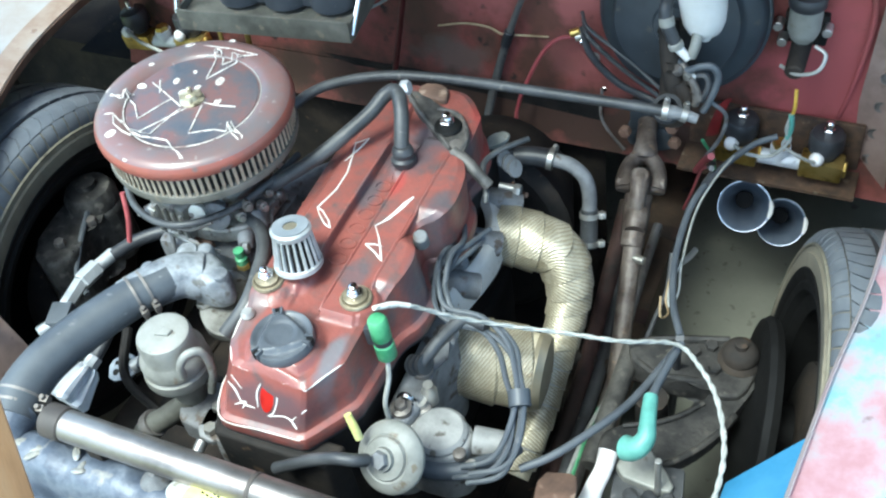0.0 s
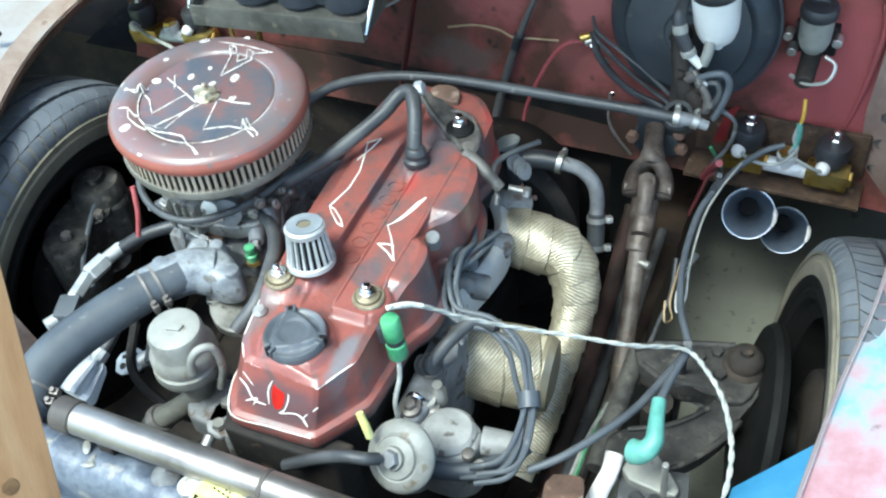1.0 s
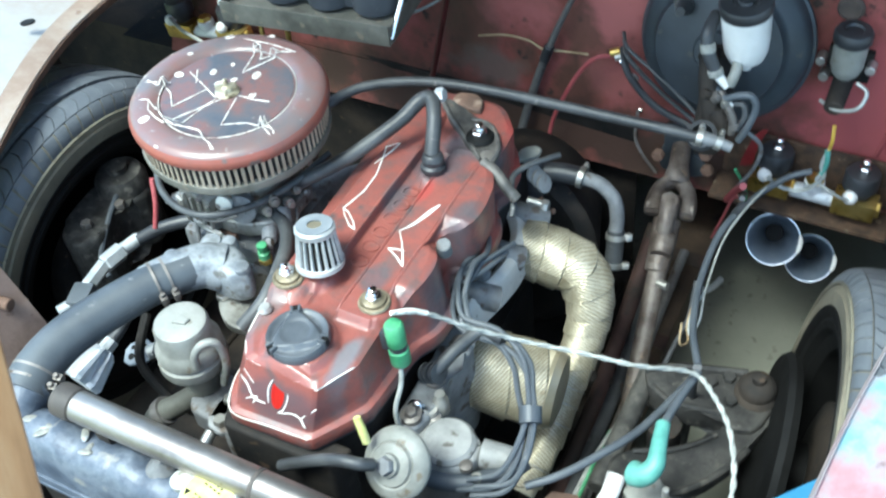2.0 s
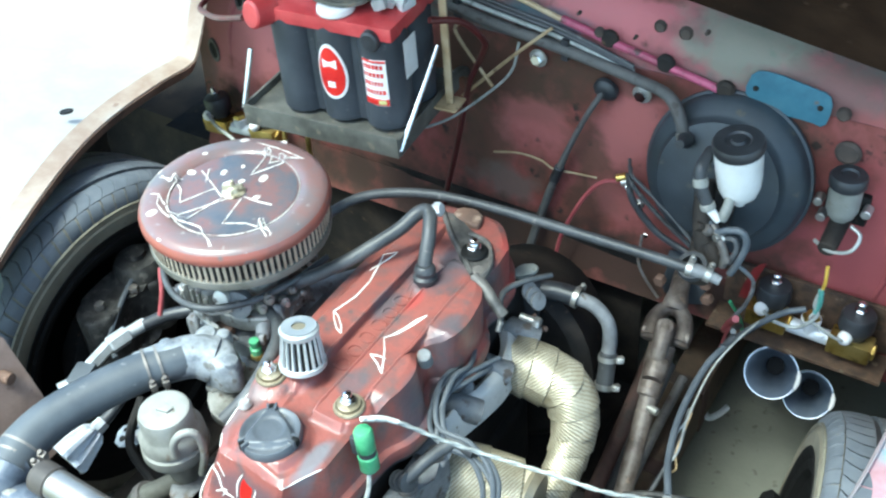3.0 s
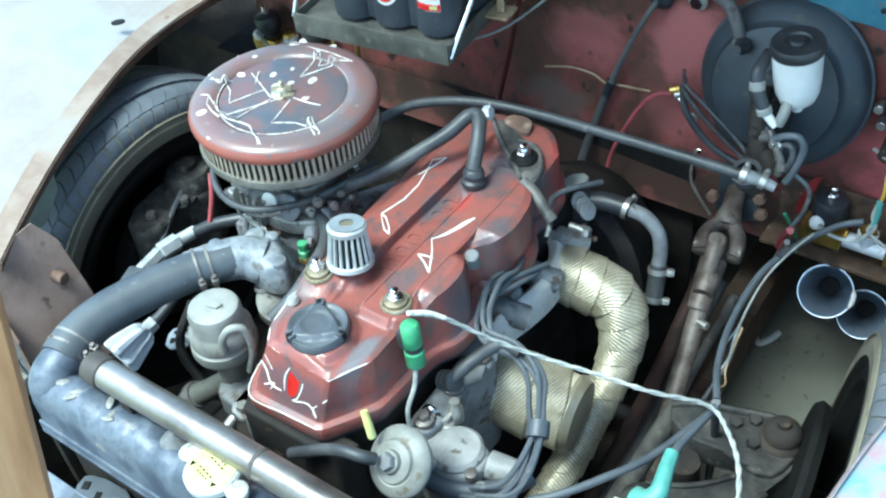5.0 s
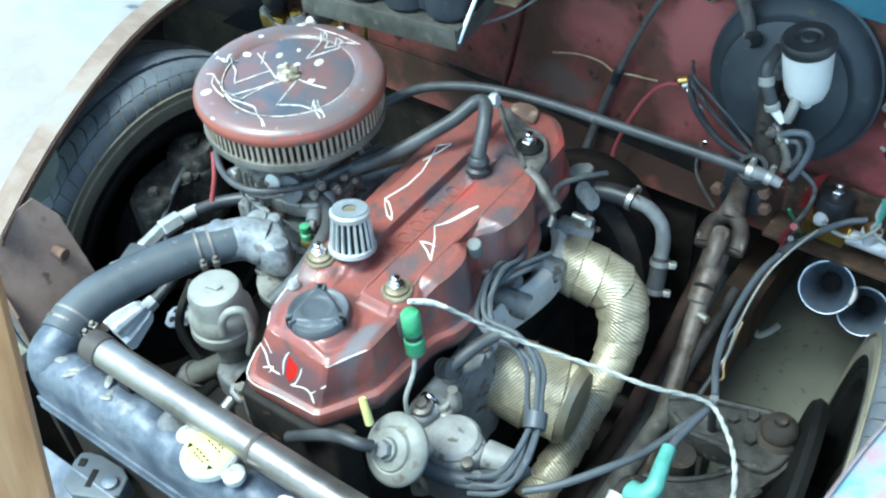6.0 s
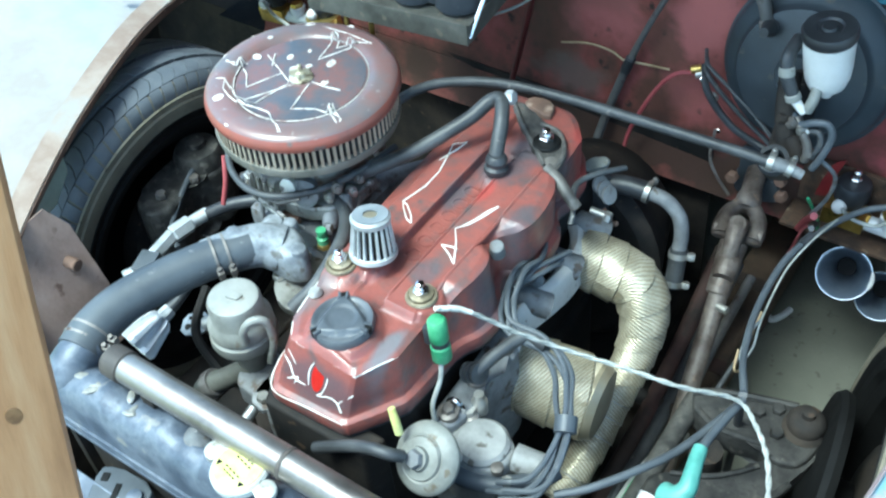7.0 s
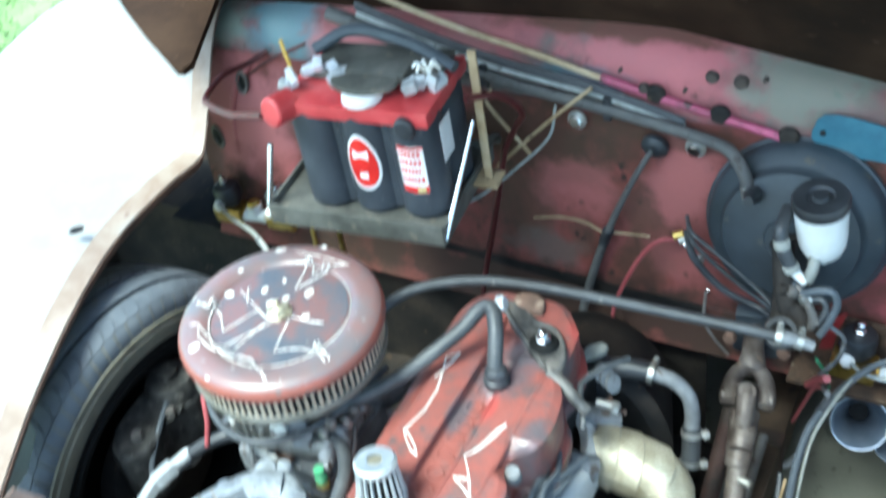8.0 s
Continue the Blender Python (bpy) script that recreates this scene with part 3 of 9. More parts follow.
def make_tyre():
    ob = thing("wheel", "black rubber tyre with brown dusty sidewall on a rim blackened for shade", "wheel", (0, 0, 0), "front wheels")
    h = TYRE_W / 2
    bm = bmesh.new()
    prof = [(0.205, -h + 0.016), (0.212, -h + 0.004), (0.222, -h + 0.001), (0.225, -h + 0.004), (0.24, -h - 0.003), (0.262, -h - 0.004), (0.264, -h - 0.001), (0.278, -h + 0.001), (0.290, -h + 0.008), (0.2985, -h + 0.018), (0.3005, -h + 0.03),
            (0.302, 0), (0.3005, h - 0.03), (0.2985, h - 0.018), (0.290, h - 0.008), (0.27, h), (0.235, h + 0.004), (0.21, h - 0.008), (0.205, h - 0.016)]
    lathe(bm, prof, None, 96, False)
    tyre = part("tyre", bm, SIDEWALL, ob)
    bm = bmesh.new()
    lathe(bm, [(0.2715, -h - 0.001), (0.2728, -h - 0.0030), (0.2752, -h - 0.0030), (0.2768, -h - 0.0002)], None, 96, False)
    part("rubbing_strip", bm, TAN_RING, tyre, "raised tan ring on the sidewall")
    # black here paints the shade on the inner part of the sidewall
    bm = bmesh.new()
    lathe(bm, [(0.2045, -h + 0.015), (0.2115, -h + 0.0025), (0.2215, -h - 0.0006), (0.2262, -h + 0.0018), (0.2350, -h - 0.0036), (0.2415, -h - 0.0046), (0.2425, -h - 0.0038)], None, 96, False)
    part("bead", bm, INK_AND_SHADE, tyre, "rubber next to the rim, blackened for shade")
    # ribs cut by thin slanted sipes, one sector after another
    bm = bmesh.new()
    count = 74
    step = 2 * math.pi / count
    ribs = [([(0.280, -0.0945), (0.288, -0.0915), (0.2955, -0.086), (0.2985, -0.081)], 0.0, 0.84), ([(0.2990, -0.0795), (0.302, -0.072), (0.3045, -0.062), (0.306, -0.047)], 0.09, 0.90), ([(0.3075, -0.038), (0.3085, -0.022), (0.3088, -0.005)], -0.10, 0.91),
            ([(0.3088, 0.005), (0.3085, 0.022), (0.3075, 0.038)], 0.10, 0.91), ([(0.306, 0.047), (0.3045, 0.062), (0.3015, 0.076), (0.2955, 0.086), (0.286, 0.0925)], -0.09, 0.90)]
    for k, (rib, skew, fill) in enumerate(ribs):
        z0 = rib[0][1]
        for i in range(count):
            rows = []
            for s in (0.0, 0.5, 1.0):
                row = []
                for r, z in [(rib[0][0] - 0.006, rib[0][1])] + rib + [(rib[-1][0] - 0.006, rib[-1][1])]:
                    a = step * (i + 0.5 * (k % 2) + fill * s) + skew * (z - z0) / 0.05 + 0.02 * math.sin((z - z0) * 110)
                    row.append(bm.verts.new((r * math.cos(a), r * math.sin(a), z)))
                rows.append(row)
            for p, q in zip(rows, rows[1:]):
                for c in range(len(p) - 1):
                    bm.faces.new((p[c], p[c + 1], q[c + 1], q[c]))
            bm.faces.new(rows[0])
            bm.faces.new(rows[-1][::-1])
    part("tread", bm, RUBBER, tyre)
    bm = bmesh.new()
    lathe(bm, [(0.2990, -0.080), (0.3012, -0.066), (0.3030, 0.0), (0.3012, 0.066), (0.2990, 0.080)], None, 96, False)
    part("groove_floor", bm, BLACK, tyre, "dark bottom of the tread grooves")
    # rim in the same black, so its hollow looks shaded under any light
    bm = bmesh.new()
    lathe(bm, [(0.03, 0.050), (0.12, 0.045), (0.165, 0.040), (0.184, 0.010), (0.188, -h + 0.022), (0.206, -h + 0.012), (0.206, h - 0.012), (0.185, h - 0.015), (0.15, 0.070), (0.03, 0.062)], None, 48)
    part("rim", bm, INK_AND_SHADE, ob)
    bm = bmesh.new()
    lathe(bm, [(0.02, -0.075), (0.09, -0.075), (0.115, -0.066), (0.12, -0.04)], None, 40)
    part("brake_drum", bm, DARK, ob, "grimy black brake drum")
    return ob


wheel = make_tyre()
wheel.matrix_world = Matrix.Translation((-0.695, AXLE_Y, TYRE_R)) @ Matrix.Rotation(radians(-90), 4, "Y")
copy_thing(wheel, Matrix.Translation((0.570, AXLE_Y + 0.050, TYRE_R - 0.001)) @ Matrix.Rotation(radians(9), 4, "Z") @ Matrix.Rotation(radians(97), 4, "Y") @ Matrix.Diagonal((0.955, 0.955, 1, 1)))

# ---- firewall ----
bm = bmesh.new()
xs = [-0.865 + 0.1 * i for i in range(16)] + [0.70]
grid = []
for z, y in ((0.432, 0.643), (0.55, 0.655), (0.70, 0.662), (0.755, 0.665)):
    grid.append([(x, y, z) for x in xs])
sheet(bm, grid, 0.004)
# shares the firewall colour, whose low band carries painted shade
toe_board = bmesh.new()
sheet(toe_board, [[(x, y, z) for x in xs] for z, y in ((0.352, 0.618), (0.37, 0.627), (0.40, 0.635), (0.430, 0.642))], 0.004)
solid("toe_board", toe_board, BODY_PINK, "toe board below the firewall, rusty brown with painted shade", "panel", kind="structure")
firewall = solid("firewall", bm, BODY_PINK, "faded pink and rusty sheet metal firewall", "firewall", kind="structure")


def hood_line(x):
    """Height of the cowl's rear edge, where the hood begins: it falls towards the outer side."""
    return 0.870 - 0.155 * max(0.0, x) - 0.06 * max(0.0, -x)


bm = bmesh.new()
grid = []
for s, y in ((0.0, 0.660), (0.4, 0.664), (0.75, 0.676), (0.93, 0.70), (1.0, 0.74)):
    grid.append([(x, y, 0.757 + (hood_line(x) - 0.757) * s) for x in xs])
sheet(bm, grid, 0.004)
cowl = solid("cowl_panel", bm, COWL_PAINT, "patchy pink and teal cowl panel above the firewall", "cowl", kind="structure")



# ==== engine ====
def rounded(outline, times=2, crisp=()):
    """Corner cutting of a closed plan outline; the corners named in crisp stay sharp."""
    p = [(Vector(q), 0.05 if i in crisp else 0.22) for i, q in enumerate(outline)]
    for _ in range(times):
        p = [v for (a, ca), (b, cb) in zip(p, p[1:] + p[:1]) for v in ((a.lerp(b, ca), ca * 0.9), (b.lerp(a, cb), cb * 0.9))]
    return [v for v, _ in p]


def loft(bm, rings, cap=True):
    vs = [[bm.verts.new(p) for p in ring] for ring in rings]
    n = len(vs[0])
    for a, b in zip(vs, vs[1:]):
        for i in range(n):
            bm.faces.new((a[i], a[(i + 1) % n], b[(i + 1) % n], b[i]))
    if cap:
        bm.faces.new(vs[0][::-1])
        bm.faces.new(vs[-1])
    return bm


def hexnut(bm, at, r, h, m=None):
    base = Matrix.Translation(at) if m is None else m
    return lathe(bm, [(r * 0.86, 0), (r, h * 0.15), (r, h * 0.85), (r * 0.86, h)], base, 6)


def stroke(bm, points, r=0.0011, steps=5):
    """A hand-painted line: a flattened, slightly uneven ribbon of paint."""
    return tube(bm, points, [r * 0.5, r, r * 1.1, r * 0.9, r, r * 0.5], 6, steps)


cover = thing("valve_cover", "worn red painted valve cover with cream pinstripes on the engine", "engine cover", (0, 0, 0))
# pairs of plan points: at the flange, and at the shoulder of the top
OUTLINE = [((-0.112, -0.152), (-0.101, -0.122)), ((-0.010, -0.149), (-0.003, -0.128)), ((0.028, -0.088), (0.022, -0.078)), ((0.031, -0.030), (0.021, -0.030)), ((0.033, 0.012), (0.026, 0.010)), ((0.050, 0.040), (0.038, 0.040)),
           ((0.051, 0.082), (0.040, 0.085)), ((0.021, 0.116), (0.017, 0.115)), ((0.018, 0.138), (0.015, 0.138)), ((0.044, 0.152), (0.046, 0.153)), ((0.049, 0.182), (0.051, 0.186)), ((0.042, 0.240), (0.041, 0.245)),
           ((0.014, 0.270), (0.010, 0.268)), ((0.022, 0.300), (0.024, 0.298)), ((0.018, 0.346), (0.019, 0.346)), ((-0.004, 0.384), (-0.006, 0.378)), ((-0.03, 0.405), (-0.03, 0.392)), ((-0.12, 0.405), (-0.115, 0.388)),
           ((-0.165, 0.375), (-0.150, 0.36)), ((-0.166, 0.25), (-0.150, 0.25)), ((-0.162, 0.10), (-0.145, 0.10)), ((-0.150, -0.02), (-0.132, -0.030)), ((-0.132, -0.118), (-0.120, -0.095))]
CRISP = (0, 1, 2, 22, 13, 14)


def resample(points, count):
    """A closed outline as so many evenly spaced places between its corners."""
    out = []
    per = count // len(points)
    for a, c in zip(points, points[1:] + points[:1]):
        out += [a.lerp(c, k / per) for k in range(per)]
    return out


low, high = (resample(rounded([pair[k] for pair in OUTLINE], 2, CRISP), 276) for k in (0, 1))


def soft_step(x, edge):
    u = min(max(x / edge * 0.5 + 0.5, 0), 1)
    return u * u * (3 - 2 * u)


def pad(x, y, x0, x1, y0, y1, edge=0.004):
    """1 inside a plan rectangle, falling softly to 0 at its edges."""
    return soft_step(x - x0, edge) * soft_step(x1 - x, edge) * soft_step(y - y0, edge * 2) * soft_step(y1 - y, edge * 2)


def disc(x, y, cx, cy, r, edge=0.005):
    return soft_step(r - math.hypot(x - cx, y - cy), edge)


def cover_height(x, y):
    """The sculpted top of the casting: long bands, an outer plateau, a rear block and bosses."""
    z = 0.0095 * max(pad(x, y, -0.126, -0.0775, 0.055, 0.345, 0.0025), pad(x, y, -0.0355, 0.010, -0.03, 0.285, 0.0025))
    z = max(z, 0.0120 * pad(x + 0.05 * (y - 0.2), y, 0.004, 0.065, 0.148, 0.264, 0.006), 0.0135 * pad(x, y, 0.004, 0.060, 0.022, 0.108, 0.007))
    z = max(z, 0.005 * pad(x, y, -0.055, 0.07, 0.290, 0.42, 0.006), 0.004 * pad(x, y, -0.13, -0.05, 0.33, 0.42, 0.006))
    for cx, cy, r, h in ((-0.115, -0.007, 0.028, 0.0085), (0.0, 0.0, 0.028, 0.0085), (-0.051, -0.082, 0.043, 0.0095), (-0.092, 0.02, 0.027, 0.0095), (-0.041, 0.226, 0.021, 0.010)):
        z = max(z, h * disc(x, y, cx, cy, r))
    z -= 0.0035 * pad(x, y, -0.0775, -0.0355, -0.03, 0.27, 0.0025)
    return z + 0.0007 * math.sin(x * 60 + 2) * math.sin(y * 37)


def level(z, s, grow=0.0, inward=0.0, relief=0.0):
    """The cover's outline at height z, s of the way from flange to shoulder, grown outwards, or drawn in towards its spine."""
    out = []
    for a, b in zip(low, high):
        p = a.lerp(b, s)
        spine = Vector((-0.05, min(max(p.y, -0.05), 0.32)))
        p = p + (p - spine).normalized() * grow
        p = p.lerp(spine, inward)
        out.append((p.x, p.y, z + relief * cover_height(p.x, p.y)))
    return out


bm = bmesh.new()
rings = [level(0.5385, 0, 0.004), level(0.5400, 0, 0.0075), level(0.5440, 0, 0.0085), level(0.5545, 0, 0.0085), level(0.5590, 0, 0.0070), level(0.5610, 0, 0.0035), level(0.5620, 0, -0.0005), level(0.5650, 0.03, -0.002), level(0.580, 0.28), level(0.600, 0.66, 0, 0, 0.3),
         level(0.612, 0.84, 0, 0, 0.6), level(0.619, 0.94, 0, 0, 0.85), level(0.6225, 0.99, 0, 0, 1.0)]
for k in range(1, 52):
    u = k / 52
    rings.append(level(0.6225 + 0.004 * min(1, u * 9), 1.0, 0, u, 1.0))
rings.append(level(0.6265, 1.0, 0, 1.0, 1.0))
loft(bm, rings, False)
bmesh.ops.remove_doubles(bm, verts=bm.verts, dist=0.00005)
cover_body = part("cover_body", bm, RED, cover, "chipped red paint with grey bare patches")
bm = bmesh.new()
loft(bm, [level(0.534, 0, 0.006), level(0.540, 0, 0.006)])
part("gasket", bm, BLACK, cover, "black rubber gasket")
bm = bmesh.new()
stroke(bm, [(-0.142, -0.085, 0.5595), (-0.136, -0.122, 0.5595), (-0.114, -0.1585, 0.5595), (-0.060, -0.1575, 0.5595), (-0.010, -0.1555, 0.5595)], 0.0009)
part("pinstripe", bm, CREAM, cover)
for i in range(6):
    bm = bmesh.new()
    lathe(bm, [(0.0125, 0), (0.0120, 0.0028), (0.0095, 0.0030), (0.0088, 0.0004)], Matrix.Translation((-0.0565, 0.060 + i * 0.026, 0.6222)) @ Matrix.Diagonal((1, 0.8, 1, 1)), 20, False)
    part("raised_mark", bm, RED, cover)
# crisp edges along the sunken band of the top
for x, y0, y1 in ((-0.0780, 0.048, 0.262), (-0.0352, -0.026, 0.262), (0.0105, 0.012, 0.270)):
    bm = bmesh.new()
    tube(bm, [(x, y0 + (y1 - y0) * k / 24, 0.6264 + max(cover_height(x - 0.005, y0 + (y1 - y0) * k / 24), cover_height(x + 0.005, y0 + (y1 - y0) * k / 24)) - (0.004 if k in (0, 24) else 0.0005)) for k in range(25)], 0.0020, 8, 2)
    part("cast_ridge", bm, RED, cover)
# pinstripes on the top and front
for line in ([(-0.107, 0.258), (-0.121, 0.244), (-0.114, 0.222), (-0.106, 0.190), (-0.106, 0.158), (-0.115, 0.121), (-0.106, 0.118), (-0.090, 0.104), (-0.082, 0.093), (-0.092, 0.097), (-0.108, 0.112), (-0.115, 0.121)],
             [(-0.107, 0.258), (-0.111, 0.235), (-0.119, 0.208)],
             [(-0.029, 0.113), (-0.018, 0.128), (-0.009, 0.150), (-0.003, 0.172), (-0.010, 0.160), (-0.016, 0.140), (-0.024, 0.120)],
             [(-0.029, 0.113), (-0.016, 0.096), (-0.007, 0.081), (0.004, 0.061), (-0.010, 0.072), (-0.027, 0.081), (-0.016, 0.084), (-0.006, 0.084)], [(-0.082, 0.041), (-0.075, 0.020)]):
    bm = bmesh.new()
    dense = [p.lerp(q, k / 6) for p, q in zip([Vector(v) for v in line], [Vector(v) for v in line[1:]]) for k in range(6)] + [Vector(line[-1])]
    stroke(bm, [(p.x, p.y, 0.6268 + cover_height(p.x, p.y)) for p in dense], 0.0011, 1)
    part("pinstripe", bm, CREAM, cover)
bm = bmesh.new()
for a, b in (((-0.101, -0.1215), (-0.050, -0.1245)), ((-0.050, -0.1245), (-0.003, -0.1272)), ((-0.003, -0.1272), (0.021, -0.079)), ((-0.101, -0.1215), (-0.1195, -0.095)), ((-0.1195, -0.095), (-0.131, -0.035))):
    stroke(bm, [(*a, 0.6218), ((a[0] + b[0]) / 2, (a[1] + b[1]) / 2, 0.6226), (*b, 0.6218)], 0.0011)
part("pinstripe", bm, CREAM, cover)


def face(u, v):
    """A place on the cover's sloping front face: u across, v up."""
    return (-0.110 + 0.102 * u + 0.002 * v, -0.1512 + 0.0262 * v + 0.002 * u, 0.5665 + 0.0525 * v)


bm = bmesh.new()
for line in ([(0.06, 0.86), (0.20, 0.62)], [(0.02, 0.70), (0.12, 0.55), (0.22, 0.30), (0.38, 0.26)], [(0.12, 0.22), (0.26, 0.34), (0.22, 0.18)], [(0.42, 0.30), (0.40, 0.62), (0.47, 0.92), (0.53, 0.98)], [(0.60, 0.98), (0.66, 0.62), (0.62, 0.28), (0.55, 0.16)],
             [(0.58, 0.17), (0.74, 0.26), (0.84, 0.22), (0.92, 0.06), (0.86, 0.22), (0.98, 0.46), (1.05, 0.55)], [(0.94, 0.72), (0.80, 0.52), (0.92, 0.56)], [(0.74, 0.42), (0.82, 0.34)]):
    stroke(bm, [face(min(u, 1.03), v) for u, v in line], 0.0010)
part("pinstripe", bm, CREAM, cover)
bm = bmesh.new()
ring = [bm.verts.new(Vector(face(0.53 + 0.085 * math.cos(a), 0.57 + 0.33 * math.sin(a))) + Vector((0, -0.0006, 0.0003))) for a in [2 * math.pi * i / 20 for i in range(20)]]
bm.faces.new(ring)
bmesh.ops.solidify(bm, geom=bm.faces[:], thickness=0.0008)
part("painted_eye", bm, EYE_RED, cover, "small bright red painted oval")
# nuts with their washers
for x, y, z in ((-0.115, -0.007, 0.6345), (0.0, 0.0, 0.6345)):
    bm = bmesh.new()
    lathe(bm, [(0.0190, 0), (0.0198, 0.002), (0.0185, 0.0045), (0.0165, 0.0050), (0.0150, 0.0040), (0.0145, 0.0085), (0.0120, 0.0095), (0.006, 0.0095)], (x, y, z), 28)
    washer = part("washer", bm, WASHER_GOLD, cover, "dished yellow zinc washer")
    bm = bmesh.new()
    hexnut(bm, (x, y, z + 0.0090), 0.0098, 0.0065)
    lathe(bm, [(0.0072, 0.0), (0.0072, 0.003), (0.0052, 0.0045), (0.0052, 0.0095), (0.0035, 0.0105)], (x, y, z + 0.0152), 14)
    part("nut", bm, CHROME, washer)
bm = bmesh.new()
rod(bm, (0.030, 0.117, 0.618), (0.034, 0.110, 0.640), 0.010, 0.009)
part("stud", bm, CAST, cover)
bm = bmesh.new()
lathe(bm, [(0.008, 0), (0.009, 0.003), (0.006, 0.008)], (-0.118, -0.055, 0.626), 14)
part("screw_head", bm, ZINC, cover)

# filler cap
CAP_AT = Matrix.Translation((-0.052, -0.082, 0.634))


def cap_top(r, a):
    """Height of the cap: a level plate with three scoops let into its rim."""
    near = min(abs((a - c + math.pi) % (2 * math.pi) - math.pi) for c in (radians(185), radians(305), radians(65)))
    edge = 0.0215 + 0.0125 * (near / radians(60)) ** 2
    scoop = soft_step(r - edge, 0.003)
    return 0.0175 - 0.0016 * soft_step(0.017 - r, 0.003) - (0.0062 - 0.0025 * soft_step(r - 0.031, 0.003)) * scoop


bm = bmesh.new()
turns = [2 * math.pi * i / 96 for i in range(96)]
rings = [[(r * math.cos(a), r * math.sin(a), z) for a in turns] for r, z in ((0.033, 0.0), (0.0365, 0.001), (0.0370, 0.006))]
for r in (0.0366, 0.0355, 0.034, 0.032, 0.030, 0.028, 0.026, 0.024, 0.022, 0.020, 0.018, 0.016, 0.014, 0.010, 0.005, 0.001):
    rings.append([(r * math.cos(a), r * math.sin(a), cap_top(r, a) - (0.003 if r > 0.036 else 0.0)) for a in turns])
loft(bm, rings)
oil_cap = part("oil_cap", bm, CAP_BLUE, cover, "blue-grey plastic filler cap with three scooped grips", True, CAP_AT)
for i in range(3):
    bm = bmesh.new()
    box(bm, (0.011, 0.0062, 0.010), Matrix.Rotation(radians(5 + 120 * i), 4, "Z") @ Matrix.Rotation(radians(120), 4, "Z") @ Matrix.Translation((0.0335, 0, 0.0118)), 0.0012)
    part("notch", bm, INK_AND_SHADE, oil_cap, "black slot between the grips")
    for k in (-1, 1):
        bm = bmesh.new()
        box(bm, (0.010, 0.0035, 0.012), Matrix.Rotation(radians(125 + 120 * i + 7.5 * k), 4, "Z") @ Matrix.Translation((0.0335, 0, 0.0125)), 0.0014)
        part("rib", bm, CAP_BLUE, oil_cap)

# breather filter
breather = thing("breather_filter", "small chrome cone breather filter on the valve cover", "air filter", Matrix.Translation((-0.086, 0.021, 0.636)) @ pose(0, 0, 0, -10, -4, 0) @ Matrix.Diagonal((0.93, 0.93, 0.84, 1)))
bm = bmesh.new()
lathe(bm, [(0.014, 0), (0.021, 0.001), (0.022, 0.010), (0.014, 0.012)], None, 28)
part("collar", bm, STEER, breather)
bm = bmesh.new()
count = 19
rings = []
for z, r in ((0.011, 0.030), (0.018, 0.0305), (0.062, 0.0255), (0.066, 0.025)):
    rings.append([((r - (0.0052 if i % 4 > 1 else 0)) * math.cos(math.pi * i / 2 / count), (r - (0.0052 if i % 4 > 1 else 0)) * math.sin(math.pi * i / 2 / count), z) for i in range(4 * count)])
loft(bm, rings)
part("pleats", bm, PALE_CHROME, breather, "bright pleated metal gauze", smooth=False)
# black tubes laid in the folds as painted shade between the pleats
for i in range(count):
    bm = bmesh.new()
    a = math.pi * (4 * i + 2.5) / 2 / count
    tube(bm, [(0.0262 * math.cos(a), 0.0262 * math.sin(a), 0.016), (0.0213 * math.cos(a), 0.0213 * math.sin(a), 0.063)], 0.0025, 5, 1, False)
    part("fold_shade", bm, INK_AND_SHADE, breather)
bm = bmesh.new()
lathe(bm, [(0.0255, 0.064), (0.0265, 0.067), (0.0265, 0.072), (0.0245, 0.0745), (0.021, 0.0755), (0.011, 0.0755), (0.010, 0.072), (0.002, 0.072)], None, 32)
top = part("top_cap", bm, PALE_CHROME, breather)
bm = bmesh.new()
lathe(bm, [(0.0095, 0.0757), (0.0235, 0.0757), (0.0235, 0.0767), (0.0095, 0.0767)], None, 32, False)
part("grey_ring", bm, BREATHER_TOP, top)
bm = bmesh.new()
lathe(bm, [(0.0095, 0.0722), (0.0095, 0.0745), (0.002, 0.0748)], None, 20)
part("centre_disc", bm, WASHER_ZINC, top)
bm = bmesh.new()
lathe(bm, [(0.0305, 0.008), (0.032, 0.009), (0.032, 0.016), (0.0305, 0.017)], None, 32)
part("lower_band", bm, PALE_CHROME, breather)

# crankcase hose from the cover to the carburettor
pcv = thing("crankcase_hose", "thick grey rubber crankcase hose with a black grommet", "hose", (0, 0, 0))
bm = bmesh.new()
tube(bm, [(-0.042, 0.224, 0.648), (-0.046, 0.240, 0.668), (-0.054, 0.264, 0.690), (-0.068, 0.286, 0.701), (-0.084, 0.284, 0.696), (-0.098, 0.258, 0.682), (-0.122, 0.222, 0.667), (-0.150, 0.186, 0.652),
          (-0.185, 0.155, 0.636), (-0.225, 0.130, 0.615), (-0.262, 0.135, 0.600)], [0.0098, 0.0098, 0.0098, 0.0100, 0.0100, 0.0098, 0.0096, 0.0095, 0.0095, 0.0095, 0.0095], 14)
part("hose", bm, HOSE, pcv)
bm = bmesh.new()
hexnut(bm, (0, 0, 0), 0.010, 0.012, along((-0.066, 0.296, 0.700), (-0.04, 0.30, 0.708)))
part("end_nut", bm, PALE_CHROME, pcv)
bm = bmesh.new()
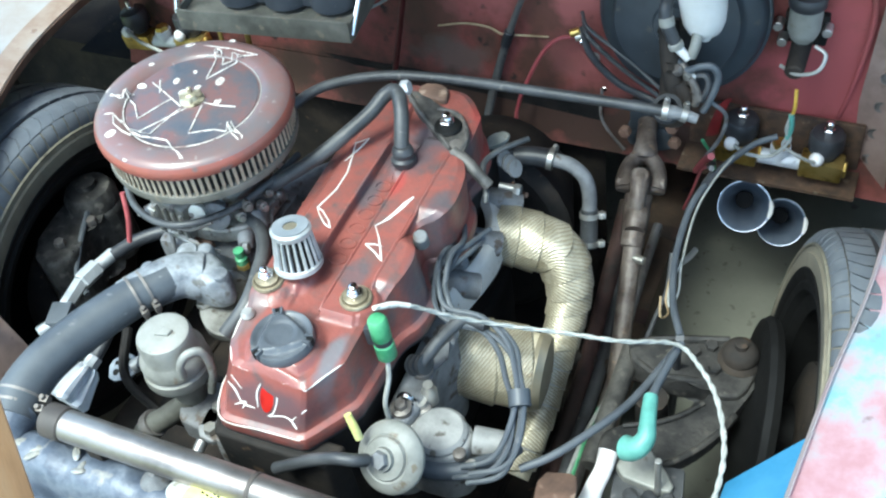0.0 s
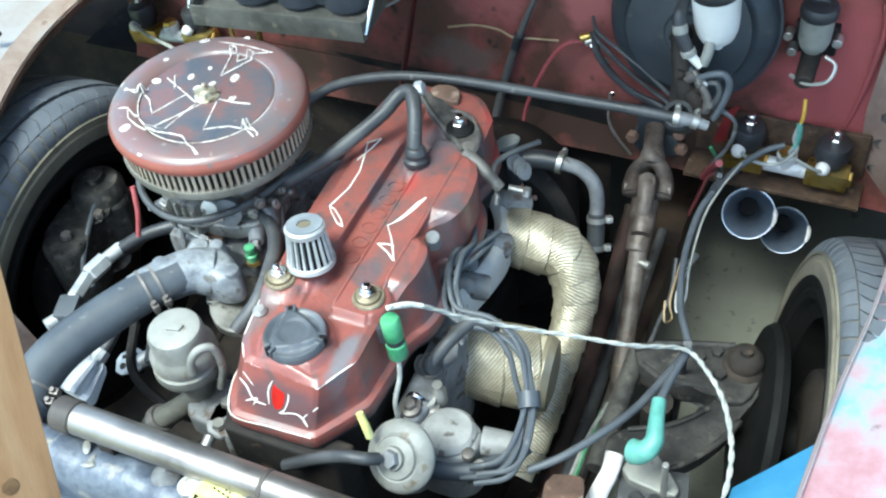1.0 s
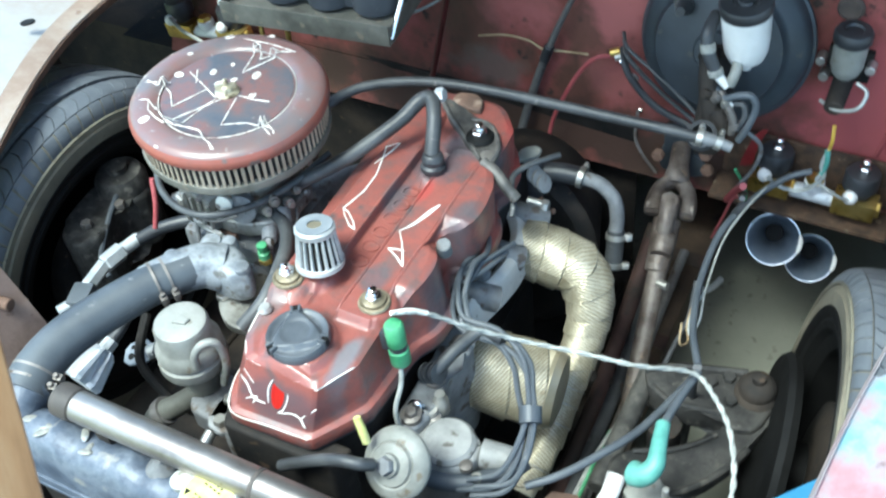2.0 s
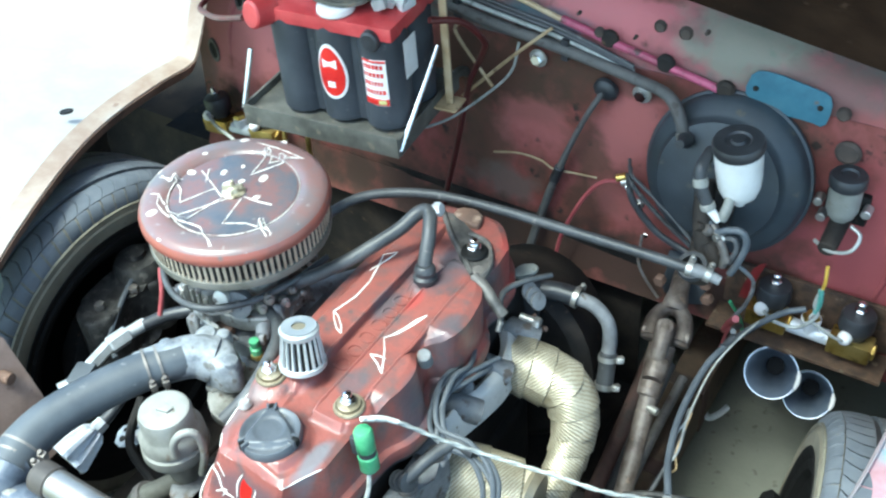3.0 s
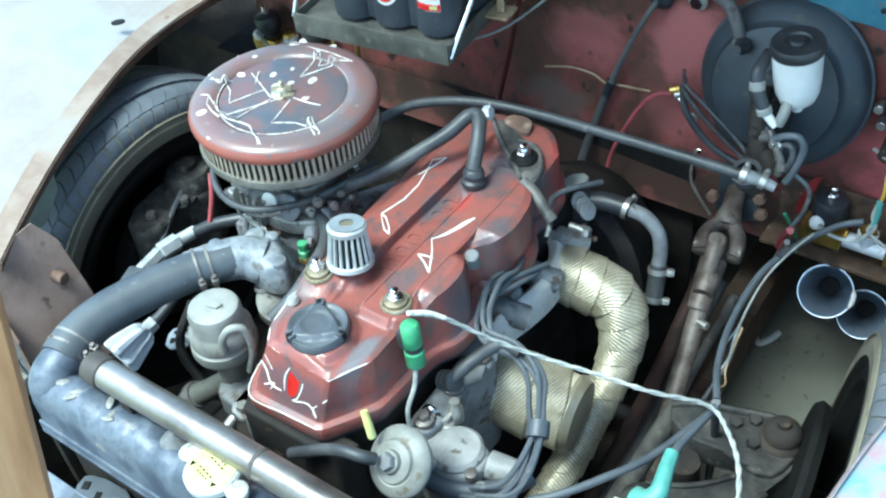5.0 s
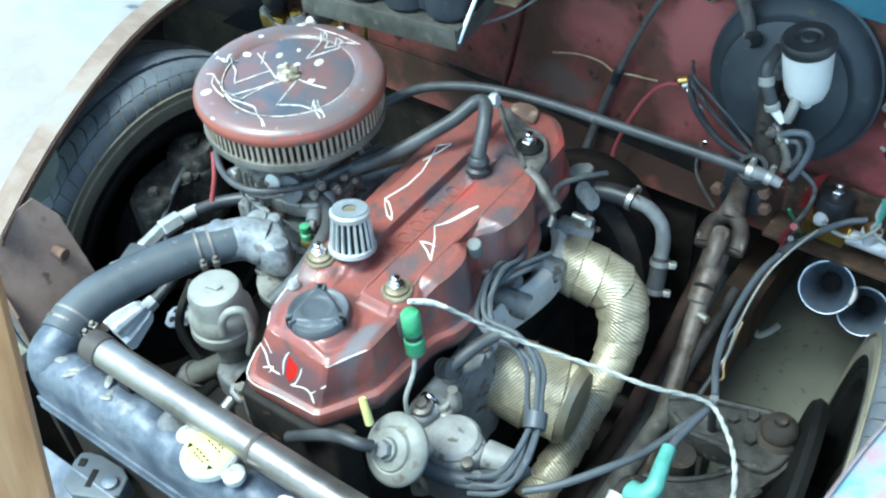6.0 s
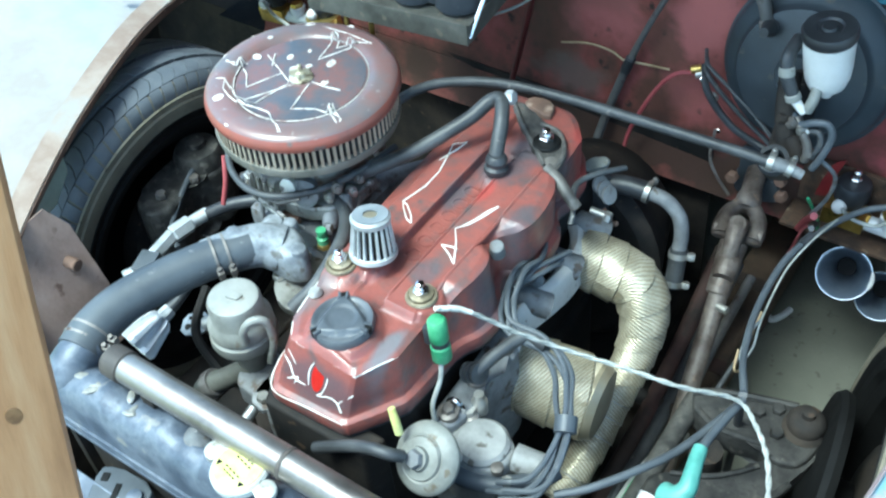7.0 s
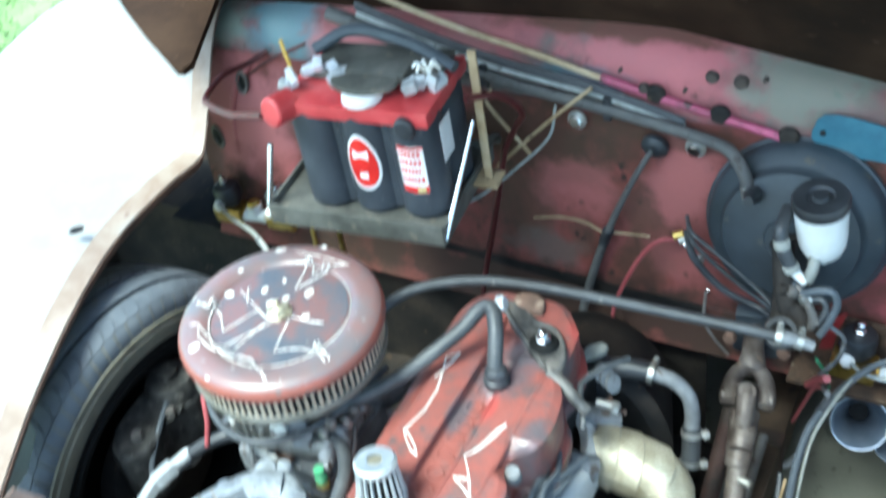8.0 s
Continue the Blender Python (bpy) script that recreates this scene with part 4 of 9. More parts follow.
lathe(bm, [(0.0150, 0), (0.0165, 0.003), (0.0165, 0.008), (0.0135, 0.011), (0.0135, 0.015), (0.0148, 0.018), (0.0130, 0.024), (0.0105, 0.026)], Matrix.Translation((-0.041, 0.226, 0.637)) @ pose(0, 0, 0, -8, 0, 0), 24)
part("grommet", bm, BLACK, pcv)

# lifting bracket and nut at the rear
bracket = thing("lifting_bracket", "oil-blackened triangular lifting bracket bolted across the rear of the cover", "bracket", (0, 0, 0))
bm = bmesh.new()
prism(bm, rounded([(-0.106, 0.366), (-0.070, 0.328), (-0.030, 0.294), (0.006, 0.262), (0.026, 0.258), (0.024, 0.300), (-0.006, 0.340), (-0.040, 0.344), (-0.076, 0.366)], 2), 0.6290, 0.6365, None, 0.0022)
plate = part("plate", bm, GRIMY_CAST, bracket)
bm = bmesh.new()
tube(bm, [(-0.098, 0.362, 0.6372), (-0.064, 0.328, 0.6372), (-0.026, 0.296, 0.6372), (0.008, 0.267, 0.6368)], 0.0034, 8)
tube(bm, [(0.020, 0.268, 0.6366), (0.019, 0.298, 0.6372), (-0.008, 0.333, 0.6372), (-0.040, 0.338, 0.6372)], 0.0034, 8)
part("raised_edge", bm, GRIMY_CAST, plate)
bm = bmesh.new()
tube(bm, [(0.012, 0.266, 0.633), (0.034, 0.258, 0.628), (0.052, 0.250, 0.618), (0.066, 0.248, 0.604)], [0.0095, 0.0085, 0.0080, 0.0080], 12)
part("bent_arm", bm, GRIMY_CAST, bracket)
bm = bmesh.new()
lathe(bm, [(0.0185, 0), (0.0195, 0.003), (0.017, 0.006), (0.012, 0.0065)], (-0.012, 0.306, 0.6365), 28)
washer = part("dark_washer", bm, INK_AND_SHADE, bracket)
bm = bmesh.new()
hexnut(bm, (-0.012, 0.306, 0.642), 0.0105, 0.008)
lathe(bm, [(0.0075, 0.008), (0.0072, 0.012), (0.0055, 0.014), (0.0055, 0.019), (0.0035, 0.0205)], (-0.012, 0.306, 0.642), 14)
part("bolt", bm, CHROME, washer)
bm = bmesh.new()
lathe(bm, [(0.009, 0), (0.009, 0.003), (0.006, 0.004)], (0.012, 0.276, 0.6365), 16)
part("rivet", bm, STEER, bracket)
bm = bmesh.new()
prism(bm, rounded([(-0.084, 0.362), (-0.034, 0.350), (-0.040, 0.378), (-0.058, 0.388), (-0.082, 0.382)], 1), 0.628, 0.640, None, 0.004)
part("cast_lug", bm, RUST, bracket)

# ---- air cleaner ----
air = thing("air_cleaner", "round red air cleaner with pinstriped lid and pleated filter", "air cleaner", Matrix.Translation((-0.282, 0.149, 0.754)) @ pose(0, 0, 0, 0.4, 1.6, 0) @ Matrix.Translation((0, 0, -0.754)))
bm = bmesh.new()
lathe(bm, [(0.1235, 0.736), (0.1265, 0.738), (0.1270, 0.744), (0.1235, 0.751), (0.115, 0.7555), (0.102, 0.7565), (0.091, 0.755), (0.0875, 0.7525), (0.086, 0.7510), (0.05, 0.7520), (0.02, 0.7525), (0.0, 0.7525)], None, 96, False)
lid = part("lid", bm, LID_RED, air, "faded red and slate blue lid with cream pinstripes")
bm = bmesh.new()
lathe(bm, [(0.1225, 0.7335), (0.1262, 0.7345), (0.1276, 0.738), (0.1276, 0.7425), (0.1262, 0.7468), (0.1238, 0.7505)], None, 96, False)
part("rim", bm, RIM_RED, lid, "orange-red rolled rim of the lid")
bm = bmesh.new()
lathe(bm, [(0.0835, 0.7516), (0.0835, 0.7523), (0.05, 0.7530), (0.02, 0.7535), (0.001, 0.7535)], None, 72)
part("centre_panel", bm, LID_SLATE, lid, "faded slate blue and red centre of the lid")
LID_LINES = [[(-0.324, 0.247), (-0.283, 0.251), (-0.243, 0.249), (-0.262, 0.242)], [(-0.298, 0.242), (-0.292, 0.218), (-0.286, 0.189), (-0.270, 0.220), (-0.257, 0.246), (-0.270, 0.234), (-0.281, 0.221), (-0.286, 0.233), (-0.300, 0.240)],
             [(-0.394, 0.120), (-0.368, 0.129), (-0.348, 0.118), (-0.330, 0.097), (-0.314, 0.133), (-0.308, 0.144)], [(-0.392, 0.126), (-0.372, 0.122), (-0.362, 0.136)],
             [(-0.393, 0.082), (-0.364, 0.094), (-0.343, 0.082), (-0.320, 0.068), (-0.292, 0.114), (-0.280, 0.134)], [(-0.301, 0.066), (-0.291, 0.118), (-0.284, 0.140)],
             [(-0.364, 0.094), (-0.352, 0.078), (-0.335, 0.070), (-0.318, 0.066), (-0.297, 0.061), (-0.262, 0.064), (-0.245, 0.058), (-0.224, 0.045)], [(-0.245, 0.058), (-0.232, 0.046)],
             [(-0.264, 0.143), (-0.258, 0.118), (-0.252, 0.093), (-0.225, 0.108), (-0.204, 0.110), (-0.179, 0.096), (-0.183, 0.106), (-0.207, 0.119), (-0.204, 0.110), (-0.190, 0.110)],
             [(-0.263, 0.148), (-0.241, 0.149), (-0.221, 0.153)], [(-0.351, 0.163), (-0.323, 0.150), (-0.289, 0.133)], [(-0.344, 0.170), (-0.330, 0.148)]]


def lid_height(r):
    return 0.7535 if r < 0.084 else 0.7562 if 0.09 < r < 0.108 else 0.7562 - 0.42 * (r - 0.108) if r < 0.118 else 0.752 - (r - 0.118) * 0.5


for line in LID_LINES:
    bm = bmesh.new()
    fine_line = []
    for a, b in zip(line, line[1:]):
        for k in range(5):
            fine_line.append((a[0] + (b[0] - a[0]) * k / 5 + 0.282, a[1] + (b[1] - a[1]) * k / 5 - 0.149))
    fine_line.append((line[-1][0] + 0.282, line[-1][1] - 0.149))
    held = [(x * min(1, 0.1225 / max(math.hypot(x, y), 1e-6)), y * min(1, 0.1225 / max(math.hypot(x, y), 1e-6))) for x, y in fine_line]
    tube(bm, [(x, y, lid_height(math.hypot(x, y))) for x, y in held], 0.00100, 6, 1, False)
    part("pinstripe", bm, LID_CREAM, lid)
bm = bmesh.new()
tube(bm, [(0.087 * math.cos(a), 0.087 * math.sin(a), 0.7533) for a in [math.radians(190 + 3 * i) for i in range(62)]], 0.0008, 6, 1, False)
part("pinstripe", bm, LID_CREAM, lid)
bm = bmesh.new()
tube(bm, [(0.0872 * math.cos(a), 0.0872 * math.sin(a), 0.7533) for a in [math.radians(-30 + 3 * i) for i in range(48)]], 0.0006, 6, 1, False)
part("pinstripe", bm, PALE_WIRE, lid)
random.seed(5)
for x, y, s in ((-0.397, 0.134, 7), (-0.361, 0.153, 7), (-0.322, 0.175, 6), (-0.266, 0.191, 8), (-0.248, 0.155, 6), (-0.308, 0.198, 4), (-0.371, 0.192, 4), (-0.398, 0.186, 4), (-0.343, 0.241, 9), (-0.294, 0.264, 9), (-0.345, 0.061, 8), (-0.303, 0.033, 6), (-0.302, 0.158, 6), (-0.288, 0.172, 5)):
    bm = bmesh.new()
    r = math.hypot(x + 0.282, y - 0.149)
    lathe(bm, [(s * 0.001, 0), (s * 0.0009, 0.0008), (0.0005, 0.001)], Matrix.Translation((x + 0.282, y - 0.149, lid_height(r) - 0.0002)) @ Matrix.Rotation(r * 40, 4, "Z") @ Matrix.Diagonal((1, 0.75, 1, 1)), 14)
    part("cream_spot", bm, LID_CREAM, lid)
bm = bmesh.new()
count = 88
rings = []
for z in (0.701, 0.740):
    rings.append([((0.1195 - (0.006 if i % 2 else 0)) * math.cos(math.pi * i / count), (0.1195 - (0.006 if i % 2 else 0)) * math.sin(math.pi * i / count), z) for i in range(2 * count)])
loft(bm, rings)
element = part("filter_element", bm, HOSE, air, "dark pleated gauze filter element", smooth=False)
for i in range(count):
    a = 2 * math.pi * i / count
    bm = bmesh.new()
    box(bm, (0.0018, 0.0044, 0.038), Matrix.Rotation(a, 4, "Z") @ Matrix.Translation((0.1203, 0, 0.7205)), 0.0007, 1)
    part("pleat", bm, PALE_PLEAT, element)
bm = bmesh.new()
lathe(bm, [(0.06, 0.686), (0.115, 0.688), (0.1225, 0.691), (0.1235, 0.696), (0.1225, 0.702), (0.116, 0.704), (0.114, 0.700)], None, 80, False)
part("base_pan", bm, TRAY_GREY, air)
bm = bmesh.new()
lathe(bm, [(0.016, 0.7525), (0.016, 0.7545), (0.009, 0.756), (0.007, 0.762), (0.003, 0.763), (0.003, 0.772), (0.001, 0.773)], None, 20)
box(bm, (0.028, 0.005, 0.008), Matrix.Translation((0, 0, 0.762)) @ Matrix.Rotation(0.6, 4, "Z"), 0.002)
part("wing_nut", bm, WASHER_ZINC, air, "dull pale brass wing nut")

# ---- carburettor and intake ----
carb = thing("carburettor", "dirty cast aluminium carburettor with many screws below the air cleaner", "carburettor", Matrix.Translation((-0.283, 0.146, 0.56)) @ Matrix.Diagonal((0.84, 0.74, 0.92, 1)))
bm = bmesh.new()
prism(bm, rounded([(-0.085, -0.050), (-0.060, -0.098), (0.040, -0.108), (0.098, -0.070), (0.100, 0.060), (-0.070, 0.080)], 1), 0.022, 0.048, None, 0.005)
prism(bm, rounded([(-0.075, -0.040), (-0.050, -0.085), (0.030, -0.092), (0.082, -0.050), (0.080, 0.060), (-0.060, 0.070)], 1), 0.048, 0.094, None, 0.006)
lathe(bm, [(0.060, 0.090), (0.060, 0.126), (0.052, 0.128)], None, 36)
part("body", bm, ALU, carb)
bm = bmesh.new()
box(bm, (0.074, 0.040, 0.058), Matrix.Translation((-0.030, -0.090, 0.058)) @ pose(0, 0, 0, 0, 0, -12), 0.006)
part("float_bowl", bm, ALU, carb, "pale ribbed float bowl")
for k in range(4):
    bm = bmesh.new()
    box(bm, (0.0045, 0.006, 0.044), Matrix.Translation((-0.056 + 0.018 * k, -0.109 - 0.004 * k, 0.058)) @ pose(0, 0, 0, 0, 0, -12), 0.0014)
    part("bowl_rib", bm, ZINC, carb)
bm = bmesh.new()
lathe(bm, [(0.021, 0), (0.023, 0.004), (0.023, 0.022), (0.018, 0.026), (0.009, 0.027), (0.008, 0.032)], along((0.040, -0.080, 0.070), (0.062, -0.125, 0.082)), 28)
part("choke_housing", bm, CAST, carb, "round grey choke housing")
bm = bmesh.new()
lathe(bm, [(0.0125, 0), (0.0135, 0.003), (0.0135, 0.012), (0.008, 0.015)], along((0.028, -0.104, 0.088), (0.034, -0.130, 0.094)), 20)
part("brass_plug", bm, CAP_SILVER, carb)
for a, b, r in (((0.074, -0.070, 0.030), (0.086, -0.096, 0.024), 0.015), ((0.090, -0.050, 0.052), (0.112, -0.070, 0.046), 0.012), ((0.070, -0.086, 0.006), (0.084, -0.108, 0.002), 0.011), ((-0.070, -0.075, 0.052), (-0.092, -0.100, 0.050), 0.010)):
    bm = bmesh.new()
    rod(bm, a, b, r, r * 0.8, 18)
    lathe(bm, [(r * 0.5, 0), (r * 0.5, 0.012), (r * 0.3, 0.014)], along(b, Vector(b) * 2 - Vector(a)), 6)
    part("idle_adjuster", bm, CAST, carb)
bm = bmesh.new()
box(bm, (0.062, 0.004, 0.020), Matrix.Translation((-0.015, -0.116, 0.026)) @ pose(0, 0, 0, 20, 0, -10), 0.001)
box(bm, (0.016, 0.004, 0.050), Matrix.Translation((-0.062, -0.110, 0.048)) @ pose(0, 0, 0, 8, 0, -20), 0.001)
part("throttle_lever", bm, ZINC, carb, "flat zinc throttle lever")
bm = bmesh.new()
prism(bm, rounded([(-0.020, -0.012), (0.020, -0.016), (0.024, 0.010), (-0.010, 0.014)], 1), 0.0, 0.014, Matrix.Translation((0.002, -0.100, 0.004)) @ pose(0, 0, 0, 24, 0, 0), 0.003)
part("rusty_stop", bm, RUST, carb, "rust-stained stop bracket")
random.seed(11)
for i in range(30):
    a = -2.9 + 3.9 * i / 29
    r = 0.092 + 0.008 * (i % 3)
    z = (0.030, 0.058, 0.086)[i % 3] + random.uniform(-0.006, 0.006)
    p = Vector((r * math.cos(a) + 0.006, r * math.sin(a) * 1.08, z))
    size = random.uniform(0.0035, 0.0065)
    bm = bmesh.new()
    lathe(bm, [(size * 1.5, -0.01), (size * 1.5, 0), (size, 0.001), (size, size * 1.1), (size * 0.5, size * 1.3)], along(p, p + Vector((math.cos(a), math.sin(a), random.uniform(-0.2, 0.6)))), 8 if i % 2 else 14)
    part("jet_screw", bm, (ALU, ZINC, STEER)[i % 3], carb)
for i, pts in enumerate(([(-0.08, -0.06, 0.070), (-0.06, -0.120, 0.062), (0.01, -0.134, 0.066), (0.055, -0.118, 0.080)], [(-0.05, -0.110, 0.030), (0.0, -0.128, 0.036), (0.05, -0.118, 0.020)], [(0.100, -0.02, 0.04), (0.112, -0.06, 0.020), (0.100, -0.100, 0.0)],
                         [(-0.050, -0.105, 0.020), (-0.046, -0.120, -0.010), (-0.036, -0.130, -0.045)])):
    bm = bmesh.new()
    tube(bm, pts, (0.0026, 0.0026, 0.0030, 0.0045)[i], 8)
    part("linkage_rod", bm, (STEER, ZINC, STEER, CAST)[i], carb)
# a black vacuum line that sags round the carburettor
vac_line = thing("vacuum_line", "thin black vacuum hose looped below the air cleaner", "hose")
bm = bmesh.new()
tube(bm, [(-0.395, 0.120, 0.668), (-0.372, 0.070, 0.640), (-0.325, 0.042, 0.635), (-0.272, 0.040, 0.638), (-0.225, 0.078, 0.638), (-0.198, 0.138, 0.638), (-0.180, 0.196, 0.645)], 0.0048, 10)
part("hose", bm, HOSE, vac_line)
intake = thing("intake_manifold", "oxidised aluminium intake manifold beside the engine", "manifold", (0, 0, 0))
bm = bmesh.new()
box(bm, (0.15, 0.14, 0.05), (-0.28, 0.135, 0.535), 0.012)
for y in (0.03, 0.12, 0.21, 0.30):
    tube(bm, [(-0.26, 0.135 + (y - 0.135) * 0.4, 0.52), (-0.21, y, 0.505), (-0.165, y, 0.49)], 0.02, 14)
box(bm, (0.02, 0.34, 0.06), (-0.172, 0.16, 0.49), 0.006)
part("casting", bm, CAST, intake)
# by-pass hose along the cover's intake side
bypass = thing("bypass_hose", "dark grey rubber hose curving down beside the cover", "hose")
bm = bmesh.new()
tube(bm, [(-0.268, 0.100, 0.602), (-0.236, 0.108, 0.606), (-0.198, 0.095, 0.606), (-0.172, 0.066, 0.604), (-0.160, 0.030, 0.600), (-0.152, -0.020, 0.592), (-0.168, -0.055, 0.570)], 0.0095, 12)
part("hose", bm, HOSE, bypass)
bm = bmesh.new()
for p, q in (((-0.278, 0.088, 0.600), (-0.250, 0.104, 0.604)),):
    rod(bm, p, q, 0.013)
part("brass_end", bm, ALU, bypass)
sensor = thing("temperature_sensor", "small green plastic sensor plug on the intake", "sensor", Matrix.Translation((-0.212, 0.060, 0.565)) @ Matrix.Diagonal((0.72, 0.72, 0.78, 1)))
bm = bmesh.new()
lathe(bm, [(0.011, 0), (0.011, 0.012), (0.008, 0.014), (0.008, 0.022), (0.0095, 0.023), (0.0095, 0.030), (0.004, 0.031)], None, 18)
part("plug", bm, GREEN, sensor)
bm = bmesh.new()
hexnut(bm, (0, 0, -0.012), 0.013, 0.012)
part("hex_base", bm, BRASS, sensor)

# ---- water neck, hose and clamps ----
neck = thing("thermostat_housing", "chalky cast aluminium thermostat housing", "housing")
bm = bmesh.new()
tube(bm, [(-0.305, -0.062, 0.593), (-0.285, -0.030, 0.592), (-0.262, 0.000, 0.588), (-0.240, 0.012, 0.580)], [0.026, 0.028, 0.0295, 0.031], 20)
part("neck", bm, NECK_ALU, neck)
bm = bmesh.new()
lump = rounded([(-0.286, 0.022), (-0.262, 0.050), (-0.222, 0.040), (-0.190, 0.012), (-0.186, -0.002), (-0.204, -0.014), (-0.238, -0.014), (-0.272, -0.002)], 3)
middle = Vector((-0.235, 0.005))
loft(bm, [[(*middle.lerp(p, s), z) for p in lump] for z, s in ((0.556, 0.90), (0.562, 0.97), (0.575, 1.0), (0.588, 0.96), (0.597, 0.86), (0.602, 0.68), (0.604, 0.4))])
casting = part("casting", bm, NECK_ALU, neck)
for x, y, z, r in ((-0.268, 0.030, 0.594, 0.016), (-0.250, 0.042, 0.590, 0.012), (-0.292, -0.018, 0.606, 0.011), (-0.205, 0.008, 0.594, 0.013)):
    bm = bmesh.new()
    lathe(bm, [(r, -0.01), (r, 0.004), (r * 0.8, 0.009), (r * 0.3, 0.011)], Matrix.Translation((x, y, z)), 18)
    part("boss", bm, NECK_ALU, casting)
bm = bmesh.new()
prism(bm, rounded([(-0.255, 0.02), (-0.225, 0.055), (-0.185, 0.045), (-0.160, 0.010), (-0.165, -0.035), (-0.205, -0.045), (-0.240, -0.02)], 2), 0.528, 0.541, None, 0.003)
part("flange", bm, ALU, neck)
for x, y in ((-0.232, 0.040), (-0.172, -0.030), (-0.240, -0.005)):
    bm = bmesh.new()
    hexnut(bm, (x, y, 0.541), 0.009, 0.008)
    part("bolt", bm, ZINC, neck)
radhose = thing("radiator_hose", "thick blue-grey rubber upper radiator hose", "hose")
bm = bmesh.new()
tube(bm, [(-0.270, -0.012, 0.592), (-0.300, -0.060, 0.594), (-0.326, -0.115, 0.594), (-0.345, -0.170, 0.592), (-0.348, -0.215, 0.588), (-0.342, -0.250, 0.582)], [0.0265, 0.0265, 0.027, 0.0275, 0.0285, 0.029], 24, 10)
part("hose", bm, RADHOSE, radhose)


def clamp(parent, at, towards, r, mat, half=0.004):
    bm = bmesh.new()
    m = along(at, towards)
    lathe(bm, [(r, -half), (r + 0.0014, -half), (r + 0.0014, half), (r, half)], m, 36, False)
    box(bm, (0.012, 0.010, 0.009), m @ Matrix.Translation((r + 0.005, 0, 0)), 0.002)
    rod(bm, m @ Vector((r + 0.005, -0.012, 0)), m @ Vector((r + 0.005, 0.010, 0)), 0.0032)
    return part("hose_clamp", bm, mat, parent, "steel hose clamp")


for q, w in (((-0.288, -0.040, 0.593), (-0.300, -0.060, 0.594)), ((-0.296, -0.053, 0.594), (-0.310, -0.075, 0.594)), ((-0.3475, -0.222, 0.587), (-0.346, -0.232, 0.585)), ((-0.346, -0.236, 0.585), (-0.344, -0.246, 0.583))):
    clamp(radhose, q, w, 0.0275, STEER, 0.0017)

# ---- canister beside the hose ----
can = thing("diaphragm_valve", "grey cast diaphragm valve with a bent steel pipe", "valve", Matrix.Translation((-0.219, -0.099, 0.0)) @ Matrix.Diagonal((0.92, 0.92, 1, 1)))
bm = bmesh.new()
lathe(bm, [(0.020, 0.47), (0.026, 0.515), (0.036, 0.526), (0.0455, 0.532), (0.0475, 0.538), (0.0465, 0.549), (0.042, 0.552), (0.0455, 0.556), (0.045, 0.567), (0.040, 0.573), (0.0375, 0.578), (0.0370, 0.600), (0.0345, 0.606), (0.030, 0.608), (0.004, 0.6085)], None, 44)
part("body", bm, CAN_GREY, can)
bm = bmesh.new()
prism(bm, [(-0.006, -0.008), (0.012, -0.004), (0.014, 0.006), (-0.002, 0.008)], 0.608, 0.612, None, 0.001)
part("cap_lug", bm, CAN_GREY, can)
bm = bmesh.new()
tube(bm, [(0.038, -0.030, 0.568), (0.040, -0.028, 0.590), (0.050, -0.018, 0.604), (0.062, -0.006, 0.598), (0.064, -0.004, 0.562), (0.052, -0.010, 0.520)], 0.0055, 10)
part("bent_pipe", bm, CAN_GREY, can)
bm = bmesh.new()
prism(bm, rounded([(-0.01, -0.04), (0.05, -0.05), (0.075, -0.01), (0.06, 0.03), (0.0, 0.03)], 1), 0.44, 0.48, None, 0.006)
part("mount_foot", bm, CAST, can)
bm = bmesh.new()
rod(bm, (0.045, -0.055, 0.465), (0.045, -0.075, 0.46), 0.008)
part("mount_bolt", bm, ZINC, can)

# brackets and pipes below the canister
low_pipe = thing("water_pipe", "grimy bent steel water pipe below the canister", "pipe")
bm = bmesh.new()
tube(bm, [(-0.215, -0.105, 0.480), (-0.250, -0.125, 0.452), (-0.285, -0.140, 0.425), (-0.300, -0.150, 0.39)], [0.014, 0.015, 0.015, 0.014], 14)
part("pipe", bm, TRAY_GREY, low_pipe)
bm = bmesh.new()
lathe(bm, [(0.019, 0), (0.020, 0.004), (0.019, 0.014)], along((-0.270, -0.133, 0.438), (-0.285, -0.140, 0.425)), 18)
part("collar", bm, STEER, low_pipe)
lever = thing("throttle_bracket", "oily steel bracket with a bolt beside the engine", "bracket")
bm = bmesh.new()
prism(bm, rounded([(-0.185, -0.150), (-0.150, -0.155), (-0.140, -0.110), (-0.160, -0.085), (-0.190, -0.105)], 1), 0.470, 0.480, None, 0.003)
box(bm, (0.012, 0.05, 0.08), (-0.150, -0.125, 0.440), 0.003)
part("plate", bm, CAST, lever)
for x, y in ((-0.165, -0.140), (-0.172, -0.108)):
    bm = bmesh.new()
    hexnut(bm, (x, y, 0.480), 0.009, 0.010)
    part("bolt", bm, ZINC, lever)
box_plug = thing("wiring_plug", "small blue-grey wiring plug with a black clip", "plug", Matrix.Translation((-0.305, -0.060, 0.470)) @ pose(0, 0, 0, 10, -15, 20))
bm = bmesh.new()
box(bm, (0.045, 0.032, 0.028), None, 0.004)
part("housing", bm, RADHOSE, box_plug)
bm = bmesh.new()
box(bm, (0.006, 0.036, 0.032), (0.004, 0, 0.0), 0.001)
part("clip", bm, INK_AND_SHADE, box_plug)
bm = bmesh.new()
lathe(bm, [(0.010, 0), (0.010, 0.016), (0.006, 0.018)], along((-0.022, 0, 0), (-0.05, -0.01, 0)), 14)
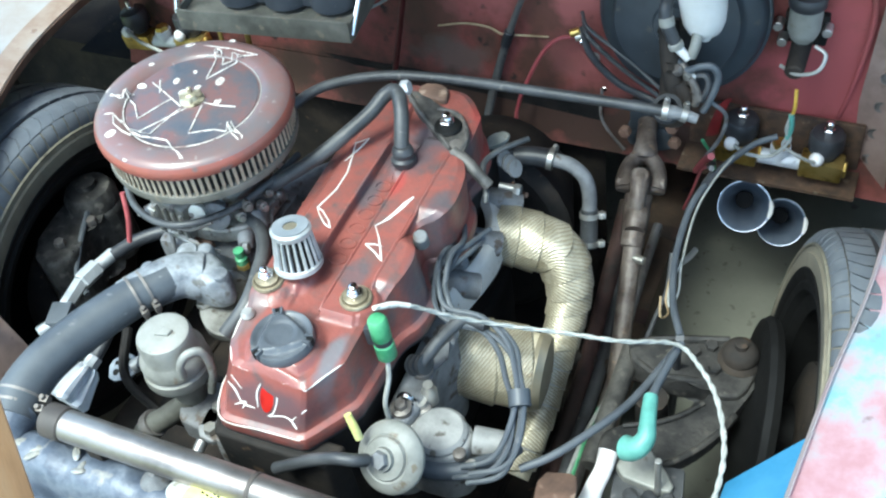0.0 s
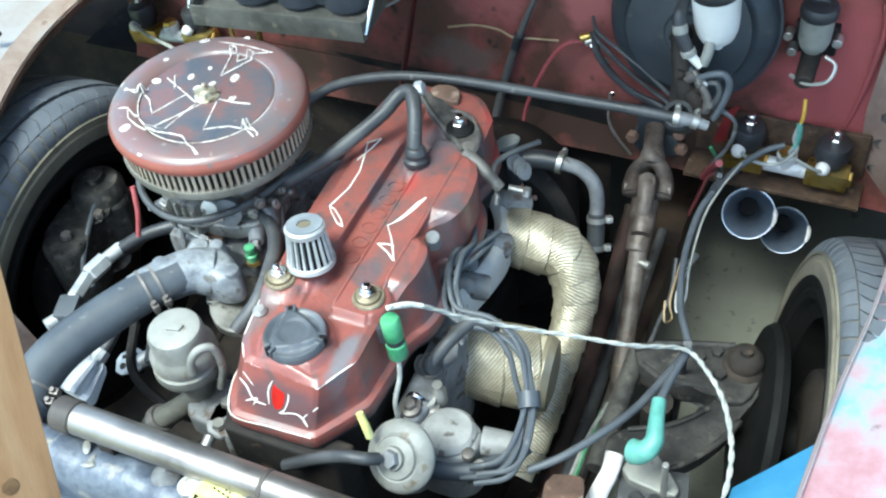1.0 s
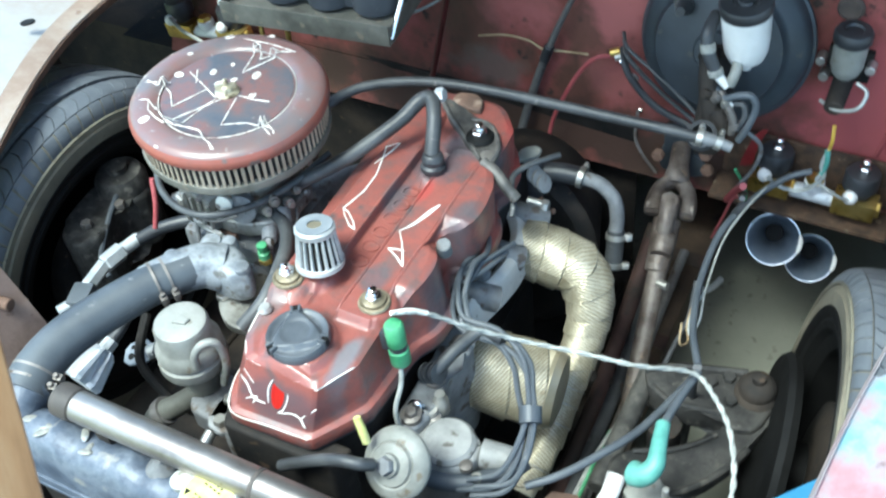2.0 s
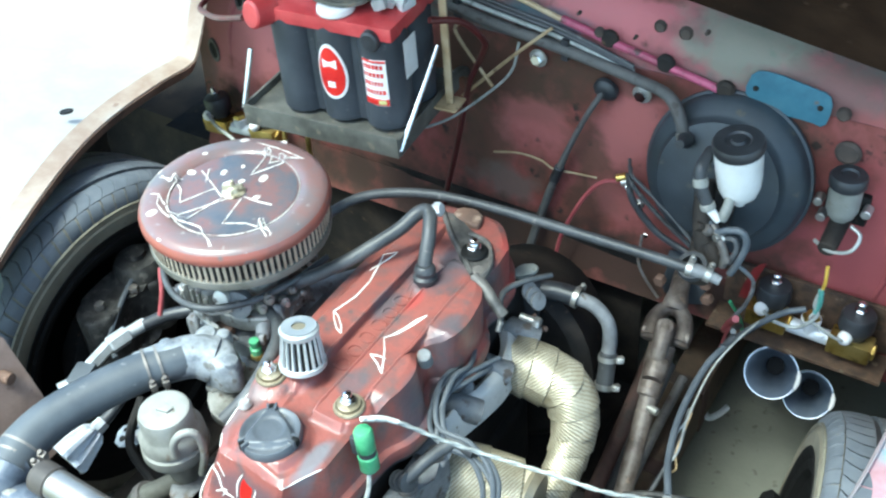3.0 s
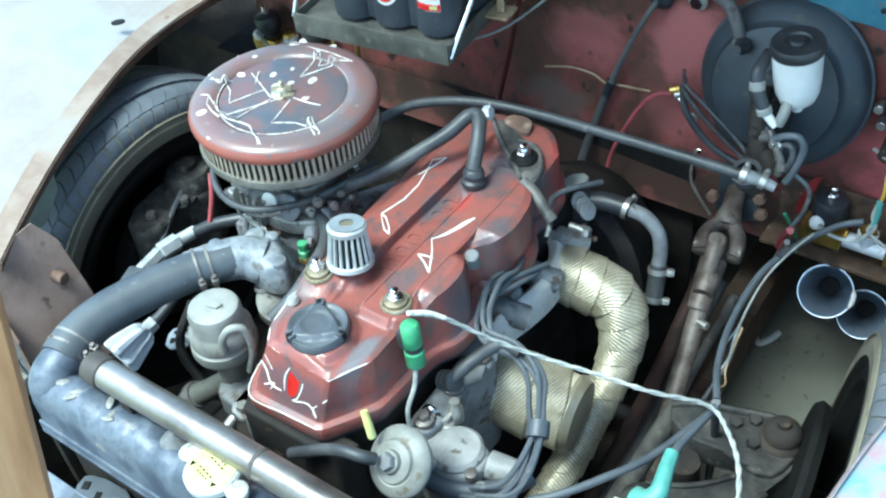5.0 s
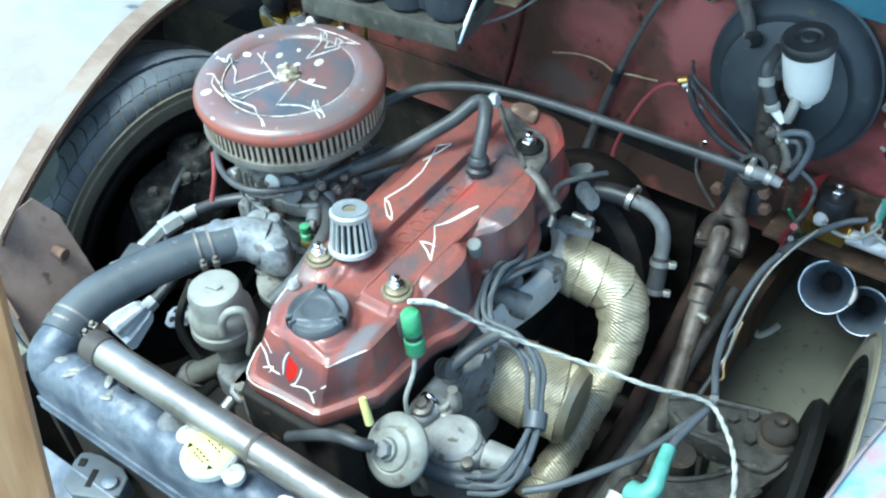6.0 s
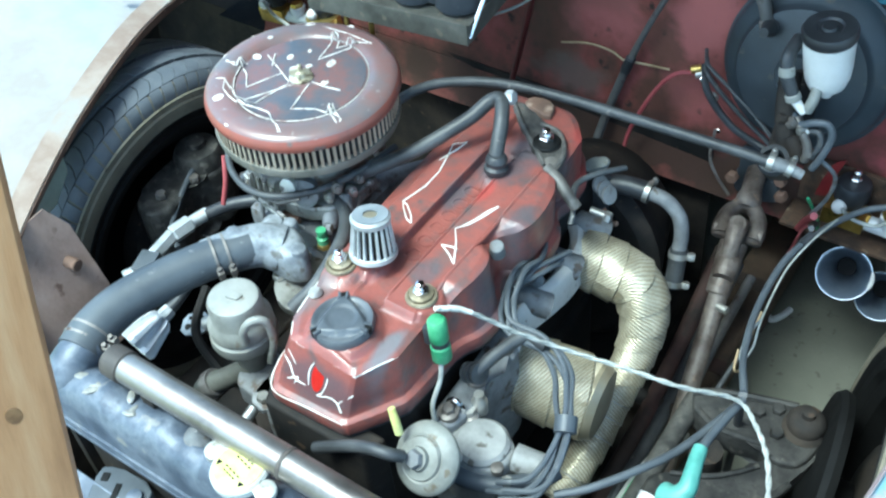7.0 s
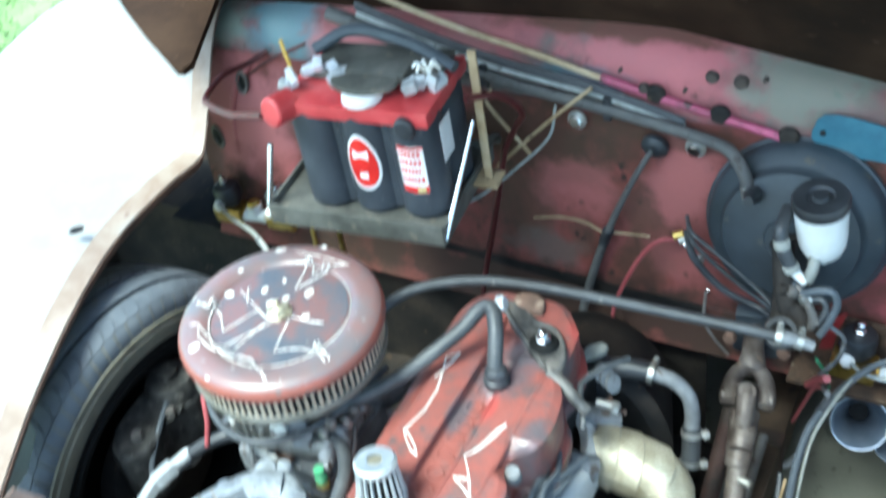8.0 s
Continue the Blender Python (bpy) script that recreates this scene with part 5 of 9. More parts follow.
part("port", bm, PALE_CHROME, box_plug)

# ---- block, sump and gearbox: the dark mass below ----
block = thing("engine_block", "grimy black iron engine block with timing cover", "engine")
bm = bmesh.new()
prism(bm, [(-0.125, -0.13), (-0.005, -0.13), (0.024, -0.08), (0.026, 0.10), (0.020, 0.385), (-0.150, 0.385), (-0.150, 0.0)], 0.30, 0.5385, None, 0.006)
part("head_and_block", bm, DARK, block)
bm = bmesh.new()
prism(bm, [(-0.13, -0.165), (0.02, -0.165), (0.03, -0.13), (-0.145, -0.13)], 0.28, 0.532, None, 0.006)
part("timing_cover", bm, DARK, block)
bm = bmesh.new()
prism(bm, rounded([(0.040, -0.085), (0.070, -0.070), (0.082, -0.030), (0.074, 0.030), (0.085, 0.075), (0.060, 0.10), (0.040, 0.10)], 1), 0.34, 0.505, None, 0.008)
part("head_side", bm, CAST, block)
for x, y, z in ((0.060, -0.050, 0.505), (0.062, 0.010, 0.505), (0.064, 0.070, 0.505)):
    bm = bmesh.new()
    lathe(bm, [(0.013, -0.004), (0.013, 0.006), (0.009, 0.008)], (x, y, z), 18)
    hexnut(bm, (x, y, z + 0.006), 0.008, 0.009)
    part("head_bolt", bm, STEER, block)
bm = bmesh.new()
prism(bm, [(-0.13, -0.12), (0.03, -0.12), (0.03, 0.38), (-0.13, 0.38)], 0.14, 0.30, None, 0.02)
part("oil_pan", bm, DARK, block)
bm = bmesh.new()
rod(bm, (-0.05, 0.40, 0.33), (-0.05, 0.58, 0.30), 0.17, 0.12, 32)
part("bell_housing", bm, DARK, block)
bm = bmesh.new()
lathe(bm, [(0.02, -0.2), (0.075, -0.2), (0.078, -0.195), (0.07, -0.185), (0.078, -0.175), (0.075, -0.168), (0.02, -0.168)], Matrix.Translation((-0.05, 0, 0.30)) @ Matrix.Rotation(radians(-90), 4, "X") @ Matrix.Translation((0, 0, 0)), 36)
part("pulley", bm, DARK, block)


# ==== exhaust side ====
shield = thing("exhaust_manifold", "grey cast exhaust manifold with a curved heat shield", "manifold")
for y in (0.08, 0.16, 0.24, 0.32):
    bm = bmesh.new()
    tube(bm, [(0.030, y, 0.500), (0.050, y, 0.500), (0.070, y + 0.01, 0.490)], 0.018, 14)
    part("runner", bm, CAST, shield)
bm = bmesh.new()
outer_edge = smooth_line([(0.014, 0.332), (0.036, 0.322), (0.054, 0.304), (0.066, 0.275), (0.071, 0.228), (0.066, 0.185), (0.057, 0.143), (0.056, 0.105), (0.060, 0.070)], 5)
inner_edge = smooth_line([(0.008, 0.318), (0.020, 0.306), (0.034, 0.288), (0.044, 0.266), (0.048, 0.232), (0.046, 0.200), (0.040, 0.165), (0.038, 0.128), (0.042, 0.085)], 5)
sheet(bm, [[(a[0] + (c[0] - a[0]) * s, a[1] + (c[1] - a[1]) * s, 0.500 + 0.010 * math.sin(s * math.pi) - 0.020 * max(0, s - 1) * 8) for a, c in zip(inner_edge, outer_edge)] for s in (0.0, 0.2, 0.45, 0.7, 0.9, 1.0, 1.10, 1.2)], 0.003)
part("heat_shield", bm, SHIELD, shield, "pale curved sheet steel heat shield")
bm = bmesh.new()
rod(bm, (0.040, 0.335, 0.515), (0.070, 0.338, 0.512), 0.006)
hexnut(bm, (0.0, 0.0, 0.0), 0.009, 0.01, along((0.062, 0.337, 0.512), (0.08, 0.338, 0.511)))
part("stud", bm, ZINC, shield)


def wrapped(parent, name, points, radius, pitch, ridge=0.0012):
    """A pipe bound in overlapping turns of woven tape."""
    line = smooth_line(points, 16)
    rad = radius if isinstance(radius, (list, tuple)) else [radius, radius]
    total = sum((b - a).length for a, b in zip(line, line[1:]))
    pipe = part(name, tube(bmesh.new(), points, [r - 0.002 for r in rad], 20, 8), WRAP, parent)
    turns = int(total / pitch)
    # evenly spaced stations
    marks, acc = [0.0], 0.0
    for a, b in zip(line, line[1:]):
        acc += (b - a).length
        marks.append(acc)

    def at(s):
        s = min(max(s, 0), total - 1e-6)
        k = next(i for i in range(len(marks) - 1) if marks[i + 1] >= s)
        u = (s - marks[k]) / max(marks[k + 1] - marks[k], 1e-9)
        d = (line[k + 1] - line[k]).normalized()
        ru = s / total * (len(rad) - 1)
        j = min(int(ru), len(rad) - 2)
        return line[k].lerp(line[k + 1], u), d, rad[j] + (rad[j + 1] - rad[j]) * (ru - j)

    up = Vector((0.2, 0.3, 0.9))
    for i in range(turns):
        bm = bmesh.new()
        lay = bm.loops.layers.uv.new("run")
        rings = []
        for f, lift in ((-0.15, -0.0015), (0.0, 0.0), (0.5, ridge * 0.4), (1.0, ridge), (1.06, -0.001)):
            ring = []
            for j in range(29):
                a = 2 * math.pi * j / 28
                s = (i + f + 0.35 * math.cos(a)) * pitch
                c, d, r = at(s)
                side = d.cross(up).normalized()
                over = side.cross(d).normalized()
                wob = 1 + 0.02 * math.sin(5 * a + i * 1.7)
                v = bm.verts.new(c + (side * math.cos(a) + over * math.sin(a)) * (r + lift) * wob)
                ring.append((v, ((i + f) * pitch, a * r)))
            rings.append(ring)
        for low, high in zip(rings, rings[1:]):
            for j in range(28):
                corners = (low[j], low[j + 1], high[j + 1], high[j])
                face = bm.faces.new([v for v, uv in corners])
                for loop, (v, uv) in zip(face.loops, corners):
                    loop[lay].uv = uv
        part("tape_turn", bm, WRAP_WEAVE, pipe)
    return pipe


down = thing("wrapped_exhaust_pipe", "exhaust downpipe bound in tan woven heat wrap", "exhaust pipe")
wrapped(down, "bend", [(0.050, 0.290, 0.470), (0.100, 0.292, 0.463), (0.140, 0.292, 0.450), (0.161, 0.274, 0.417), (0.165, 0.246, 0.374), (0.163, 0.205, 0.340), (0.160, 0.165, 0.312), (0.159, 0.112, 0.284), (0.150, 0.045, 0.250)],
        [0.042, 0.042, 0.037, 0.031, 0.027, 0.026, 0.025, 0.0245, 0.0245], 0.030, 0.0022)
collector = thing("wrapped_collector", "short fat exhaust collector in tan heat wrap", "exhaust pipe")
wrapped(collector, "drum", [(0.012, 0.100, 0.412), (0.062, 0.108, 0.412), (0.115, 0.114, 0.410), (0.168, 0.120, 0.406)], [0.048, 0.054, 0.056, 0.053], 0.048, 0.0030)
bm = bmesh.new()
lathe(bm, [(0.053, -0.004), (0.054, 0.002), (0.048, 0.012), (0.030, 0.016), (0.004, 0.017)], along((0.168, 0.120, 0.406), (0.21, 0.125, 0.403)), 32)
part("end_fold", bm, WRAP_WEAVE, collector)
tie = thing("wrap_tie", "thin steel tie wire round the wrapped pipe", "wire tie", group="wire ties")
bm = bmesh.new()
tube(bm, [(0.0272 * math.cos(a), 0.0272 * math.sin(a), 0) for a in [2 * math.pi * i / 28 for i in range(29)]], 0.0012, 6, 1, False)
part("wire", bm, ZINC, tie)
tie.matrix_world = along((0.160, 0.165, 0.312), (0.1595, 0.140, 0.298))
for q, w in (((0.161, 0.186, 0.326), (0.160, 0.165, 0.312)), ((0.1595, 0.138, 0.298), (0.159, 0.112, 0.284)), ((0.154, 0.080, 0.268), (0.150, 0.045, 0.250))):
    copy_thing(tie, along(q, w))

# heater hose and steel pipe
heater = thing("heater_hose", "black heater hose clamped to a bent steel pipe", "hose")
bm = bmesh.new()
tube(bm, [(-0.010, 0.395, 0.490), (0.020, 0.405, 0.500), (0.055, 0.415, 0.505), (0.090, 0.420, 0.503)], 0.0150, 16)
part("hose", bm, BLACK, heater)
bm = bmesh.new()
tube(bm, [(0.092, 0.420, 0.503), (0.118, 0.421, 0.497), (0.140, 0.418, 0.478), (0.148, 0.412, 0.450), (0.150, 0.402, 0.428)], 0.0108, 16)
part("steel_pipe", bm, CAST, heater)
bm = bmesh.new()
tube(bm, [(0.150, 0.404, 0.432), (0.153, 0.392, 0.405), (0.156, 0.378, 0.378)], 0.0130, 16)
part("lower_hose", bm, HOSE, heater)
clamp(heater, (0.088, 0.420, 0.503), (0.11, 0.421, 0.50), 0.0155, ZINC)
clamp(heater, (0.151, 0.400, 0.424), (0.153, 0.392, 0.405), 0.0134, ZINC)
clamp(heater, (0.155, 0.381, 0.384), (0.156, 0.376, 0.374), 0.0134, ZINC)
# ignition coil-like fitting behind the engine
fitting = thing("heater_valve", "dusty black heater valve with a grey tongue behind the engine", "valve", (0.016, 0.400, 0.50))
bm = bmesh.new()
lathe(bm, [(0.018, -0.05), (0.020, 0.0), (0.020, 0.020), (0.012, 0.026)], None, 20)
part("body", bm, BLACK, fitting)
bm = bmesh.new()
prism(bm, rounded([(-0.024, -0.004), (-0.014, -0.016), (0.010, 0.006), (0.010, 0.020), (-0.004, 0.022)], 2), 0.040, 0.050, pose(0, 0, 0, 14, 8, 0), 0.004)
part("tongue", bm, CAN_GREY, fitting)
for k in range(3):
    bm = bmesh.new()
    lathe(bm, [(0.006, -0.003), (0.0135, -0.002), (0.0135, 0.002), (0.006, 0.003)], Matrix.Translation((0.018 + 0.009 * k, -0.026 - 0.003 * k, 0.030 - 0.004 * k)) @ pose(0, 0, 0, 20, 62, 10), 20)
    part("boot_rib", bm, CAST, fitting)
bm = bmesh.new()
tube(bm, [(0.030, -0.045, 0.0), (0.044, -0.050, -0.010), (0.060, -0.052, -0.006)], [0.009, 0.006, 0.004], 10)
part("brass_cock", bm, RUST, fitting)

# ---- distributor, vacuum capsule and leads ----
dist = thing("distributor", "grey cast distributor with black plug leads", "distributor", (0.105, -0.050, 0.0))
bm = bmesh.new()
prism(bm, rounded([(-0.040, -0.034), (-0.016, -0.046), (0.028, -0.044), (0.050, -0.026), (0.050, 0.012), (0.024, 0.030), (-0.020, 0.030), (-0.042, 0.010)], 1), 0.40, 0.490, None, 0.010, 0.004)
housing = part("housing", bm, CAST_DUST, dist)
bm = bmesh.new()
lathe(bm, [(0.034, 0.486), (0.034, 0.493), (0.029, 0.498), (0.012, 0.4995), (0.002, 0.4995)], (0.006, -0.006, 0), 28)
part("raised_pad", bm, CAST_DUST, housing)
for x, y in ((-0.022, -0.034), (0.040, -0.026), (-0.024, 0.018)):
    bm = bmesh.new()
    lathe(bm, [(0.008, 0.486), (0.008, 0.494), (0.005, 0.4955)], (x, y, 0), 12)
    part("corner_screw", bm, STEER, housing)
bm = bmesh.new()
tube(bm, [(0.046, 0.004, 0.478), (0.068, 0.008, 0.478), (0.090, 0.012, 0.476)], [0.018, 0.0165, 0.016], 16)
part("cap_tower", bm, CAST_DUST, dist)
for x, y, z, r in ((-0.030, 0.020, 0.470, 0.013), (-0.024, 0.036, 0.485, 0.010), (0.055, -0.03, 0.45, 0.010)):
    bm = bmesh.new()
    lathe(bm, [(r, 0), (r, 0.020), (r * 0.7, 0.024), (r * 0.65, 0.034)], (x, y, z), 16)
    part("screw_post", bm, ZINC, dist)
bm = bmesh.new()
tube(bm, [(-0.045, -0.036, 0.470), (0.000, -0.046, 0.470), (0.040, -0.036, 0.470), (0.075, -0.012, 0.470), (0.095, 0.018, 0.475)], 0.0125, 12)
part("lower_tube", bm, RADHOSE, dist)
capsule = thing("vacuum_capsule", "round grey vacuum capsule with a rubber hose", "vacuum capsule", along((0.092, -0.133, 0.545), (0.084, -0.177, 0.592)))
bm = bmesh.new()
lathe(bm, [(0.030, -0.014), (0.036, -0.010), (0.0415, -0.003), (0.0425, 0.001), (0.0415, 0.004), (0.036, 0.009), (0.028, 0.013), (0.026, 0.0125), (0.024, 0.016), (0.014, 0.0185), (0.013, 0.024), (0.004, 0.025)], None, 44)
part("shell", bm, CAN_GREY, capsule)
bm = bmesh.new()
hexnut(bm, (0, 0, 0.018), 0.011, 0.014)
part("nose", bm, CAST, capsule)
bm = bmesh.new()
rod(bm, (0, 0, -0.014), (0, 0, -0.06), 0.010)
part("stem", bm, ZINC, capsule)
bm = bmesh.new()
tube(bm, [(0.058, -0.136, 0.572), (0.054, -0.134, 0.588), (0.047, -0.130, 0.604)], [0.0052, 0.0052, 0.0045], 10)
yellow = solid("yellow_cap", bm, YELLOW, "bright yellow rubber cap on a vacuum port", "cap")
vac_hose = thing("vacuum_hose", "grey rubber hose from the vacuum capsule to the engine", "hose")
bm = bmesh.new()
tube(bm, [(0.078, -0.158, 0.570), (0.068, -0.168, 0.580), (0.044, -0.172, 0.578), (0.006, -0.172, 0.552), (-0.040, -0.178, 0.520)], 0.0074, 12)
part("hose", bm, HOSE, vac_hose)

leads = thing("plug_leads", "bundle of grey rubber spark plug leads", "cables")
random.seed(3)
BUNCH = [(0.083, 0.066, 0.556), (0.127, 0.062, 0.560), (0.164, 0.041, 0.556), (0.187, 0.011, 0.550), (0.203, -0.018, 0.536), (0.203, -0.056, 0.512), (0.188, -0.081, 0.492), (0.153, -0.095, 0.478)]
PLUGS = ((0.050, 0.180, 0.540), (0.036, 0.194, 0.540), (0.036, 0.212, 0.538), (0.034, 0.230, 0.538))
for i, q in enumerate(PLUGS):
    bm = bmesh.new()
    dx, dz = 0.0085 * math.cos(i * 1.7 + 0.4), 0.0085 * math.sin(i * 1.7 + 0.4)
    pts = [(x + dx * (1 + 0.7 * math.sin(k * 1.3 + i * 2)), y + dz * 0.8, z + dz) for k, (x, y, z) in enumerate(BUNCH)][::-1]
    tube(bm, pts + [(0.062 + dx, 0.084 + dz, 0.566 + dz), (0.050 + dx, 0.116 + 0.006 * i, 0.570 + 0.004 * i), (0.050 + dx, 0.146 + 0.010 * i, 0.570), (q[0] + 0.004, q[1] - 0.010, q[2] + 0.018), q], 0.0036, 8)
    part("lead", bm, RADHOSE, leads)
for a, m, c in (((0.046, 0.128, 0.572), (0.062, 0.172, 0.566), (0.074, 0.220, 0.552)), ((0.050, 0.116, 0.568), (0.066, 0.160, 0.562), (0.070, 0.205, 0.548))):
    bm = bmesh.new()
    tube(bm, [a, m, c], 0.0036, 8)
    part("lead", bm, RADHOSE, leads)
bm = bmesh.new()
tube(bm, [(0.064, 0.236, 0.582), (0.060, 0.250, 0.592), (0.048, 0.272, 0.604), (0.046, 0.290, 0.606), (0.058, 0.315, 0.606), (0.084, 0.350, 0.602)], 0.0042, 8)
part("lead", bm, HOSE, leads)
for x, y in ((0.030, 0.196), (0.030, 0.214), (0.028, 0.232), (0.046, 0.180)):
    bm = bmesh.new()
    tube(bm, [(x - 0.012, y + 0.008, 0.500), (x, y, 0.518), (x + 0.006, y - 0.006, 0.534)], [0.0075, 0.0085, 0.0065], 14, 10, True, 6, 0.0014)
    part("plug_boot", bm, CAST, leads)
bm = bmesh.new()
tube(bm, [(0.050, 0.006, 0.520), (0.066, 0.004, 0.532), (0.080, 0.030, 0.548), (0.100, 0.066, 0.556), (0.132, 0.062, 0.558)], 0.0085, 12)
part("corrugated_sleeve", bm, HOSE, leads)
bm = bmesh.new()
tube(bm, [(0.196, -0.004, 0.545), (0.203, -0.020, 0.537)], 0.0135, 12, 1, False)
part("lead_clip", bm, RADHOSE, leads)
for k in range(3):
    bm = bmesh.new()
    lathe(bm, [(0.007, -0.002), (0.0135, -0.0015), (0.0135, 0.0015), (0.007, 0.002)], along((0.054 + 0.009 * k, 0.005 - 0.001 * k, 0.522 + 0.006 * k), (0.085, 0.0, 0.540)), 18)
    part("boot_fin", bm, HOSE, leads)
hook = thing("lifting_eye", "bright steel hook ring near the distributor", "bracket", (0.062, -0.040, 0.50))
bm = bmesh.new()
tube(bm, [(0.011 * math.cos(a), 0.003, 0.019 * math.sin(a)) for a in [2 * math.pi * i / 20 for i in range(21)]], 0.004, 8, 1, False)
part("ring", bm, CHROME, hook)

# green connector on the cover with the pale cable
conn = thing("green_connector", "bright green plastic connector with black clip at the cover", "connector", Matrix.Translation((0.050, -0.036, 0.590)) @ pose(0, 0, 0, -4, -5, 0) @ Matrix.Diagonal((0.86, 0.86, 0.78, 1)))
bm = bmesh.new()
lathe(bm, [(0.011, 0.0), (0.014, 0.004), (0.014, 0.030), (0.0115, 0.033)], None, 20)
part("lower_half", bm, GREEN, conn)
bm = bmesh.new()
lathe(bm, [(0.012, 0.040), (0.0135, 0.043), (0.0135, 0.078), (0.011, 0.082), (0.006, 0.0825)], None, 20)
part("upper_half", bm, GREEN, conn)
bm = bmesh.new()
lathe(bm, [(0.0125, 0.032), (0.0125, 0.042)], None, 20)
box(bm, (0.012, 0.014, 0.034), (-0.016, 0.0, 0.045), 0.003)
part("clip", bm, BLACK, conn)
bm = bmesh.new()
tube(bm, [(0, -0.002, 0.002), (0.002, -0.014, -0.030), (-0.004, -0.03, -0.07), (-0.006, -0.03, -0.12)], 0.0035, 8)
part("tail_wire", bm, PALE_WIRE, conn)

pale = thing("pale_cable", "pale grey twisted cable looped across the bay", "cable")
path = [(0.044, -0.028, 0.668), (0.066, 0.002, 0.645), (0.105, 0.035, 0.600), (0.160, 0.066, 0.566), (0.225, 0.082, 0.558), (0.290, 0.092, 0.556), (0.345, 0.128, 0.528), (0.378, 0.110, 0.522),
        (0.408, 0.072, 0.520), (0.430, 0.015, 0.515), (0.434, -0.040, 0.505), (0.425, -0.100, 0.480)]
for k in range(2):
    bm = bmesh.new()
    line = smooth_line(path, 10)
    tube(bm, [p + Vector((0.0016 * math.cos(i * 0.9 + k * math.pi), 0, 0.0016 * math.sin(i * 0.9 + k * math.pi))) for i, p in enumerate(line)], 0.0021, 7, 1, False)
    part("strand", bm, PALE_WIRE, pale)
bm = bmesh.new()
tube(bm, [(0.043, -0.030, 0.669), (0.056, -0.010, 0.658), (0.068, 0.004, 0.643)], 0.0030, 8)
part("bare_end", bm, CREAM, pale)
battery_lead = thing("blue_grey_lead", "blue-grey thick cable with a teal spark plug boot", "cable")
bm = bmesh.new()
tube(bm, [(0.385, 0.556, 0.500), (0.358, 0.545, 0.490), (0.332, 0.505, 0.487), (0.310, 0.443, 0.490), (0.300, 0.386, 0.490), (0.304, 0.296, 0.492), (0.320, 0.219, 0.496), (0.345, 0.158, 0.505)], 0.0048, 10)
part("lead", bm, RADHOSE, battery_lead)
bm = bmesh.new()
tube(bm, [(0.345, 0.155, 0.505), (0.338, 0.180, 0.45), (0.335, 0.20, 0.36), (0.33, 0.21, 0.25)], 0.0055, 10)
part("tail", bm, BLACK, battery_lead)
bm = bmesh.new()
tube(bm, [(0.349, 0.146, 0.508), (0.342, 0.105, 0.510), (0.338, 0.072, 0.512), (0.337, 0.050, 0.514)], 0.0052, 10)
part("coil_lead", bm, RADHOSE, battery_lead)
bm = bmesh.new()
tube(bm, [(0.336, 0.056, 0.514), (0.3395, 0.034, 0.512), (0.3425, 0.018, 0.509), (0.344, 0.006, 0.504), (0.339, -0.003, 0.497), (0.331, -0.005, 0.490), (0.323, -0.003, 0.485)], [0.0085, 0.0092, 0.0100, 0.0112, 0.0128, 0.0142, 0.0152], 20)
part("boot", bm, TEAL, battery_lead, "teal rubber right-angle boot")
bm = bmesh.new()
tube(bm, [(0.346, 0.150, 0.495), (0.313, 0.057, 0.492), (0.278, -0.001, 0.490), (0.245, -0.042, 0.485), (0.215, -0.065, 0.478)], 0.0052, 10)
part("branch", bm, RADHOSE, battery_lead)
bm = bmesh.new()
tube(bm, [(0.312, 0.460, 0.505), (0.302, 0.500, 0.47), (0.300, 0.540, 0.44), (0.29, 0.580, 0.40)], 0.0042, 8)
part("side_wire", bm, HOSE, battery_lead)

bm = bmesh.new()
tube(bm, [(0.335, 0.500, 0.500), (0.318, 0.444, 0.494), (0.308, 0.385, 0.486), (0.312, 0.300, 0.478), (0.318, 0.262, 0.462), (0.312, 0.240, 0.455), (0.306, 0.262, 0.468), (0.312, 0.300, 0.480)], 0.0016, 6)
part("thin_wire", bm, PALE_WIRE, battery_lead)
bm = bmesh.new()
tube(bm, [(0.315, 0.462, 0.491), (0.309, 0.438, 0.490)], 0.0072, 10, 1, False)
part("tape_joint", bm, BLACK, battery_lead)
# pipes along the chassis rail
low_lines = thing("chassis_lines", "dark rubber and steel lines along the chassis rail", "pipes")
for k, (r, mat) in enumerate(((0.014, RUST_BROWN), (0.011, HOSE), (0.008, STEER))):
    bm = bmesh.new()
    tube(bm, [(0.165 + 0.026 * k, 0.56, 0.30 - 0.02 * k), (0.170 + 0.024 * k, 0.42, 0.235), (0.178 + 0.022 * k, 0.28, 0.200), (0.182 + 0.020 * k, 0.12, 0.185), (0.185 + 0.02 * k, -0.06, 0.18)], r, 12)
    part("line", bm, mat, low_lines)
# ---- steering shaft ----
shaft = thing("steering_shaft", "rusty brown steering shaft with a universal joint", "steering shaft")
bm = bmesh.new()
rod(bm, (0.178, 0.625, 0.435), (0.194, 0.545, 0.420), 0.0155, 0.0155)
part("upper_shaft", bm, SHAFT_RUST, shaft)
bm = bmesh.new()
rod(bm, (0.206, 0.470, 0.395), (0.240, 0.200, 0.150), 0.0145, 0.0145)
part("lower_shaft", bm, SHAFT_RUST, shaft)
bm = bmesh.new()
rod(bm, (0.203, 0.485, 0.402), (0.2105, 0.42, 0.350), 0.021, 0.018)
part("sleeve", bm, SHAFT_RUST, shaft)
yoke = along((0.194, 0.545, 0.421), (0.206, 0.468, 0.394))
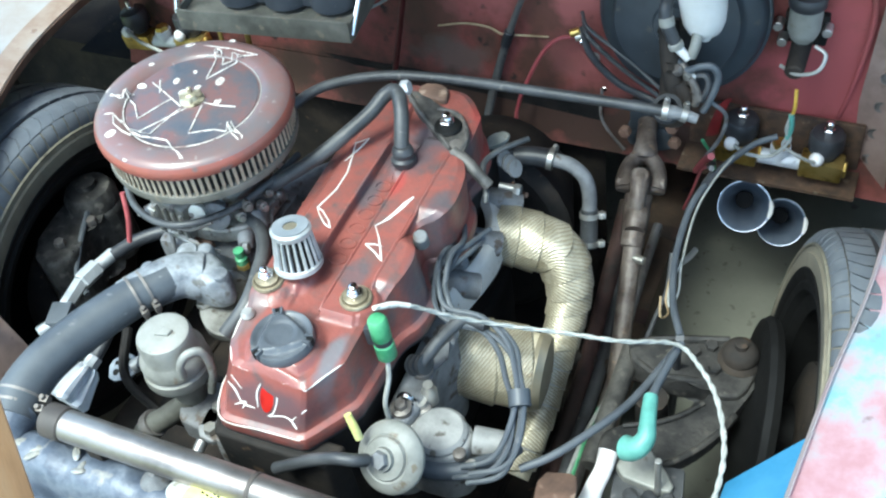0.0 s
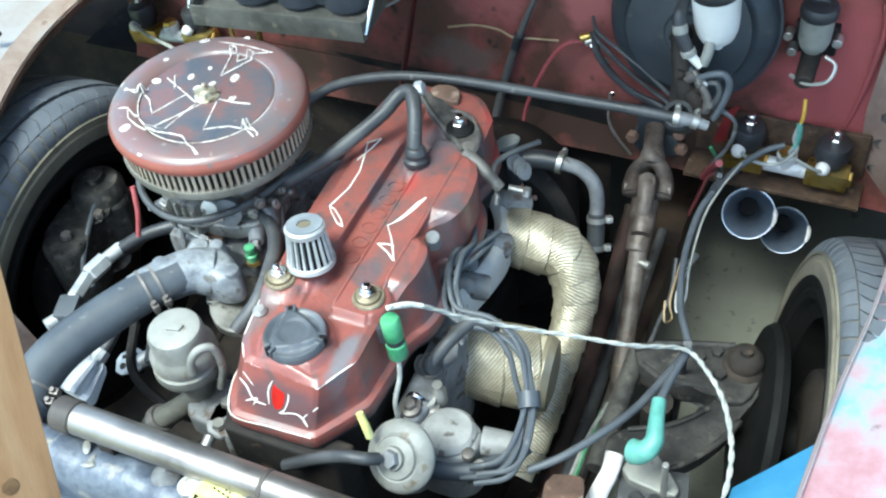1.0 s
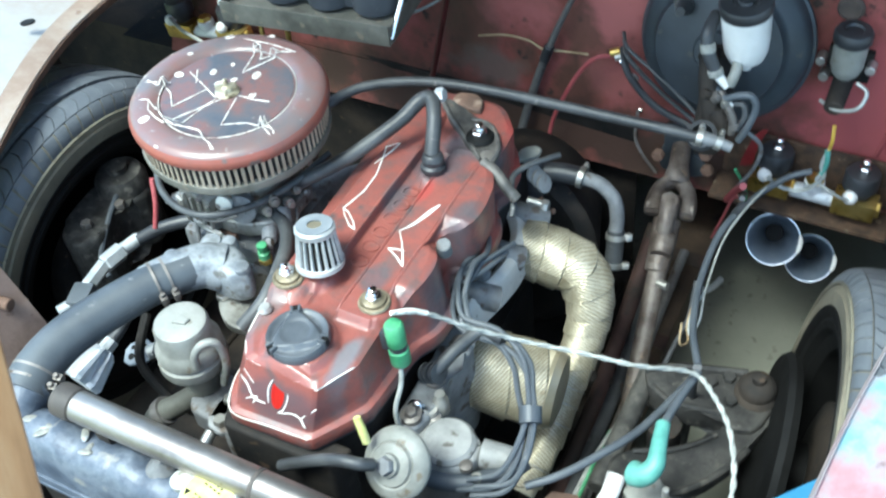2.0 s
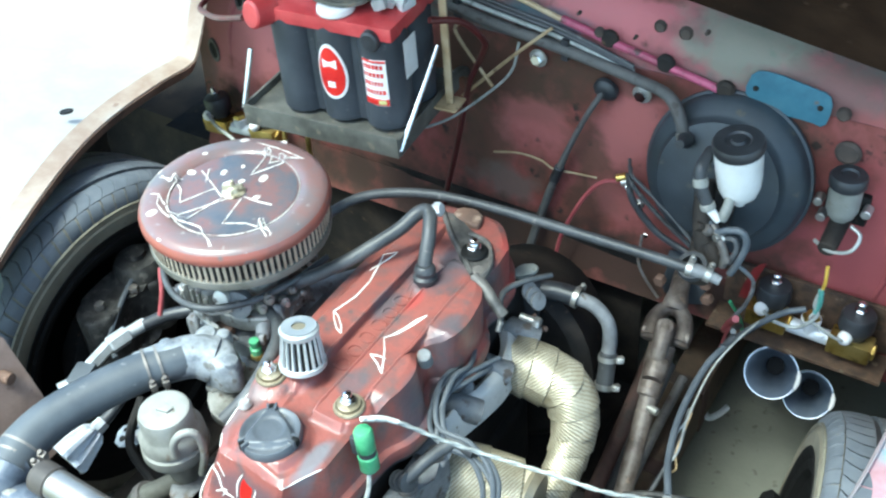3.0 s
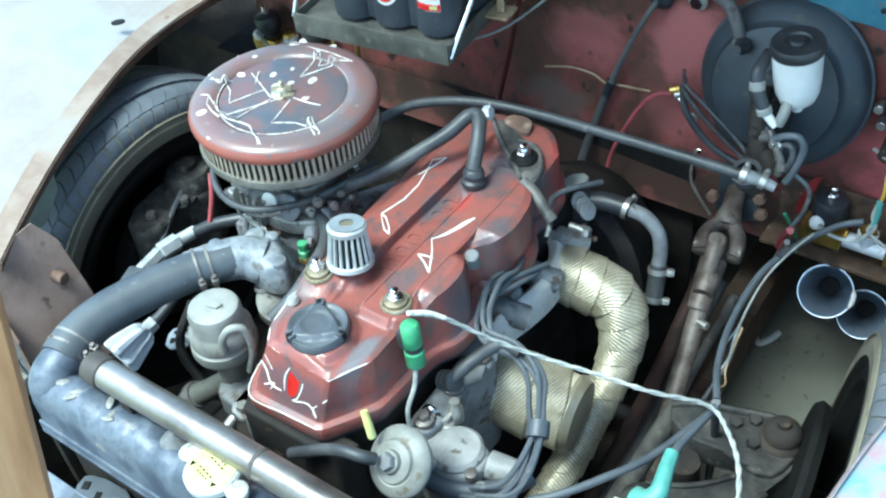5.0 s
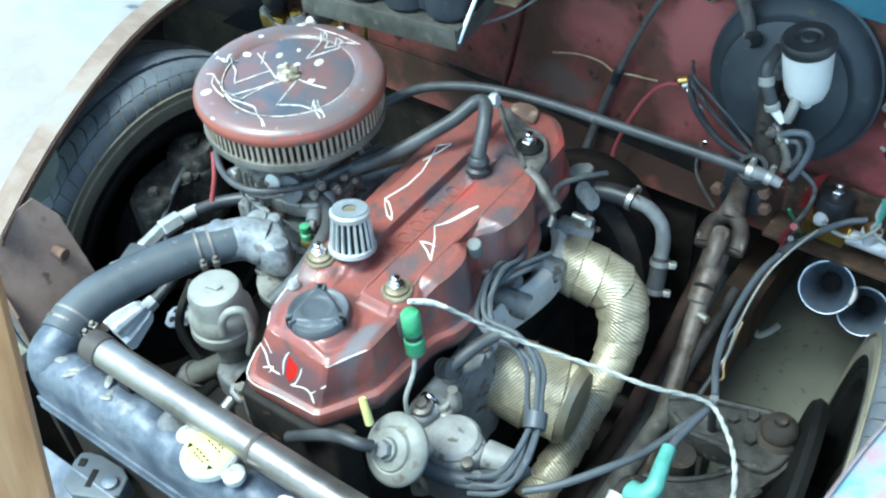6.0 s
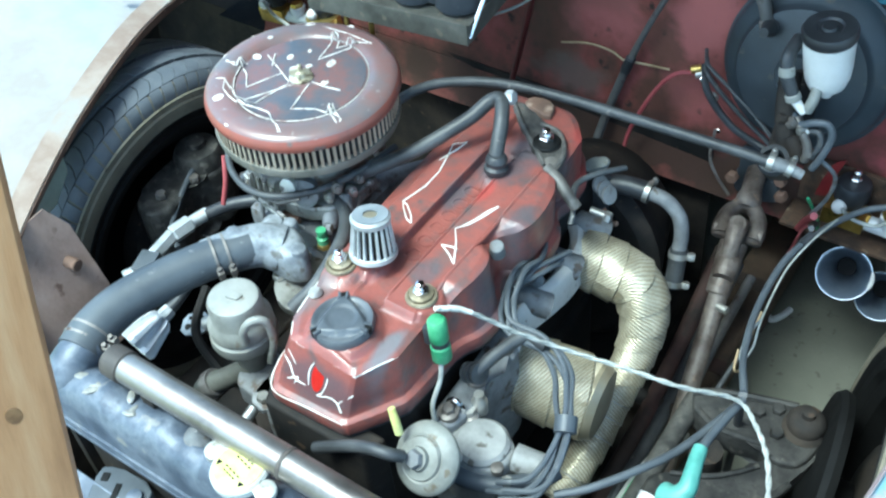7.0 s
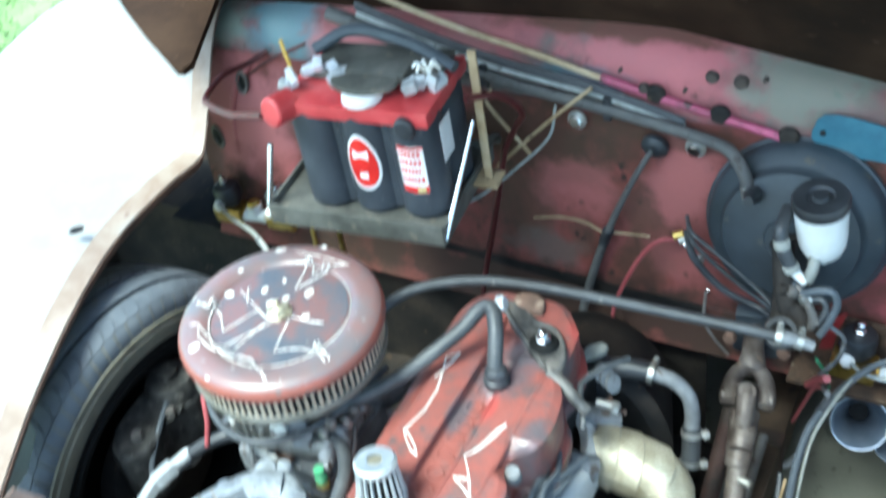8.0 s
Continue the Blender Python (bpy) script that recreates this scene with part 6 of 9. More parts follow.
for k, m in enumerate((yoke, along((0.208, 0.456, 0.390), (0.194, 0.545, 0.421)) @ Matrix.Rotation(radians(90), 4, "Z"))):
    bm = bmesh.new()
    lathe(bm, [(0.0155, -0.030), (0.019, -0.014), (0.0205, 0.0), (0.017, 0.006)], m, 20)
    tube(bm, [m @ Vector(p) for p in ((-0.023, 0, 0.056), (-0.0245, 0, 0.040), (-0.022, 0, 0.018), (-0.011, 0, 0.002), (0.0, 0, -0.002), (0.011, 0, 0.002), (0.022, 0, 0.018), (0.0245, 0, 0.040), (0.023, 0, 0.056))], [0.0150, 0.0150, 0.0125, 0.0120, 0.0125, 0.0120, 0.0125, 0.0150, 0.0150], 12)
    for s in (-1, 1):
        rod(bm, m @ Vector((s * 0.014, 0, 0.046)), m @ Vector((s * 0.037, 0, 0.046)), 0.0135)
    part("yoke", bm, SHAFT_RUST, shaft)
bm = bmesh.new()
for k in range(2):
    m = yoke @ Matrix.Translation((0, 0, 0.046)) @ Matrix.Rotation(radians(90 * k), 4, "Z")
    rod(bm, m @ Vector((-0.029, 0, 0)), m @ Vector((0.029, 0, 0)), 0.0115, 0.0115, 16, 0.003)
bmesh.ops.create_uvsphere(bm, u_segments=16, v_segments=10, radius=0.019, matrix=yoke @ Matrix.Translation((0, 0, 0.046)))
part("cross", bm, SHAFT_RUST, shaft)
for p, q in (((0.215, 0.405, 0.345), (0.236, 0.400, 0.348)), ((0.232, 0.262, 0.206), (0.252, 0.258, 0.214))):
    bm = bmesh.new()
    rod(bm, p, q, 0.0065)
    part("pinch_bolt", bm, ZINC, shaft)
bearing = thing("column_bracket", "dark steel column bracket at the firewall", "bracket")
bm = bmesh.new()
box(bm, (0.055, 0.02, 0.055), Matrix.Translation((0.178, 0.622, 0.440)) @ pose(0, 0, 0, 12, 0, 8), 0.004)
part("plate", bm, BOOSTER, bearing)
for outline in ([(0.147, 0.428), (0.172, 0.432), (0.170, 0.400), (0.162, 0.374), (0.150, 0.374), (0.145, 0.385)], [(0.186, 0.418), (0.206, 0.418), (0.224, 0.396), (0.224, 0.382), (0.210, 0.376), (0.186, 0.366), (0.180, 0.380)]):
    bm = bmesh.new()
    prism(bm, rounded(outline, 1), -0.003, 0.003, Matrix.Translation((0, 0.622, 0)) @ Matrix.Rotation(radians(90), 4, "X"), 0.001)
    part("tab", bm, RADHOSE, bearing, "blue-grey steel tab")
for dx, dz in ((-0.03, -0.025), (0.03, 0.02), (0.045, 0.0), (0.050, -0.030)):
    bm = bmesh.new()
    hexnut(bm, (0, 0, 0), 0.010, 0.014, along((0.178 + dx, 0.604, 0.445 + dz), (0.178 + dx, 0.5, 0.445 + dz)))
    part("bolt", bm, RUST, bearing)

scrap = thing("red_shield_strip", "curved crimson sheet strip beside the brake valves", "strip")
bm = bmesh.new()
sheet(bm, [[(0.290, 0.606, 0.500), (0.300, 0.606, 0.512), (0.308, 0.606, 0.516)], [(0.281, 0.602, 0.470), (0.290, 0.602, 0.478), (0.298, 0.602, 0.484)], [(0.274, 0.604, 0.436), (0.284, 0.604, 0.438), (0.293, 0.604, 0.444)]], 0.002)
part("sheet", bm, CRIMSON, scrap)
clip = thing("metal_clip", "small pale bent metal clip lying on the ground", "clip")
bm = bmesh.new()
tube(bm, [(0.226 - 0.022, 0.722 + 0.020, 0.008), (0.226 - 0.016, 0.722 + 0.004, 0.008), (0.226, 0.722 - 0.012, 0.008), (0.226 + 0.014, 0.722 + 0.006, 0.008), (0.226 + 0.022, 0.722 + 0.030, 0.008)], 0.0062, 8)
part("wire", bm, WHITE_METAL, clip)
# long black cable from the air cleaner to the brake pipe
bar = thing("long_black_hose", "long black rubber vacuum hose across the engine bay", "hose")
bm = bmesh.new()
tube(bm, [(-0.262, 0.285, 0.620), (-0.240, 0.330, 0.628), (-0.206, 0.361, 0.632), (-0.139, 0.391, 0.634), (-0.045, 0.408, 0.632), (0.083, 0.418, 0.628), (0.201, 0.424, 0.626), (0.258, 0.428, 0.622)], 0.0074, 14)
part("hose", bm, HOSE, bar)
bm = bmesh.new()
tube(bm, [(0.246, 0.427, 0.623), (0.270, 0.430, 0.621), (0.292, 0.432, 0.615)], [0.0108, 0.0085, 0.0065], 14)
part("metal_end", bm, CAST, bar)
clamp(bar, (0.250, 0.4275, 0.623), (0.27, 0.430, 0.621), 0.0102, ZINC)
clamp(bar, (0.275, 0.4305, 0.620), (0.29, 0.432, 0.616), 0.009, ZINC)

# ==== brakes on the firewall ====
boost = thing("brake_booster", "large satin black brake booster on the firewall", "brake booster", along((0.224, 0.652, 0.634), (0.222, 0.520, 0.668)) @ Matrix.Diagonal((0.93, 0.93, 1, 1)))
bm = bmesh.new()
lathe(bm, [(0.085, -0.01), (0.115, 0.0), (0.127, 0.012), (0.131, 0.020), (0.134, 0.021), (0.134, 0.028), (0.130, 0.030), (0.128, 0.040), (0.122, 0.050), (0.105, 0.058), (0.100, 0.062), (0.096, 0.072), (0.060, 0.080), (0.034, 0.082), (0.030, 0.088), (0.004, 0.088)], None, 72)
part("shell", bm, BOOSTER, boost)
bm = bmesh.new()
lathe(bm, [(0.010, 0), (0.010, 0.012), (0.013, 0.014), (0.010, 0.020), (0.007, 0.034)], Matrix.Translation((-0.055, 0.06, 0.074)), 16)
part("check_valve", bm, BLACK, boost)
master = thing("brake_master_cylinder", "black brake master cylinder with a white fluid reservoir", "master cylinder")
bm = bmesh.new()
rod(bm, (0.236, 0.575, 0.640), (0.252, 0.450, 0.585), 0.024, 0.020, 24)
lathe(bm, [(0.034, 0), (0.036, 0.004), (0.036, 0.010), (0.026, 0.014)], along((0.235, 0.580, 0.643), (0.252, 0.450, 0.585)), 24)
part("body", bm, DARK, master)
res = along((0.278, 0.520, 0.679), (0.2675, 0.506, 0.800)) @ Matrix.Diagonal((0.86, 0.86, 0.86, 1))
bm = bmesh.new()
lathe(bm, [(0.008, 0.0), (0.010, 0.010), (0.018, 0.014), (0.027, 0.023), (0.0325, 0.038), (0.0350, 0.058), (0.0368, 0.104), (0.0368, 0.112)], res, 36)
tank = part("reservoir", bm, WHITE_PLASTIC, master, "white translucent plastic reservoir")
bm = bmesh.new()
lathe(bm, [(0.038, 0.110), (0.0395, 0.113), (0.0395, 0.124), (0.037, 0.128), (0.020, 0.129), (0.017, 0.126), (0.012, 0.126), (0.010, 0.130), (0.003, 0.130)], res, 36)
part("cap", bm, BLACK, tank, "black screw cap")
bm = bmesh.new()
tube(bm, [(0.231, 0.520, 0.752), (0.230, 0.490, 0.742), (0.234, 0.482, 0.722), (0.242, 0.480, 0.705), (0.250, 0.479, 0.690)], [0.008, 0.0088, 0.0088, 0.0085, 0.0080], 16)
elbow = part("feed_hose", bm, BLACK, master, "short black rubber feed hose")
for at, to in (((0.232, 0.484, 0.731), (0.235, 0.481, 0.719)), ((0.246, 0.4795, 0.697), (0.250, 0.479, 0.688))):
    bm = bmesh.new()
    rod(bm, at, to, 0.0102, 0.0102, 20)
    part("clip_band", bm, CAN_GREY, elbow, "dull silver hose band")
bm = bmesh.new()
rod(bm, (0.250, 0.479, 0.690), (0.266, 0.478, 0.674), 0.0066, 0.0052)
part("cream_spout", bm, PAPER, master, "cream plastic spout")
for pts, r, mat in (([(0.272, 0.500, 0.712), (0.272, 0.485, 0.692), (0.268, 0.482, 0.676)], 0.0072, CAN_GREY), ([(0.240, 0.500, 0.660), (0.262, 0.486, 0.650), (0.280, 0.482, 0.661), (0.298, 0.482, 0.664), (0.306, 0.482, 0.645), (0.298, 0.480, 0.610), (0.290, 0.478, 0.590)], 0.0050, RADHOSE),
                    ([(0.270, 0.486, 0.640), (0.288, 0.482, 0.648), (0.294, 0.480, 0.632), (0.286, 0.480, 0.606)], 0.0042, HOSE), ([(0.255, 0.492, 0.654), (0.270, 0.480, 0.640), (0.280, 0.478, 0.620), (0.278, 0.478, 0.600)], 0.0060, STEER),
                    ([(0.226, 0.530, 0.690), (0.236, 0.500, 0.660), (0.246, 0.486, 0.625), (0.252, 0.484, 0.600)], 0.014, DARK), ([(0.252, 0.484, 0.628), (0.262, 0.480, 0.612), (0.264, 0.478, 0.598)], 0.0125, DARK),
                    ([(0.296, 0.490, 0.600), (0.318, 0.500, 0.570), (0.312, 0.510, 0.520), (0.290, 0.53, 0.46)], 0.0030, CAST)):
    bm = bmesh.new()
    tube(bm, pts, r, 10)
    part("brake_pipe", bm, mat, master)
random.seed(14)
for k in range(8):
    bm = bmesh.new()
    p = Vector((0.262 + random.uniform(-0.024, 0.022), 0.484 + random.uniform(-0.004, 0.008), 0.632 + random.uniform(-0.034, 0.026)))
    hexnut(bm, (0, 0, 0), 0.006 + 0.001 * (k % 3), 0.011, Matrix.Translation(p) @ pose(0, 0, 0, 60 + 20 * k, 30 * k, 0))
    part("fitting_nut", bm, (DARK, STEER, DARK, ZINC)[k % 4], master)
ring = thing("black_clamp_ring", "black rubber ring under the brake master cylinder", "clamp", along((0.250, 0.438, 0.618), (0.25, 0.40, 0.70)))
bm = bmesh.new()
lathe(bm, [(0.014, -0.006), (0.020, -0.006), (0.021, 0.0), (0.020, 0.006), (0.014, 0.006), (0.0135, 0)], None, 28, False)
part("ring", bm, BLACK, ring)

clutch = thing("clutch_master_cylinder", "small clutch master cylinder with a grey reservoir", "master cylinder", (0.392, 0.615, 0.036))
bm = bmesh.new()
lathe(bm, [(0.010, 0.590), (0.018, 0.600), (0.022, 0.612), (0.0225, 0.648), (0.0225, 0.652)], None, 28)
can2 = part("reservoir", bm, CAN_GREY, clutch)
bm = bmesh.new()
lathe(bm, [(0.024, 0.650), (0.0255, 0.652), (0.0255, 0.664), (0.023, 0.668), (0.013, 0.669), (0.011, 0.666), (0.003, 0.667)], None, 28)
part("cap", bm, BLACK, can2)
bm = bmesh.new()
rod(bm, (0.0, 0.04, 0.590), (0.0, -0.05, 0.572), 0.015, 0.013)
box(bm, (0.06, 0.014, 0.05), (0, 0.036, 0.590), 0.004)
part("body", bm, DARK, clutch)
for dx, dz in ((-0.028, 0.575), (0.03, 0.60), (-0.036, 0.600)):
    bm = bmesh.new()
    rod(bm, (dx, 0.01, dz), (dx, 0.03, dz), 0.007)
    part("bolt", bm, ZINC, clutch)
bm = bmesh.new()
tube(bm, [(0.02, -0.02, 0.600), (0.036, -0.03, 0.595), (0.030, -0.045, 0.578), (0.004, -0.05, 0.572), (-0.02, -0.04, 0.575)], 0.0028, 8)
part("line", bm, ZINC, clutch)


def valve_block(name_label, at, flip=1):
    """Brass air valves on one manifold, each with a black coil."""
    ob = thing("air_valve_block", name_label, "valve block", at, "air suspension valves")
    for k, x in enumerate((-0.062, 0.062)):
        bm = bmesh.new()
        box(bm, (0.062, 0.034, 0.030), (x, 0, 0.0), 0.004)
        lathe(bm, [(0.011, -0.02), (0.013, -0.018), (0.013, -0.002), (0.011, 0)], Matrix.Translation((x + 0.036 * flip, 0, 0)) @ Matrix.Rotation(radians(90), 4, "Y"), 6)
        brass = part("brass_body", bm, BRASS, ob, "tarnished brass valve body")
        bm = bmesh.new()
        lathe(bm, [(0.018, 0.012), (0.019, 0.026), (0.0245, 0.028), (0.0255, 0.031), (0.0255, 0.052), (0.023, 0.057), (0.013, 0.059)], (x, 0.008, 0), 30)
        coil = part("coil", bm, BLACK, ob, "black solenoid coil")
        bm = bmesh.new()
        hexnut(bm, (x, 0.008, 0.059), 0.009, 0.007)
        lathe(bm, [(0.006, 0.066), (0.006, 0.077), (0.004, 0.079)], (x, 0.008, 0), 12)
        part("stud", bm, CHROME, coil)
        bm = bmesh.new()
        bmesh.ops.create_uvsphere(bm, u_segments=14, v_segments=8, radius=0.011, matrix=Matrix.Translation((x - 0.008, -0.018, 0.026)))
        part("white_cap", bm, PAPER, coil)
    bm = bmesh.new()
    rod(bm, (-0.032, 0, -0.002), (0.032, 0, -0.002), 0.012)
    lathe(bm, [(0.012, -0.005), (0.012, 0.010), (0.015, 0.012), (0.015, 0.024), (0.010, 0.026)], None, 16)
    part("tee", bm, WHITE_METAL, ob, "bright metal tee fitting")
    bm = bmesh.new()
    lathe(bm, [(0.013, 0.022), (0.014, 0.026), (0.011, 0.032)], None, 6)
    part("brass_nut", bm, BRASS, ob)
    return ob


valve_block("brass air valves with black coils on a steel plate", Matrix.Translation((0.388, 0.592, 0.428)) @ pose(0, 0, 0, 0, 1, 0))
plate = thing("valve_plate", "grimy steel plate holding the air valves", "bracket", (0.372, 0.628, 0.430))
bm = bmesh.new()
box(bm, (0.255, 0.008, 0.086), (0, 0, 0.012), 0.004)
box(bm, (0.265, 0.06, 0.006), (0, -0.030, -0.040), 0.002)
part("plate", bm, PLATE_RUST, plate)
valve_block("brass air valves with black coils beside the battery tray", Matrix.Translation((-0.735, 0.600, 0.440)) @ pose(0, 0, 0, 0, -6, 0))
wires = thing("valve_wires", "pale and yellow wires twisted above the air valves", "wires")
for pts, r, mat in (([(0.400, 0.560, 0.585), (0.402, 0.556, 0.560), (0.400, 0.558, 0.540)], 0.0026, YELLOW_WIRE), ([(0.400, 0.556, 0.545), (0.396, 0.550, 0.520), (0.402, 0.550, 0.500), (0.380, 0.55, 0.466), (0.345, 0.55, 0.462), (0.324, 0.568, 0.458)], 0.0030, PALE_WIRE),
                    ([(0.402, 0.556, 0.540), (0.400, 0.550, 0.510), (0.395, 0.550, 0.490), (0.425, 0.556, 0.466), (0.446, 0.568, 0.452)], 0.0026, PALE_WIRE), ([(0.399, 0.555, 0.545), (0.402, 0.551, 0.525), (0.399, 0.550, 0.505)], 0.0040, TEAL)):
    bm = bmesh.new()
    tube(bm, pts, r, 8)
    part("wire", bm, mat, wires)

# trumpet horns below the valves
def horn(at, aim, s):
    ob = thing("air_horn", "small chrome trumpet horn with a dark throat", "horn", along(at, aim), "trumpet horns")
    bm = bmesh.new()
    prof = [(0.016, -0.13), (0.018, -0.09), (0.024, -0.05), (0.033, -0.018), (0.042, -0.003), (0.0455, 0.0), (0.0475, 0.002), (0.0465, 0.004), (0.0425, 0.001), (0.037, -0.010), (0.031, -0.024), (0.0245, -0.046), (0.019, -0.075), (0.015, -0.11)]
    lathe(bm, [(r * s, z * s) for r, z in prof], None, 48, False)
    bell = part("bell", bm, HORN_CHROME, ob)
    bm = bmesh.new()
    lathe(bm, [(0.0165 * s, -0.115 * s), (0.0165 * s, -0.085 * s), (0.001, -0.085 * s)], None, 32)
    part("throat", bm, INK_AND_SHADE, bell, "black throat of the horn")
    bm = bmesh.new()
    tube(bm, [(0.0462 * s * math.cos(a), 0.0462 * s * math.sin(a), 0.0025) for a in [2 * math.pi * i / 48 for i in range(49)]], 0.0012, 8, 1, False)
    part("rolled_rim", bm, CHROME, bell)
    bm = bmesh.new()
    tube(bm, [(0.0466 * s * math.cos(a), 0.0466 * s * math.sin(a), 0.003) for a in [radians(-22 + 7 * i) for i in range(7)]], [0.0022, 0.0034, 0.0042, 0.0036, 0.0042, 0.0030, 0.0016], 8, 1, False)
    part("chipped_patch", bm, PAPER, bell, "white chipped patch on the rim")
    return ob


horn((0.346, 0.600, 0.303), (0.42, 0.05, 0.72), 0.90)
horn((0.404, 0.620, 0.263), (0.47, 0.07, 0.68), 0.84)


# ==== battery corner ====
TRAY = Matrix.Translation((-0.340, 0.482, 0.703)) @ pose(0, 0, 0, 0, 0, 6.5)
batt = thing("battery", "dark grey six-cell battery with a red lid", "battery", TRAY @ Matrix.Translation((0.022, -0.008, 0.0)) @ Matrix.Diagonal((0.87, 0.87, 1, 1)))
bm = bmesh.new()
for x in (-0.084, 0.0, 0.084):
    for y in (-0.043, 0.043):
        part("cell", lathe(bmesh.new(), [(0.036, 0.0), (0.0415, 0.004), (0.0425, 0.150), (0.042, 0.160)], (x, y, 0), 32), BATTERY_GREY, batt)
box(bm, (0.20, 0.13, 0.15), (0, 0, 0.078), 0.004)
case = part("case", bm, BATTERY_GREY, batt)
bm = bmesh.new()
box(bm, (0.252, 0.170, 0.022), (0, 0, 0.164), 0.006)
part("lid", bm, BATTERY_RED, batt, "bright red plastic lid")
bm = bmesh.new()
rod(bm, (-0.110, -0.066, 0.165), (-0.122, -0.112, 0.172), 0.022, 0.0215, 24)
part("terminal_cover", bm, BATTERY_RED, batt)
bm = bmesh.new()
rod(bm, (0.088, -0.075, 0.155), (0.088, -0.093, 0.152), 0.017, 0.0165, 20)
part("side_terminal", bm, BLACK, batt)


def bent(u, v, cx, r=0.0435, lift=0.0):
    """A place on the front of a round cell: u in radians round it, v up."""
    return (cx + (r + lift) * math.sin(u), -0.043 - (r + lift) * math.cos(u), v)


def curved_patch(outline, cx, lift, mat, name, parent, label=""):
    bm = bmesh.new()
    c = (sum(p[0] for p in outline) / len(outline), sum(p[1] for p in outline) / len(outline))
    rings = [[bm.verts.new(bent(c[0] + (u - c[0]) * s, c[1] + (v - c[1]) * s, cx, 0.0428, lift)) for u, v in outline] for s in (1.0, 0.7, 0.4, 0.15)]
    n = len(outline)
    for a, b in zip(rings, rings[1:]):
        for i in range(n):
            bm.faces.new((a[i], a[(i + 1) % n], b[(i + 1) % n], b[i]))
    bm.faces.new(rings[-1])
    bmesh.ops.recalc_face_normals(bm, faces=bm.faces)
    bmesh.ops.solidify(bm, geom=bm.faces[:], thickness=0.0004)
    return part(name, bm, mat, parent, label)


oval = [(0.05 + 0.66 * math.cos(a) * (1 - 0.22 * math.sin(a)), 0.088 + 0.046 * math.sin(a)) for a in [2 * math.pi * i / 32 for i in range(32)]]
curved_patch(oval, 0.0, 0.0006, PAPER, "oval_label", case, "red and silver oval sticker")
curved_patch([(0.05 + (u - 0.05) * 0.84, 0.088 + (v - 0.088) * 0.88) for u, v in oval], 0.0, 0.0012, EYE_RED, "oval_label", case)
for v0, v1, w in ((0.094, 0.108, 0.30), (0.062, 0.072, 0.16)):
    curved_patch([(0.03 - w, v0), (0.03 + w, v0), (0.03 + w, v1), (0.03 - w, v1)], 0.0, 0.0018, PAPER, "label_bar", case)
sq = [(-0.52, 0.046), (0.0, 0.046), (0.52, 0.046), (0.52, 0.122), (0.0, 0.122), (-0.52, 0.122)]
curved_patch(sq, 0.086, 0.0006, PAPER, "square_label", case, "white and red square sticker")
for v0, v1, u0, u1, mat in ((0.047, 0.058, -0.51, 0.51, EYE_RED), (0.050, 0.056, 0.1, 0.4, YELLOW), (0.117, 0.121, -0.51, 0.51, EYE_RED)):
    curved_patch([(u0, v0), ((u0 + u1) / 2, v0), (u1, v0), (u1, v1), ((u0 + u1) / 2, v1), (u0, v1)], 0.086, 0.0012 if mat is EYE_RED else 0.0018, mat, "label_bar", case)
random.seed(4)
for v in (0.066, 0.080, 0.094, 0.107):
    u = -0.44
    while u < 0.36:
        w = random.uniform(0.06, 0.12)
        curved_patch([(u, v), (u + w, v), (u + w, v + 0.007), (u, v + 0.007)], 0.086, 0.0012, EYE_RED, "label_bar", case)
        u += w + 0.05
bm = bmesh.new()
box(bm, (0.001, 0.04, 0.06), (0.1268, -0.03, 0.11), 0.0003)
part("side_label", bm, PAPER, case)

tray = thing("battery_tray", "grimy angle-iron battery tray with strap rods", "tray", TRAY)
for size, at in (((0.272, 0.004, 0.034), (0.0, -0.102, -0.008)), ((0.272, 0.030, 0.004), (0.0, -0.088, -0.022)), ((0.272, 0.004, 0.03), (0.0, 0.10, -0.008)), ((0.004, 0.20, 0.03), (-0.136, 0, -0.008)), ((0.004, 0.20, 0.03), (0.136, 0, -0.008)),
                 ((0.268, 0.196, 0.004), (0, 0, -0.006))):
    bm = bmesh.new()
    box(bm, size, at, 0.001)
    part("angle_iron", bm, TRAY_GREY, tray)
for a, b in (((0.136, -0.098, -0.016), (0.148, 0.020, 0.100)), ((-0.138, -0.098, 0.0), (-0.133, -0.060, 0.085))):
    bm = bmesh.new()
    rod(bm, a, b, 0.0042)
    part("tie_rod", bm, CHROME, tray, "bright steel rod")
bm = bmesh.new()
box(bm, (0.012, 0.004, 0.21), (0.156, 0.03, 0.100), 0.001)
part("upright", bm, TAN_STRIP, tray, "tan painted upright strip")
bm = bmesh.new()
box(bm, (0.045, 0.04, 0.004), (0.152, 0.030, -0.006), 0.001)
part("corner_foot", bm, TAN_STRIP, tray)
for x in (-0.12, 0.12):
    bm = bmesh.new()
    tube(bm, [(x, 0.10, -0.01), (x, 0.16, -0.03), (x, 0.205, -0.10)], 0.008, 8)
    part("brace", bm, TRAY_GREY, tray)
hold = thing("battery_hold_down", "dirty metal hold-down bar across the battery with clamps", "clamp", TRAY @ Matrix.Translation((0.022, -0.008, 0)) @ Matrix.Diagonal((0.87, 0.87, 1, 1)))
bm = bmesh.new()
box(bm, (0.215, 0.095, 0.010), (0.004, 0.032, 0.181), 0.003)
box(bm, (0.10, 0.045, 0.014), (0.02, -0.005, 0.192), 0.004)
part("bar", bm, TRAY_GREY, hold)
bm = bmesh.new()
lathe(bm, [(0.030, 0), (0.032, 0.003), (0.031, 0.010), (0.028, 0.012), (0.004, 0.012)], (0.012, -0.058, 0.176), 32)
part("white_cup", bm, PAPER, hold, "white plastic cup")
